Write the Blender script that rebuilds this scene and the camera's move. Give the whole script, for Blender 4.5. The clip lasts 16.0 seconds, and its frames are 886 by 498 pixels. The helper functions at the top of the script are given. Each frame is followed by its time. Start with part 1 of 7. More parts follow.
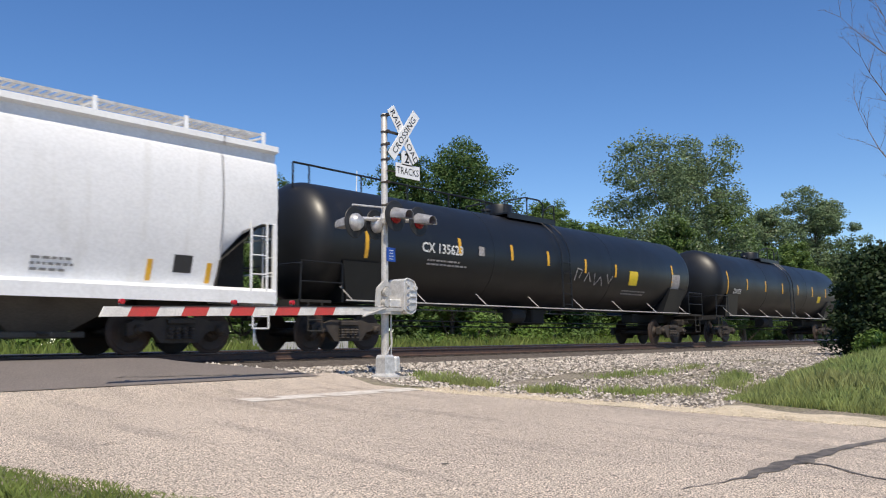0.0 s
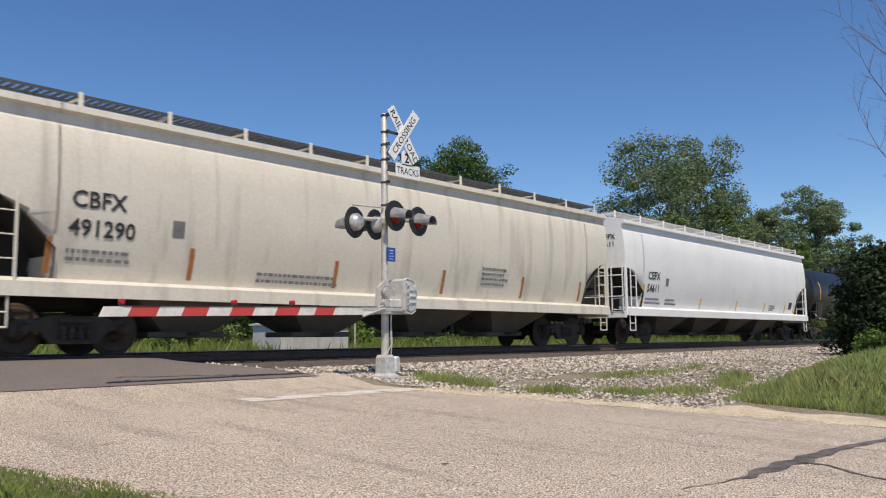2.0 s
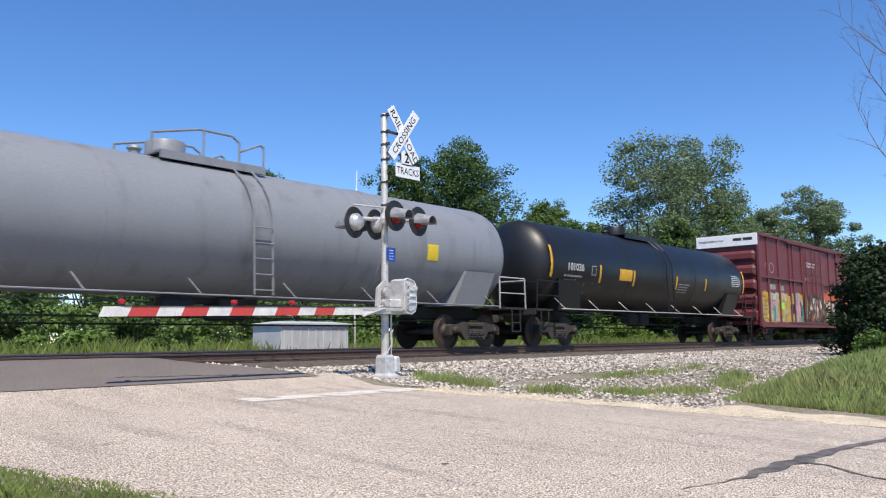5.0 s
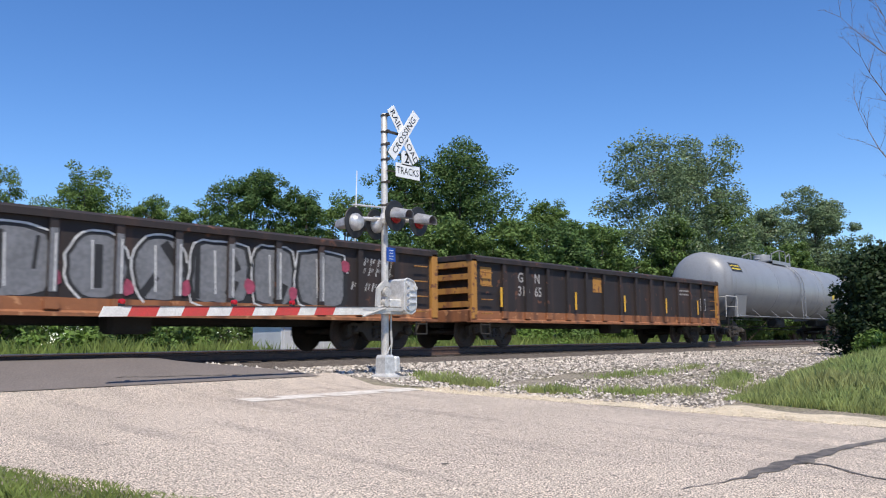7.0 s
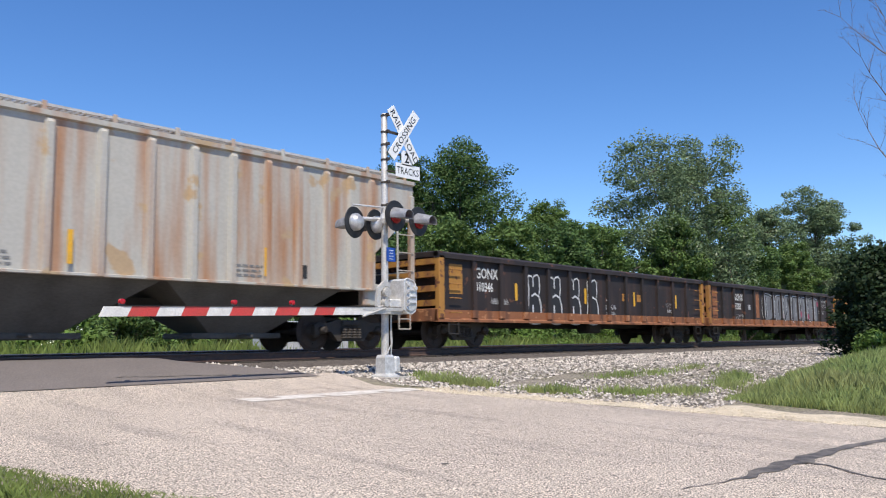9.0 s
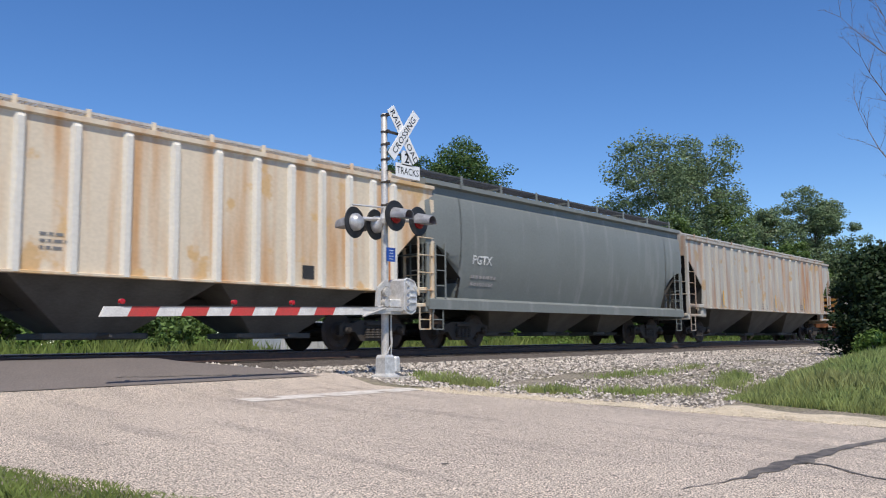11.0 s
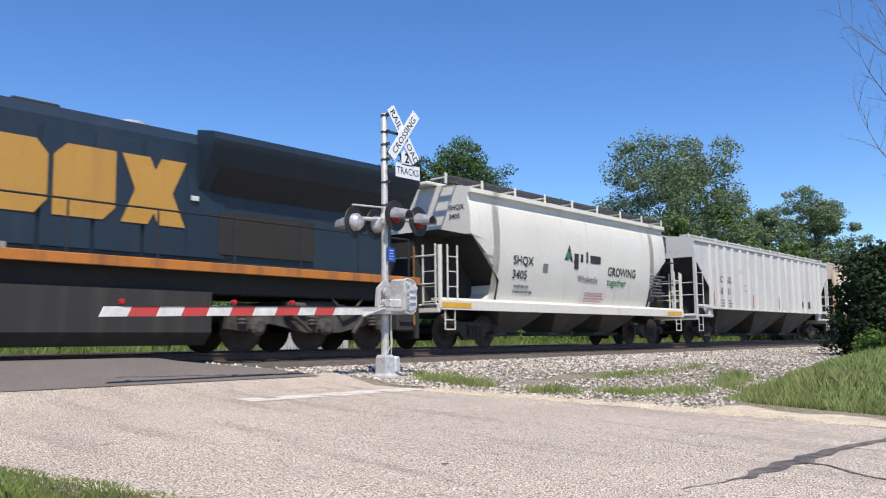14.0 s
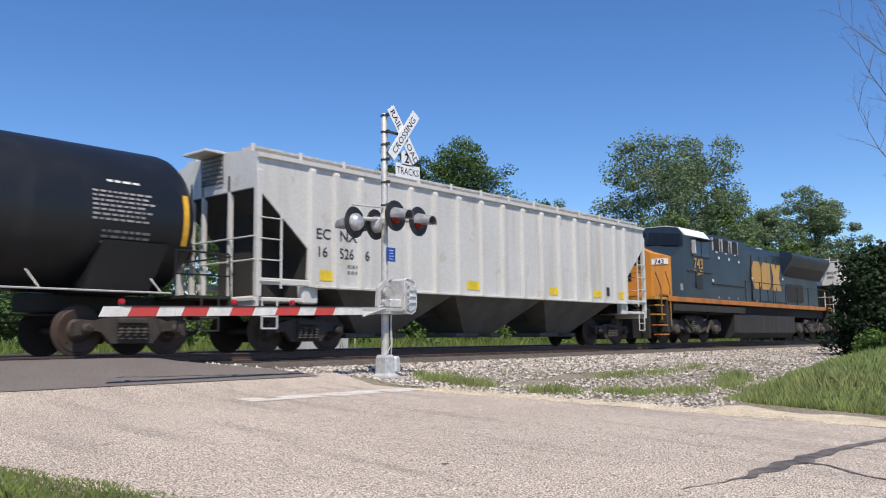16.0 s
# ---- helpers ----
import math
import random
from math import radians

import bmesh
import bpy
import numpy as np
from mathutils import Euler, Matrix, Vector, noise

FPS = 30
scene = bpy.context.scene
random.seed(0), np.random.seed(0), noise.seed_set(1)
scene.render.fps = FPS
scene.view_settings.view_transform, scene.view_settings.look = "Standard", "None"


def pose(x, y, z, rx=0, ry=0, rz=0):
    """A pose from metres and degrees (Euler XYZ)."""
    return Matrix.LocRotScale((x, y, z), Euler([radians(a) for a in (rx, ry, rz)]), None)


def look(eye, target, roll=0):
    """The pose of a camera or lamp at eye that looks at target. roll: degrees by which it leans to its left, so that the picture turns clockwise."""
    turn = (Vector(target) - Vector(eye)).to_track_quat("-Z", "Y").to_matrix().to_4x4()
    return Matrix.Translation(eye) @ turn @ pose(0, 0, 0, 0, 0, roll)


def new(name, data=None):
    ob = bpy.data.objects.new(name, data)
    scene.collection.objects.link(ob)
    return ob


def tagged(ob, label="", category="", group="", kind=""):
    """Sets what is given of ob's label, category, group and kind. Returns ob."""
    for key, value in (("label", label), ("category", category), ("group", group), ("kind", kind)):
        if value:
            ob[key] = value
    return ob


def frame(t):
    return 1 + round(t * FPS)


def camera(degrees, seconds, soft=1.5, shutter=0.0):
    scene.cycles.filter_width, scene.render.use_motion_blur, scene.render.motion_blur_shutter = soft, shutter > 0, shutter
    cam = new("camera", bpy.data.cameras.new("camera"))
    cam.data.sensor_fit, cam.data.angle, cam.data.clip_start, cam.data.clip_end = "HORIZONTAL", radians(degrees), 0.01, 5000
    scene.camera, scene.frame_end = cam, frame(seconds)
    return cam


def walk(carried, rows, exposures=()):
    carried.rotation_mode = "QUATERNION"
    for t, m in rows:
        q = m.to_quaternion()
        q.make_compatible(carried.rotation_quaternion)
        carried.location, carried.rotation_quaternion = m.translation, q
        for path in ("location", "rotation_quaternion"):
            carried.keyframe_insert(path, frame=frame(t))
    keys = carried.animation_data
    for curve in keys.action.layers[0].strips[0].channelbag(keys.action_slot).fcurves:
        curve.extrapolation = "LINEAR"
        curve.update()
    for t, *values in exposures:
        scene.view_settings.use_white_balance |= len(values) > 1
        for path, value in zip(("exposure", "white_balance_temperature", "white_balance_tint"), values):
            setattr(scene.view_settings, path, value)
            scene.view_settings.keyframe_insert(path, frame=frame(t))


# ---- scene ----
cam = camera(55.5, 16.0, soft=1.1, shutter=0.1)
EYE = (0.0, 0.0, 0.1935)
AIM = (0.75433, 0.64742, 0.30233)
walk(cam, [(0.0, look(EYE, AIM, -0.665)), (16.0, look(EYE, AIM, -0.665))], exposures=[(0.0, 0.02, 7000, 10), (0.7, -0.4, 7350, 10), (1.4, -0.38, 7323, 10), (2.0, -0.14, 7300, 10), (2.6, 0.0, 7000, 10), (3.4, 0.27, 6733, 10), (4.2, 0.27, 6600, 10), (6.3, 0.2, 6578, 10), (9.0, 0.2, 6550, 10), (11.3, -0.05, 6550, 10), (12.5, 0.1, 6550, 10), (13.4, 0.08, 6550, 10), (14.0, 0.22, 6550, 10), (14.8, 0.2, 6610, 10), (15.4, 0.08, 6655, 10), (16.0, 0.08, 6700, 10)])

# ---- world and sun ----
SUN_ELEVATION, SUN_FROM = 58.0, (-0.62, -0.78)
world = bpy.data.worlds.new("sky")
scene.world = world
world.use_nodes = True
wn = world.node_tree.nodes
sky = wn.new("ShaderNodeTexSky")
sky.sky_type, sky.sun_disc = "NISHITA", False
sky.sun_elevation = radians(SUN_ELEVATION)
sky.sun_rotation = math.atan2(SUN_FROM[0], SUN_FROM[1])
sky.altitude = 900.0
sky.air_density, sky.dust_density, sky.ozone_density = 1.0, 0.15, 5.0
wn["Background"].inputs["Strength"].default_value = 0.149
deepen = wn.new("ShaderNodeHueSaturation")
deepen.inputs["Saturation"].default_value = 1.19
deepen.inputs["Hue"].default_value = 0.507
world.node_tree.links.new(sky.outputs["Color"], deepen.inputs["Color"])
world.node_tree.links.new(deepen.outputs["Color"], wn["Background"].inputs["Color"])
sun_data = bpy.data.lights.new("sun", "SUN")
sun_data.energy, sun_data.angle, sun_data.color = 4.75, radians(0.53), (1.0, 0.925, 0.8)
sun = new("sun", sun_data)
k = math.cos(radians(SUN_ELEVATION)) / math.hypot(*SUN_FROM)
sun.matrix_world = look((SUN_FROM[0] * k * 90, SUN_FROM[1] * k * 90, math.sin(radians(SUN_ELEVATION)) * 90), (0, 0, 0))


# ---- mesh and part helpers ----
class Shape:
    """Vertices and faces gathered piece by piece."""

    def __init__(self):
        self.v, self.f = [], []

    def add(self, verts, faces):
        n = len(self.v)
        self.v.extend(verts)
        self.f.extend([tuple(i + n for i in face) for face in faces])
        return self

    def box(self, x, y, z, sx, sy, sz, bevel=0.0, turn=None):
        """A box about its centre, its long edges broken by a bevel."""
        hx, hy, hz = sx / 2, sy / 2, sz / 2
        b = min(bevel, hx * 0.45, hy * 0.45, hz * 0.45)
        if b <= 0:
            pts = [(-hx, -hy, -hz), (hx, -hy, -hz), (hx, hy, -hz), (-hx, hy, -hz), (-hx, -hy, hz), (hx, -hy, hz), (hx, hy, hz), (-hx, hy, hz)]
            faces = [(0, 3, 2, 1), (4, 5, 6, 7), (0, 1, 5, 4), (1, 2, 6, 5), (2, 3, 7, 6), (3, 0, 4, 7)]
        else:
            pts, idx = [], {}
            for i, sx_ in enumerate((-1, 1)):
                for j, sy_ in enumerate((-1, 1)):
                    for l, sz_ in enumerate((-1, 1)):
                        for ax in range(3):
                            q = [sx_ * hx, sy_ * hy, sz_ * hz]
                            for o in range(3):
                                if o != ax:
                                    q[o] -= (sx_, sy_, sz_)[o] * b
                            idx[i, j, l, ax] = len(pts)
                            pts.append(tuple(q))
            faces = []
            for s in (0, 1):
                order = ((0, 0), (1, 0), (1, 1), (0, 1)) if s else ((0, 0), (0, 1), (1, 1), (1, 0))
                faces.append(tuple(idx[s, a, c, 0] for a, c in order))
                faces.append(tuple(idx[c, s, a, 1] for a, c in order))
                faces.append(tuple(idx[a, c, s, 2] for a, c in order))
            for a in (0, 1):
                for c in (0, 1):
                    faces.append((idx[a, c, 0, 0], idx[a, c, 1, 0], idx[a, c, 1, 1], idx[a, c, 0, 1]))
                    faces.append((idx[0, a, c, 1], idx[1, a, c, 1], idx[1, a, c, 2], idx[0, a, c, 2]))
                    faces.append((idx[a, 0, c, 0], idx[a, 1, c, 0], idx[a, 1, c, 2], idx[a, 0, c, 2]))
                    for l in (0, 1):
                        faces.append((idx[a, c, l, 0], idx[a, c, l, 1], idx[a, c, l, 2]))
        if turn is not None:
            pts = [tuple(turn @ Vector(q)) for q in pts]
        return self.add([(q[0] + x, q[1] + y, q[2] + z) for q in pts], faces)

    def rod(self, p, q, r, r2=None, seg=8, caps=True):
        """A round bar from p to q, tapering to r2."""
        p, q = Vector(p), Vector(q)
        r2 = r if r2 is None else r2
        d = (q - p).normalized()
        a = d.orthogonal().normalized()
        c = d.cross(a)
        pts = []
        for o, rad in ((p, r), (q, r2)):
            for i in range(seg):
                w = 2 * math.pi * i / seg
                pts.append(tuple(o + (a * math.cos(w) + c * math.sin(w)) * rad))
        faces = [(i, (i + 1) % seg, seg + (i + 1) % seg, seg + i) for i in range(seg)]
        if caps:
            faces += [tuple(reversed(range(seg))), tuple(range(seg, 2 * seg))]
        return self.add(pts, faces)

    def path(self, pts, r, seg=6):
        """Round bars along a line of points."""
        for p, q in zip(pts, pts[1:]):
            self.rod(p, q, r, seg=seg)
        return self

    def lathe(self, o, axis, profile, seg=20):
        """A turned body: profile rows of (distance along the axis, radius)."""
        o, d = Vector(o), Vector(axis).normalized()
        a = d.orthogonal().normalized()
        c = d.cross(a)
        pts, faces = [], []
        for s, r in profile:
            for i in range(seg):
                w = 2 * math.pi * i / seg
                pts.append(tuple(o + d * s + (a * math.cos(w) + c * math.sin(w)) * r))
        for j in range(len(profile) - 1):
            for i in range(seg):
                k2 = (i + 1) % seg
                faces.append((j * seg + i, j * seg + k2, (j + 1) * seg + k2, (j + 1) * seg + i))
        faces.append(tuple(reversed(range(seg))))
        faces.append(tuple(range((len(profile) - 1) * seg, len(profile) * seg)))
        return self.add(pts, faces)

    def extrude(self, outline, x0, x1):
        """A closed outline of (y, z) drawn out along x."""
        n = len(outline)
        pts = [(x0, y, z) for y, z in outline] + [(x1, y, z) for y, z in outline]
        faces = [(i, (i + 1) % n, n + (i + 1) % n, n + i) for i in range(n)]
        faces += [tuple(reversed(range(n))), tuple(range(n, 2 * n))]
        return self.add(pts, faces)

    def plate(self, outline, y0, y1):
        """A closed outline of (x, z) drawn out along y."""
        n = len(outline)
        pts = [(x, y0, z) for x, z in outline] + [(x, y1, z) for x, z in outline]
        faces = [(i, n + i, n + (i + 1) % n, (i + 1) % n) for i in range(n)]
        faces += [tuple(range(n)), tuple(reversed(range(n, 2 * n)))]
        return self.add(pts, faces)

    def loft(self, sections):
        """Skin over rings of equal length, with closed ends."""
        n, pts, faces = len(sections[0]), [], []
        for ring in sections:
            pts.extend(ring)
        for j in range(len(sections) - 1):
            for i in range(n):
                k2 = (i + 1) % n
                faces.append((j * n + i, j * n + k2, (j + 1) * n + k2, (j + 1) * n + i))
        faces.append(tuple(reversed(range(n))))
        faces.append(tuple(range((len(sections) - 1) * n, len(sections) * n)))
        return self.add(pts, faces)

    def mesh(self, name, material, smooth=None):
        me = bpy.data.meshes.new(name)
        me.from_pydata(self.v, [], self.f)
        me.materials.append(material)
        if smooth is not None:
            me.polygons.foreach_set("use_smooth", [True] * len(me.polygons))
            me.set_sharp_from_angle(angle=radians(smooth))
        me.update()
        return me


def part(name, shape, material, parent=None, label="", smooth=None, fix=True):
    me = shape.mesh(name, material, smooth) if isinstance(shape, Shape) else shape
    if fix and isinstance(shape, Shape):
        bm = bmesh.new()
        bm.from_mesh(me)
        bmesh.ops.recalc_face_normals(bm, faces=bm.faces)
        bm.to_mesh(me)
        bm.free()
    ob = new(name, me)
    if parent is not None:
        ob.parent = parent
    if label:
        ob["label"] = label
    return ob


def thing(name, label, category, group="", at=None):
    ob = tagged(new(name), label, category, group)
    if at is not None:
        ob.matrix_basis = at
    return ob


def writing(name, text, size, material, parent, m, stretch=1.0, align="LEFT", label="", thick=0.0, weight=0.018):
    """Letters of the built-in font as a mesh; m carries the text's plane."""
    cu = bpy.data.curves.new(name, "FONT")
    cu.body, cu.size, cu.align_x, cu.extrude, cu.resolution_u = text, size, align, thick, 2
    cu.offset = size * weight
    tmp = bpy.data.objects.new(name, cu)
    scene.collection.objects.link(tmp)
    me = bpy.data.meshes.new_from_object(tmp.evaluated_get(bpy.context.evaluated_depsgraph_get()))
    bpy.data.objects.remove(tmp)
    me.materials.clear()
    me.materials.append(material)
    me.transform(m @ Matrix.Diagonal((stretch, 1, 1, 1)))
    return part(name, me, material, parent, label)


def on_side(x, y, z):
    """The plane of a side that faces -y, for writing."""
    return Matrix.Translation((x, y, z)) @ Euler((radians(90), 0, 0)).to_matrix().to_4x4()


def on_end(x, y, z):
    """The plane of an end that faces -x, for writing."""
    return Matrix.Translation((x, y, z)) @ Euler((radians(90), 0, radians(-90))).to_matrix().to_4x4()


# ---- materials ----
def mat(name, colour, rough=0.6, metal=0.0, second=None, spread=0.4, scale=3.0, grain=40.0, grain_amount=0.12,
        bump=0.15, streak=None, streak_amount=0.0, streak_scale=(1.2, 1.2, 0.15), glow=None, per_piece=0.0, spots=None, spot_amount=0.0, coords="Object"):
    """A weathered surface: two tones in patches, a fine grain, runs of dirt, and relief."""
    m = bpy.data.materials.new(name)
    m.use_nodes = True
    nt = m.node_tree
    n, link = nt.nodes, nt.links.new
    b = n["Principled BSDF"]
    b.inputs["Roughness"].default_value, b.inputs["Metallic"].default_value = rough, metal
    co = n.new("ShaderNodeTexCoord")
    src = co.outputs[coords]

    def noise_at(s, detail=4.0, vec=None):
        t = n.new("ShaderNodeTexNoise")
        t.inputs["Scale"].default_value, t.inputs["Detail"].default_value = s, detail
        link(vec or src, t.inputs["Vector"])
        return t.outputs["Fac"]

    def ramp(fac, lo, hi):
        r = n.new("ShaderNodeMapRange")
        r.inputs["From Min"].default_value, r.inputs["From Max"].default_value = lo, hi
        link(fac, r.inputs["Value"])
        return r.outputs["Result"]

    def mix(fac, a, c, kind="MIX"):
        x = n.new("ShaderNodeMix")
        x.data_type, x.blend_type = "RGBA", kind
        for sock, val in ((x.inputs[0], fac), (x.inputs[6], a), (x.inputs[7], c)):
            if isinstance(val, (int, float)):
                sock.default_value = val
            elif isinstance(val, tuple):
                sock.default_value = (*val[:3], 1)
            else:
                link(val, sock)
        return x.outputs[2]

    second = second or tuple(c * 0.75 for c in colour)
    big = noise_at(scale)
    out = mix(ramp(big, 0.5 - spread * 0.5, 0.5 + spread * 0.5), tuple(colour), tuple(second))
    if streak:
        mp = n.new("ShaderNodeMapping")
        mp.inputs["Scale"].default_value = streak_scale
        link(src, mp.inputs["Vector"])
        f1 = ramp(noise_at(2.0, 6.0, mp.outputs["Vector"]), 0.62 - 0.25 * streak_amount, 0.78 - 0.1 * streak_amount)
        out = mix(f1, out, tuple(streak))
    if spots:
        f2 = ramp(noise_at(scale * 2.7, 8.0), 0.66 - 0.2 * spot_amount, 0.7 - 0.18 * spot_amount)
        out = mix(f2, out, tuple(spots))
    fine = noise_at(grain, 3.0)
    if grain_amount:
        g = n.new("ShaderNodeMapRange")
        g.inputs["From Min"].default_value, g.inputs["From Max"].default_value = 0.36, 0.64
        g.inputs["To Min"].default_value, g.inputs["To Max"].default_value = 1 - grain_amount, 1 + grain_amount
        link(fine, g.inputs["Value"])
        out = mix(1.0, out, g.outputs["Result"], "MULTIPLY")
    if per_piece:
        geo = n.new("ShaderNodeNewGeometry")
        g2 = n.new("ShaderNodeMapRange")
        g2.inputs["To Min"].default_value, g2.inputs["To Max"].default_value = 1 - per_piece, 1 + per_piece
        link(geo.outputs["Random Per Island"], g2.inputs["Value"])
        out = mix(1.0, out, g2.outputs["Result"], "MULTIPLY")
    link(out, b.inputs["Base Color"])
    rr = n.new("ShaderNodeMapRange")
    rr.inputs["To Min"].default_value, rr.inputs["To Max"].default_value = max(0.03, rough - 0.1), min(1.0, rough + 0.12)
    link(big, rr.inputs["Value"])
    link(rr.outputs["Result"], b.inputs["Roughness"])
    if bump:
        bp = n.new("ShaderNodeBump")
        bp.inputs["Strength"].default_value, bp.inputs["Distance"].default_value = bump, 0.02
        link(fine, bp.inputs["Height"])
        link(bp.outputs["Normal"], b.inputs["Normal"])
    if glow:
        b.inputs["Emission Color"].default_value = (*glow[:3], 1)
        b.inputs["Emission Strength"].default_value = glow[3]
    return m


def leaf_mat(name, colour, second, gloss=0.5):
    """Leaves that vary from clump to clump and let some light through."""
    m = mat(name, colour, gloss, second=second, spread=0.5, scale=0.35, grain=2.5, grain_amount=0.2, bump=0.0, per_piece=0.24)
    m.node_tree.nodes["Principled BSDF"].inputs["Specular IOR Level"].default_value = 0.18
    n, link = m.node_tree.nodes, m.node_tree.links.new
    tr = n.new("ShaderNodeBsdfTranslucent")
    mixer = n.new("ShaderNodeMixShader")
    mixer.inputs["Fac"].default_value = 0.3
    base = n["Principled BSDF"].inputs["Base Color"].links[0].from_socket
    link(base, tr.inputs["Color"])
    link(n["Principled BSDF"].outputs["BSDF"], mixer.inputs[1])
    link(tr.outputs["BSDF"], mixer.inputs[2])
    link(mixer.outputs["Shader"], n["Material Output"].inputs["Surface"])
    return m


EARTH = mat("gritty_earth", (0.24, 0.205, 0.165), 0.95, second=(0.17, 0.155, 0.095), spread=0.3, scale=0.9, grain=22, grain_amount=0.5, bump=0.8)
CHIPSEAL = mat("worn_chipseal", (0.54, 0.455, 0.375), 0.9, second=(0.45, 0.38, 0.315), spread=0.5, scale=0.45, grain=72, grain_amount=0.95, bump=1.0,
               streak=(0.35, 0.295, 0.25), streak_amount=0.45, streak_scale=(1.2, 0.12, 1.0))
ASPHALT = mat("new_asphalt", (0.135, 0.115, 0.105), 0.85, second=(0.165, 0.142, 0.13), scale=0.8, grain=45, grain_amount=0.25, bump=0.5)
TAR = mat("crack_sealing_tar", (0.06, 0.053, 0.05), 0.7, second=(0.17, 0.15, 0.13), spread=0.3, scale=7, grain=60, bump=0.4)
ROAD_PAINT = mat("worn_white_road_paint", (0.72, 0.68, 0.62), 0.8, second=(0.5, 0.45, 0.4), scale=6, grain=80, grain_amount=0.3, bump=0.3)
STONE = mat("crushed_stone", (0.43, 0.39, 0.345), 0.9, second=(0.29, 0.25, 0.215), scale=8, grain=60, grain_amount=0.25, bump=0.4, per_piece=0.75)
# ballast darkened to paint in the shadow band along the rails
GRIT = mat("shade_dark_ballast", (0.075, 0.062, 0.054), 0.95, second=(0.11, 0.092, 0.08), scale=6, grain=45, grain_amount=0.5, bump=0.9)
PALE_GRIT = mat("pale_limestone_grit", (0.62, 0.53, 0.4), 0.95, second=(0.45, 0.38, 0.28), scale=3, grain=60, grain_amount=0.35, bump=0.6)
RAIL_STEEL = mat("rusty_rail", (0.1, 0.055, 0.04), 0.65, second=(0.06, 0.04, 0.035), scale=8, grain=50)
RAIL_TOP = mat("polished_rail_head", (0.5, 0.48, 0.46), 0.3, 1.0, scale=10)
CREOSOTE = mat("creosoted_timber", (0.03, 0.024, 0.021), 0.85, second=(0.055, 0.044, 0.036), scale=5, grain=30, bump=0.4)
GRASS = leaf_mat("grass_blades", (0.21, 0.3, 0.085), (0.34, 0.35, 0.15), 0.7)
GRASS_DARK = leaf_mat("lush_grass_blades", (0.14, 0.22, 0.05), (0.24, 0.27, 0.09))
WEED = leaf_mat("weed_leaves", (0.15, 0.24, 0.05), (0.1, 0.17, 0.04))
LEAF_OAK = leaf_mat("dark_leaves", (0.065, 0.12, 0.04), (0.1, 0.165, 0.05))
LEAF_MID = leaf_mat("green_leaves", (0.095, 0.165, 0.045), (0.15, 0.22, 0.065))
LEAF_POPLAR = leaf_mat("grey_green_leaves", (0.13, 0.19, 0.09), (0.18, 0.24, 0.13), 0.35)
LEAF_BUSH = leaf_mat("juniper_sprays", (0.025, 0.045, 0.018), (0.04, 0.065, 0.025))
BARK = mat("grey_bark", (0.14, 0.115, 0.09), 0.95, second=(0.08, 0.065, 0.05), scale=4, grain=25, bump=0.7)
DEAD_BARK = mat("dead_twig_bark", (0.13, 0.1, 0.095), 0.9, second=(0.2, 0.16, 0.15), scale=4, grain=25, bump=0.4)
GALV = mat("aluminium_paint", (0.62, 0.6, 0.57), 0.5, 0.3, second=(0.45, 0.43, 0.4), scale=6, grain=40, bump=0.1)
ALU = mat("cast_aluminium", (0.72, 0.71, 0.7), 0.45, 0.35, second=(0.5, 0.49, 0.48), scale=9, grain=50, bump=0.15)
SIGNAL_BLACK = mat("black_signal_enamel", (0.012, 0.013, 0.015), 0.55, second=(0.022, 0.022, 0.024), scale=6)
RED_LENS = mat("red_signal_lens", (0.16, 0.006, 0.012), 0.2, second=(0.12, 0.006, 0.01), scale=20, glow=(1.0, 0.03, 0.06, 0.04))
ARM_LENS = mat("bright_red_arm_lens", (0.4, 0.01, 0.02), 0.2, second=(0.3, 0.01, 0.015), scale=20, glow=(1.0, 0.02, 0.05, 0.06))
SIGN_WHITE = mat("white_sheeting_and_lit_roof", (0.82, 0.83, 0.84), 0.4, second=(0.74, 0.75, 0.76), scale=5, grain_amount=0.04, bump=0.02)
SIGN_BLACK = mat("black_sign_ink", (0.015, 0.015, 0.015), 0.5)
SIGN_BLUE = mat("blue_sign", (0.012, 0.07, 0.35), 0.4, second=(0.012, 0.06, 0.3))
GATE_RED = mat("red_reflective_tape", (0.55, 0.05, 0.045), 0.45, second=(0.45, 0.06, 0.05), scale=8, grain_amount=0.08)
GATE_WHITE = mat("white_reflective_tape", (0.72, 0.71, 0.68), 0.5, second=(0.55, 0.53, 0.5), scale=6, grain_amount=0.08)
CONCRETE = mat("weathered_concrete", (0.4, 0.38, 0.34), 0.9, second=(0.28, 0.26, 0.23), scale=5, grain=40, bump=0.4)
CABLE_BLACK = mat("black_cable", (0.02, 0.02, 0.02), 0.6)
SHED_METAL = mat("pale_sheet_metal", (0.62, 0.63, 0.65), 0.5, 0.3, second=(0.52, 0.53, 0.55), scale=2, grain_amount=0.05, bump=0.05)

# ---- ground, road and track bed ----
TRACK_Y, TRACK2_Y = 15.9, 20.2


def ease(a, c, t):
    q = min(1.0, max(0.0, (t - a) / (c - a)))
    return q * q * (3 - 2 * q)


def base_z(y):
    return -0.5 - 0.055 * (11.3 - max(y, -8.0)) if y < 11.3 else -0.5


def road_right(y):
    return 10.45 + 0.24 * (9.5 - min(y, 9.5))


def approach_right(y):
    return 9.9 - 1.75 * ease(11.4, 13.4, y)


def road_left(y):
    return 2.9 + 0.24 * (6.2 - y)


def road_z(y):
    rise = 0.44 * ease(10.2, 13.9, y)
    if y > 22.4:
        rise = 0.44 * (1 - ease(22.4, 28.0, y))
    return base_z(y) + rise


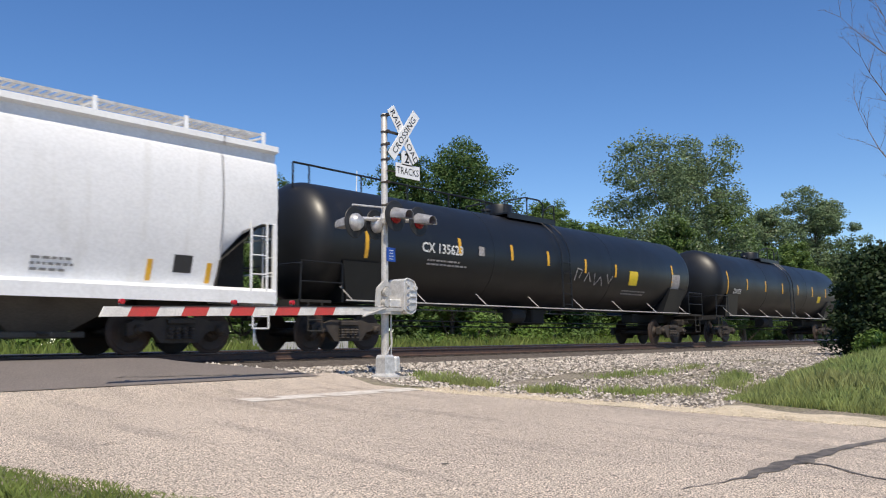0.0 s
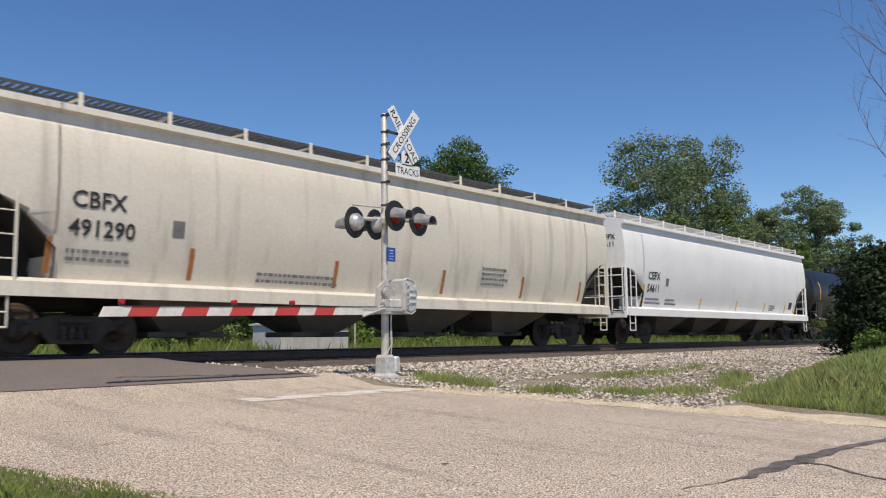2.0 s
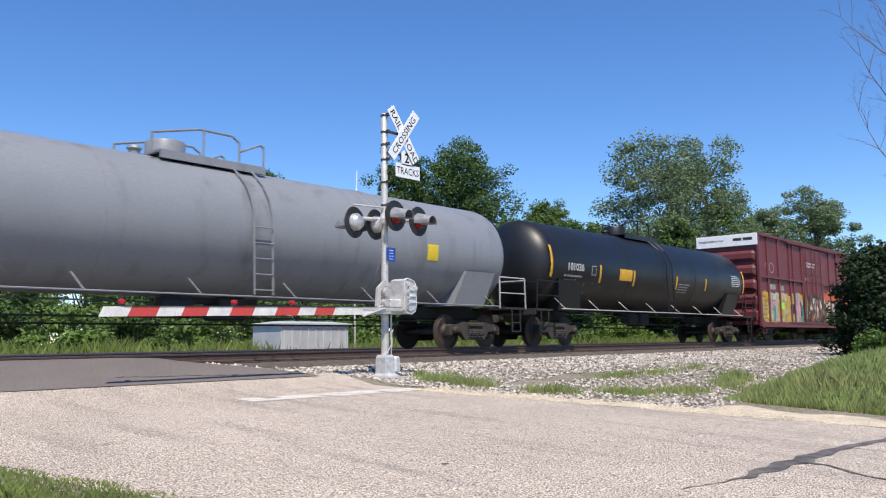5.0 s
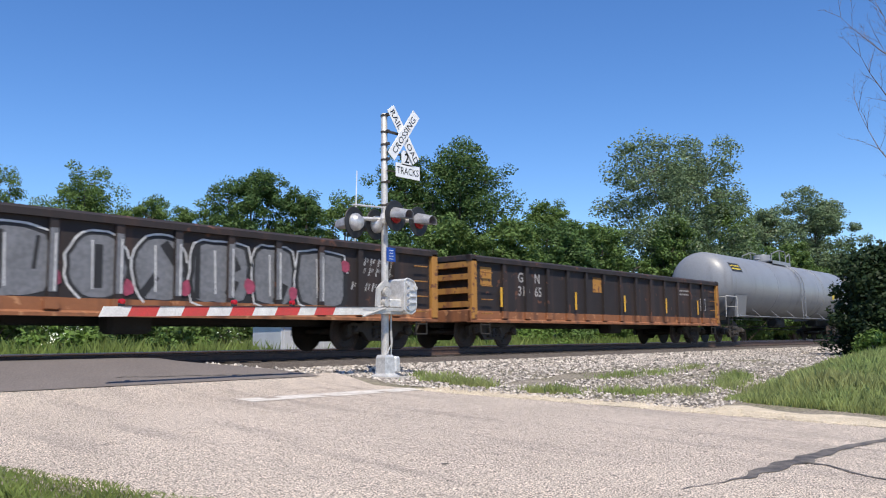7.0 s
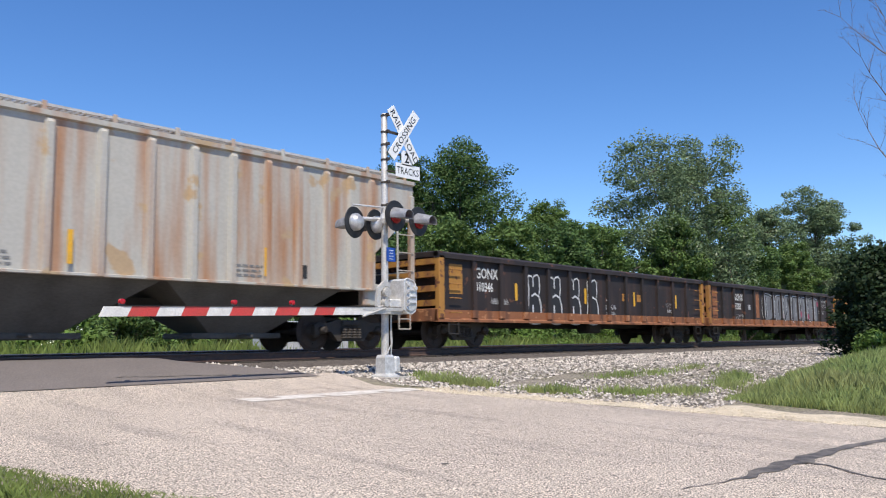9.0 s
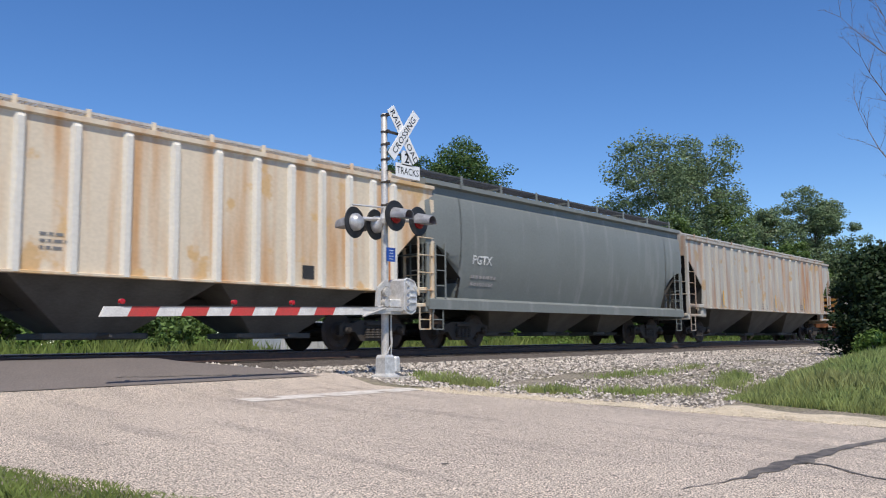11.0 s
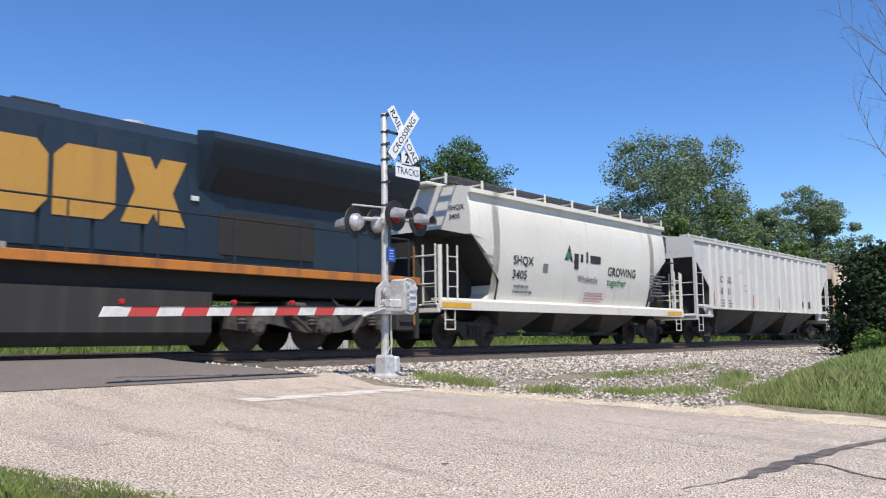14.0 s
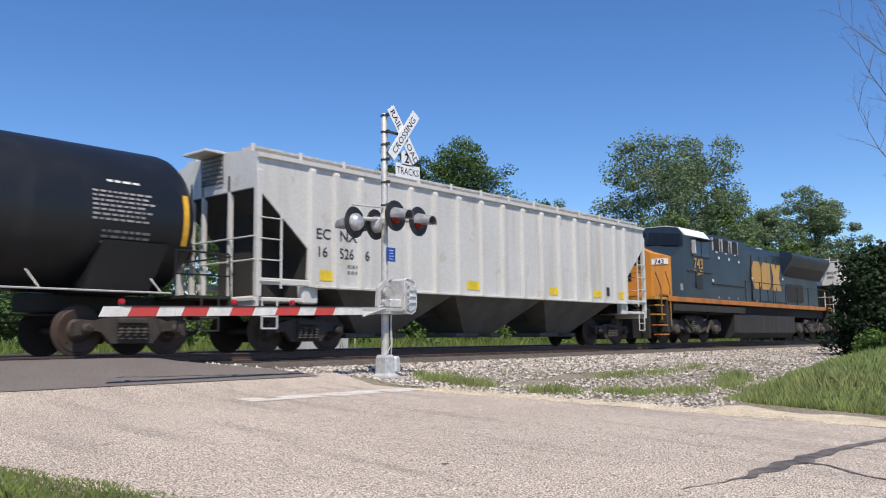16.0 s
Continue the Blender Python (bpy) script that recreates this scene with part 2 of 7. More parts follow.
def side_z(x, y):
    z = base_z(y)
    if 12.0 < y < 24.5:
        z += 0.13 * ease(12.2, 14.0, y) * (1 - ease(22.3, 24.3, y))
    if y > 24.0:
        z += 0.25 * ease(24, 30, y) + 0.05 * math.sin(x * 0.21) * ease(24, 27, y)
    if x > 14 and y < 12:
        z += 0.12 * ease(14, 20, x) * ease(12.0, 9.0, y) * (1 if y > 2 else 0.5)
    return z


def ground_z(x, y):
    """The one sheet: verge, road bed, track bed and the field beyond."""
    r, l = road_right(y), road_left(y)
    if y > 11.0:
        r = r + (approach_right(y) - 0.15 - r) * ease(11.0, 12.0, y)
    if y > 13.0:
        l = min(l, 1.0)
    wr, wl = 1.0, 0.8
    on = ease(r + wr, r + 0.25, x) * ease(l - wl - 0.4, l - 0.4, x)
    return side_z(x, y) * (1 - on) + (road_z(y) - 0.006) * on


def sheet(name, xs, ys, height, material, label):
    s = Shape()
    s.v = [(x, y, height(x, y)) for y in ys for x in xs]
    w = len(xs)
    s.f = [(j * w + i, j * w + i + 1, (j + 1) * w + i + 1, (j + 1) * w + i) for j in range(len(ys) - 1) for i in range(w - 1)]
    ob = part(name, s, material, None, label, smooth=60, fix=False)
    ob["kind"] = "structure"
    return ob


def steps(a, c, d):
    n = max(1, round((c - a) / d))
    return [a + (c - a) * i / n for i in range(n)]


gx = [-3000, -900, -300, -120, -60] + steps(-30, -2, 2.0) + steps(-2, 30, 0.4) + steps(30, 80, 2.0) + [80, 120, 200, 400, 1000, 3000]
gy = [-3000, -900, -300, -100, -40] + steps(-15, 0, 1.5) + steps(0, 26, 0.35) + steps(26, 60, 2.0) + [60, 90, 140, 300, 1000, 3000]
sheet("ground", gx, gy, ground_z, EARTH, "dry earth verge with grass and grit")


def strip(name, left, right, ys, height, lift, material, label, cols=14):
    s = Shape()
    for y in ys:
        for i in range(cols + 1):
            x = left(y) + (right(y) - left(y)) * i / cols
            s.v.append((x, y, height(y) + lift))
    w = cols + 1
    s.f = [(j * w + i, j * w + i + 1, (j + 1) * w + i + 1, (j + 1) * w + i) for j in range(len(ys) - 1) for i in range(cols)]
    ob = part(name, s, material, None, label, smooth=60, fix=False)
    ob["kind"] = "structure"
    return ob


def ragged(fn, amount, seed):
    def edge(y):
        return fn(y) + amount * (noise.noise((y * 0.9, seed, 0)) + 0.5 * noise.noise((y * 3.1, seed, 4)))
    return edge


strip("road", ragged(road_left, 0.22, 1.0), ragged(road_right, 0.2, 7.0), steps(-40, 0, 2.0) + steps(0, 11.65, 0.3) + [11.62], road_z, 0.0, CHIPSEAL, "worn pale chip-sealed road with tyre tracks")


def approach_left(y):
    return 1.0 - 0.24 * (y - 13.0)


strip("road_approach", approach_left, ragged(approach_right, 0.08, 3.0), steps(11.38, 15.06, 0.18) + [15.06], road_z, 0.012, ASPHALT, "dark asphalt ramp up to the level crossing")
strip("road_crossing_deck", approach_left, lambda y: 8.2, [15.24, 15.9, 16.56], lambda y: -0.06, 0.012, ASPHALT, "dark asphalt between the rails")
strip("road_beyond", approach_left, lambda y: 8.0, [16.74] + steps(17.2, 60, 0.8), road_z, 0.012, ASPHALT, "dark asphalt road beyond the tracks")

# the stop line, worn in places
s = Shape()
for i in range(26):
    x0 = 7.1 + i * 0.13
    for j in range(2):
        if random.random() < 0.1 + (0.25 if i < 5 else 0):
            continue
        y0 = 9.93 - 0.13 * (i / 26) - 0.2 * j + random.uniform(-0.015, 0.015)
        zs = [road_z(y) + 0.005 for y in (y0 - 0.2, y0)]
        s.add([(x0, y0 - 0.2, zs[0]), (x0 + 0.13, y0 - 0.2, zs[0]), (x0 + 0.13, y0, zs[1]), (x0, y0, zs[1])], [(0, 1, 2, 3)])
ob = part("stop_line", s, ROAD_PAINT, None, "worn white stop line on the road")
ob["kind"] = "structure"


def tar_line(pts, widths, height=road_z, seed=0.0):
    s = Shape()
    fine = []
    for (p, w0), (q, w1) in zip(zip(pts, widths), zip(pts[1:], widths[1:])):
        for i in range(8):
            f = i / 8
            fine.append((p[0] + (q[0] - p[0]) * f, p[1] + (q[1] - p[1]) * f, w0 + (w1 - w0) * f))
    fine.append((*pts[-1], widths[-1]))
    for i, (x, y, w) in enumerate(fine):
        a, c = fine[max(0, i - 1)], fine[min(len(fine) - 1, i + 1)]
        d = Vector((c[0] - a[0], c[1] - a[1])).normalized()
        nx, ny = -d.y, d.x
        w *= 1 + 0.45 * noise.noise((i * 0.33, seed, 0))
        wob = 0.06 * noise.noise((i * 0.27, seed, 9))
        for sgn in (-1, 1):
            px, py = x + nx * (wob + sgn * w / 2), y + ny * (wob + sgn * w / 2)
            s.v.append((px, py, height(py) + 0.006))
    s.f = [(2 * i, 2 * i + 1, 2 * i + 3, 2 * i + 2) for i in range(len(fine) - 1)]
    ob = part("tar_seam", s, TAR, None, "black tar sealing a road crack", fix=False)
    ob["kind"] = "structure"
    return ob


tar_line([(7.0, 2.8), (7.6, 2.79), (8.3, 2.76), (8.92, 2.75), (9.8, 2.68), (10.72, 2.56), (12.0, 2.5)], [0.05, 0.16, 0.2, 0.16, 0.12, 0.09, 0.07], seed=1.0)
tar_line([(8.3, 2.7), (8.3, 2.5), (8.0, 2.1), (7.9, 1.7), (7.7, 0.9)], [0.1, 0.05, 0.045, 0.04, 0.03], seed=2.0)
tar_line([(7.0, 2.8), (6.6, 2.86), (6.2, 2.95)], [0.03, 0.012, 0.01], seed=5.0)
tar_line([(6.4, 11.92), (7.4, 11.86), (8.3, 11.76), (9.1, 11.66)], [0.03, 0.06, 0.07, 0.05], lambda y: road_z(y) + 0.012, seed=3.0)
tar_line([(3.75, 7.42), (3.95, 7.48), (4.15, 7.46)], [0.008, 0.018, 0.008], seed=6.0)
tar_line([(5.58, 4.84), (5.64, 4.8)], [0.05, 0.04], seed=8.0)

# ---- railway ----
def railway(y0, name, near):
    bed = Shape()
    xs = steps(-60, 260, 4.0) + [260]
    prof = [(-1.95, -0.46), (-1.42, -0.21), (1.42, -0.21), (1.95, -0.46)]
    for a, c in zip(xs, xs[1:]):
        bed.add([(x, y0 + y, z) for x in (a, c) for y, z in prof], [(i, i + 1, 5 + i, 4 + i) for i in range(3)])
    track = tagged(thing(name, "rusty rails on timber sleepers in crushed stone", "railway track"), kind="structure")
    # the bed's dark colour stands for shadow beside and between the rails
    part("ballast_bed", bed, GRIT, track, fix=False)
    for yy in (-0.755, 0.755):
        web = [(-0.075, -0.175), (0.075, -0.175), (0.075, -0.16), (0.012, -0.14), (0.012, -0.045), (0.036, -0.035), (0.036, -0.006), (-0.036, -0.006), (-0.036, -0.035), (-0.012, -0.045), (-0.012, -0.14), (-0.075, -0.16)]
        rail = part("rail", Shape().extrude([(y0 + yy + y, z) for y, z in web], -60, 260), RAIL_STEEL, track)
        head = [(-0.03, -0.006), (0.03, -0.006), (0.026, 0.0), (-0.026, 0.0)]
        part("rail_head", Shape().extrude([(y0 + yy + y, z) for y, z in head], -60, 260), RAIL_TOP, rail, "shiny running surface")
    tie = Shape().box(0, 0, -0.265, 0.22, 2.6, 0.17, 0.012).mesh("sleeper", CREOSOTE)
    x = -6.0 if near else 4.0
    while x < (96 if near else 60):
        if not -1 < x < 8.2:
            t = part("sleeper", tie, CREOSOTE, track)
            t.matrix_basis = pose(x, y0 + random.uniform(-0.05, 0.05), random.uniform(-0.01, 0.005), 0, 0, random.uniform(-1.2, 1.2))
        x += 0.53
    return track


railway(TRACK_Y, "track_near", True)
railway(TRACK2_Y, "track_far", False)


def stones(name, count, xr, yr, size, material, label, seed, keep=lambda x, y: True):
    """Crushed stone as many small angular pieces."""
    rng = random.Random(seed)
    s = Shape()
    made = 0
    while made < count:
        x = xr[0] + (xr[1] - xr[0]) * rng.random() ** 1.5
        y = rng.uniform(*yr)
        if not keep(x, y):
            continue
        made += 1
        r = size * rng.uniform(0.55, 1.3) * (1 + 0.012 * max(0, x - 15))
        z = ground_z(x, y) + r * 0.25
        w = rng.uniform(0, 6.28)
        c, q = math.cos(w), math.sin(w)
        base = [(1, 0, -0.2), (0.2, 0.9, 0.1), (-0.9, 0.3, -0.1), (-0.3, -0.9, 0.2), (0.2, 0.1, 0.75), (0.55, -0.35, 0.55)]
        pts = []
        for a, b_, d in base:
            a, b_, d = (a + rng.uniform(-0.25, 0.25)) * r, (b_ + rng.uniform(-0.25, 0.25)) * r * 0.8, (d + rng.uniform(-0.2, 0.2)) * r * 0.9
            pts.append((x + a * c - b_ * q, y + a * q + b_ * c, z + d))
        s.add(pts, [(0, 1, 5), (1, 4, 5), (1, 2, 4), (2, 3, 4), (3, 5, 4), (3, 0, 5)])
    ob = part(name, s, material, None, label, fix=False)
    return tagged(ob, label, "gravel", kind="stuff")


def off_road(x, y):
    return x > approach_right(min(y, 15)) + (0.15 if y > 11.3 else 0.6) and (y > 11.3 or x > road_right(y) + 0.3)


stones("ballast_stones", 15000, (8.0, 46.0), (11.9, 14.45), 0.05, STONE, "grey and tan crushed stone track ballast", 11, lambda x, y: off_road(x, y) and y > 12.0 + 0.4 * noise.noise((x * 0.5, y, 2)) and x > 8.6 + max(0.0, y - 12.9) * 0.9)
stones("gravel_verge", 13000, (10.6, 40.0), (5.2, 12.2), 0.038, STONE, "loose crushed stone beside the track", 12, lambda x, y: off_road(x, y) and noise.noise((x * 0.35, y * 0.8, 5)) > -0.38 and y > 5.2 + 0.12 * max(0, x - 15))
strip("road_shoulder", ragged(lambda y: road_right(y) - 0.1, 0.25, 2.0), ragged(lambda y: road_right(y) + 0.45 + 0.5 * ease(7.5, 4.5, y), 0.6, 5.0), steps(0.5, 8.6, 0.15), base_z, 0.008, PALE_GRIT, "pale limestone grit shoulder")
stones("edge_grit", 9000, (10.4, 17.5), (1.0, 9.6), 0.02, PALE_GRIT, "pale limestone grit along the road edge", 13, lambda x, y: road_right(y) - 0.2 < x < road_right(y) + 0.7 + 0.6 * noise.noise((x, y, 3)))


def grass(name, count, place, height, material, label, seed, width=0.008, lean=0.35):
    rng = random.Random(seed)
    s = Shape()
    made = tries = 0
    while made < count and tries < count * 30:
        tries += 1
        x, y, grow = place(rng)
        if grow <= 0:
            continue
        made += 1
        z = ground_z(x, y) - 0.01
        hh = height * grow * rng.uniform(0.55, 1.15)
        w = rng.uniform(0, 6.28)
        dx, dy = math.cos(w), math.sin(w)
        ln = hh * lean * rng.random()
        b_ = width * rng.uniform(0.7, 1.5)
        v = rng.uniform(0, 6.28)
        ox, oy = math.cos(v) * b_, math.sin(v) * b_
        s.add([(x - ox, y - oy, z), (x + ox, y + oy, z), (x + ox * 0.6 + dx * ln * 0.35, y + oy * 0.6 + dy * ln * 0.35, z + hh * 0.6), (x + dx * ln, y + dy * ln, z + hh)], [(0, 1, 2), (0, 2, 3)])
    ob = part(name, s, material, None, label, fix=False)
    return tagged(ob, label, "grass", kind="stuff")


def verge_right(rng):
    x = 13.4 + 24 * rng.random() ** 1.4
    y = rng.uniform(0.0, 10.6)
    edge = road_right(y) + 0.75 + 0.3 * noise.noise((x, y, 1))
    top = 8.8 - 0.1 * (30 - x) if x < 30 else 8.8
    inner = 5.9 + 0.16 * (x - 15.5) + 0.3 * noise.noise((x * 0.8, y, 6))
    if x < edge or y > min(inner, 9.2):
        return x, y, 0
    return x, y, min(1.0, 0.2 + (x - edge) * 0.28) * min(1.0, 0.25 + (inner - y) * 0.7) * (1 + 0.4 * noise.noise((x * 0.8, y * 0.8, 2)))


def verge_left(rng):
    y = rng.uniform(3.6, 8.5)
    edge = road_left(y) + 0.14 + 0.18 * noise.noise((y * 2.1, 5.0, 3))
    x = edge - 1.6 * rng.random() ** 1.2
    return x, y, min(1.0, 0.35 + (edge - x) * 0.9) * (0.7 + 0.6 * noise.noise((x * 2.5, y * 2.5, 1)))


BAND = ((11.5, 10.6), (11.72, 9.9), (11.8, 8.7), (12.1, 7.7), (13.1, 6.75), (15.4, 6.45), (18.5, 7.2))


def verge_strip(rng):
    i = rng.randrange(len(BAND) - 1)
    (ax, ay), (bx, by) = BAND[i], BAND[i + 1]
    f = rng.random()
    x, y = ax + (bx - ax) * f + rng.gauss(0, 0.16), ay + (by - ay) * f + rng.gauss(0, 0.2)
    thick = noise.noise((x * 1.1, y * 1.1, 8))
    if x < road_right(y) + 0.4 or thick < -0.12:
        return x, y, 0
    return x, y, (0.35 + 0.5 * rng.random()) * (1.15 + thick)


def tufts(rng):
    cx, cy, r = rng.choice(((15.8, 8.95, 0.4), (16.6, 8.75, 0.4), (17.4, 8.57, 0.35), (19.1, 8.68, 0.4), (12.6, 10.9, 0.3), (12.4, 11.3, 0.12)))
    return cx + rng.gauss(0, r), cy + rng.gauss(0, r * 0.35), 0.7


def bank_far(rng):
    x = rng.uniform(-8, 62)
    y = 24.3 + 5 * rng.random() ** 1.5
    if approach_left(y) < x < 8.4:
        return x, y, 0
    return x, y, 0.5 + 0.6 * rng.random()


grass("tall_grass", 90000, verge_right, 0.42, GRASS, "tall green roadside grass", 21, 0.0055, 0.55)
grass("near_grass", 15000, verge_left, 0.15, GRASS_DARK, "short rough grass at the road edge", 22, 0.003, 0.9)
grass("sparse_grass", 7000, verge_strip, 0.17, GRASS, "sparse dry grass along the gravel", 23, 0.006, 0.6)
grass("grass_tuft", 1000, tufts, 0.22, GRASS, "small grass tufts in the stones", 24, 0.006, 0.6)
grass("far_bank_grass", 30000, bank_far, 0.8, GRASS_DARK, "rough grass on the far bank of the railway", 25, 0.016, 0.5)


# ---- trees and bushes ----
class Foliage:
    """Leaf blades gathered clump by clump."""

    def __init__(self, seed):
        self.rng, self.quads = np.random.default_rng(seed), []

    def clump(self, centre, radius, count, size, flat=0.8):
        """Leaf-sized blades through a clump, denser towards its skin."""
        g = self.rng
        d = g.normal(size=(count, 3)) * (1, 1, flat)
        d /= np.linalg.norm(d, axis=1, keepdims=True)
        p = np.array(centre) + d * (1, 1, flat) * radius * (0.35 + 0.75 * g.random((count, 1)) ** 0.6)
        a = g.normal(size=(count, 3)) * (1, 1, 0.6)
        a /= np.linalg.norm(a, axis=1, keepdims=True)
        c = np.cross(a, d + (0, 0, 0.35))
        c /= np.linalg.norm(c, axis=1, keepdims=True) + 1e-6
        h = size * g.uniform(0.6, 1.4, (count, 1))
        self.quads.append(np.stack((p - a * h, p + c * h * 0.55, p + a * h, p - c * h * 0.55), axis=1))

    def mesh(self, name, material):
        q = np.concatenate(self.quads).reshape(-1, 3)
        me = bpy.data.meshes.new(name)
        me.vertices.add(len(q))
        me.vertices.foreach_set("co", q.ravel())
        me.loops.add(len(q))
        me.loops.foreach_set("vertex_index", np.arange(len(q), dtype=np.int32))
        me.polygons.add(len(q) // 4)
        me.polygons.foreach_set("loop_start", np.arange(0, len(q), 4, dtype=np.int32))
        me.materials.append(material)
        me.update(calc_edges=True)
        return me


def tree(label, x, y, height, spread, leaf, seed, crown_from=0.25, clumps=60, per=110, size=0.16, gaps=0.0, name="tree", z=None):
    """A trunk whose limbs carry several uneven lobes of leaf clumps."""
    rng = random.Random(seed)
    z0 = ground_z(x, y) - 0.05 if z is None else z
    t = thing(name, label, "tree", at=pose(x, y, z0))
    wood, crown = Shape(), Foliage(seed)
    top = height * 0.8
    r0 = 0.016 * height + 0.05
    bend = [(rng.uniform(-0.25, 0.25), rng.uniform(-0.25, 0.25)) for _ in range(6)]
    line = [Vector((bend[i][0] * i * 0.2, bend[i][1] * i * 0.2, top * i / 5)) for i in range(6)]
    for i in range(5):
        wood.rod(line[i], line[i + 1], r0 * (1 - 0.17 * i), r0 * (1 - 0.17 * (i + 1)), 8)
    low = height * crown_from
    lobes = [(Vector((rng.uniform(-0.2, 0.2) * spread, rng.uniform(-0.2, 0.2) * spread, height - spread * 0.42)), spread * 0.44)]
    count = max(11, int(5.0 * (height - low) / spread))
    for i in range(count):
        f = (i + rng.random()) / count
        g = 0.12 + 0.76 * f
        wide = spread * math.sin(math.pi * min(0.95, 0.2 + 0.7 * g)) ** 0.7
        w, r = i * 2.4 + rng.uniform(-0.5, 0.5), spread * rng.uniform(0.34, 0.54)
        rad = max(0.0, wide - r * 0.9) * rng.uniform(0.8, 1.15)
        lobes.append((Vector((math.cos(w) * rad, math.sin(w) * rad, low + (height - low) * g)), r))
    weight = [r * r for _, r in lobes]
    for centre, r in lobes:
        base = line[min(4, int(5 * min(0.95, max(0.1, centre.z / height - 0.25))))]
        mid = base.lerp(centre, 0.5) + Vector((0, 0, -0.05 * r))
        wood.rod(base, mid, r0 * 0.3, r0 * 0.2, 5, False)
        wood.rod(mid, centre, r0 * 0.2, 0.03, 5, False)
    for i in range(clumps):
        centre, r = rng.choices(lobes, weight)[0]
        d = Vector((rng.gauss(0, 1), rng.gauss(0, 1), rng.gauss(0, 0.9))).normalized()
        c = centre + d * r * rng.random() ** 0.4
        if gaps and noise.noise(c * 0.5 + Vector((seed, 0, 0))) < -0.3 + gaps * 0.3:
            continue
        if i % 3 == 0:
            wood.rod(centre, c, 0.03, 0.01, 4, False)
        crown.clump(c, 0.22 + spread * rng.uniform(0.06, 0.15), per, size)
    part("trunk", wood, BARK, t, "grey bark trunk and limbs", smooth=60, fix=False)
    part("crown", crown.mesh("crown", leaf), leaf, t)
    return t


def bush(label, x, y, height, spread, leaf, seed, clumps=26, per=120, size=0.1, name="bush"):
    rng = random.Random(seed)
    t = thing(name, label, "bush", at=pose(x, y, ground_z(x, y) - 0.05))
    wood, crown = Shape(), Foliage(seed)
    for i in range(clumps):
        w, f = rng.uniform(0, 6.28), rng.random()
        rad = spread * math.sqrt(rng.random()) * (1 - 0.5 * f * f)
        c = Vector((math.cos(w) * rad, math.sin(w) * rad, height * (0.12 + 0.8 * f) * (1 - 0.25 * (rad / spread) ** 2)))
        wood.rod((c.x * 0.15, c.y * 0.15, 0), c, 0.03, 0.008, 5, False)
        crown.clump(c, spread * rng.uniform(0.25, 0.42), per, size)
    part("stem_cluster", wood, BARK, t, "thin woody stems", fix=False)
    part("foliage", crown.mesh("foliage", leaf), leaf, t)
    return t


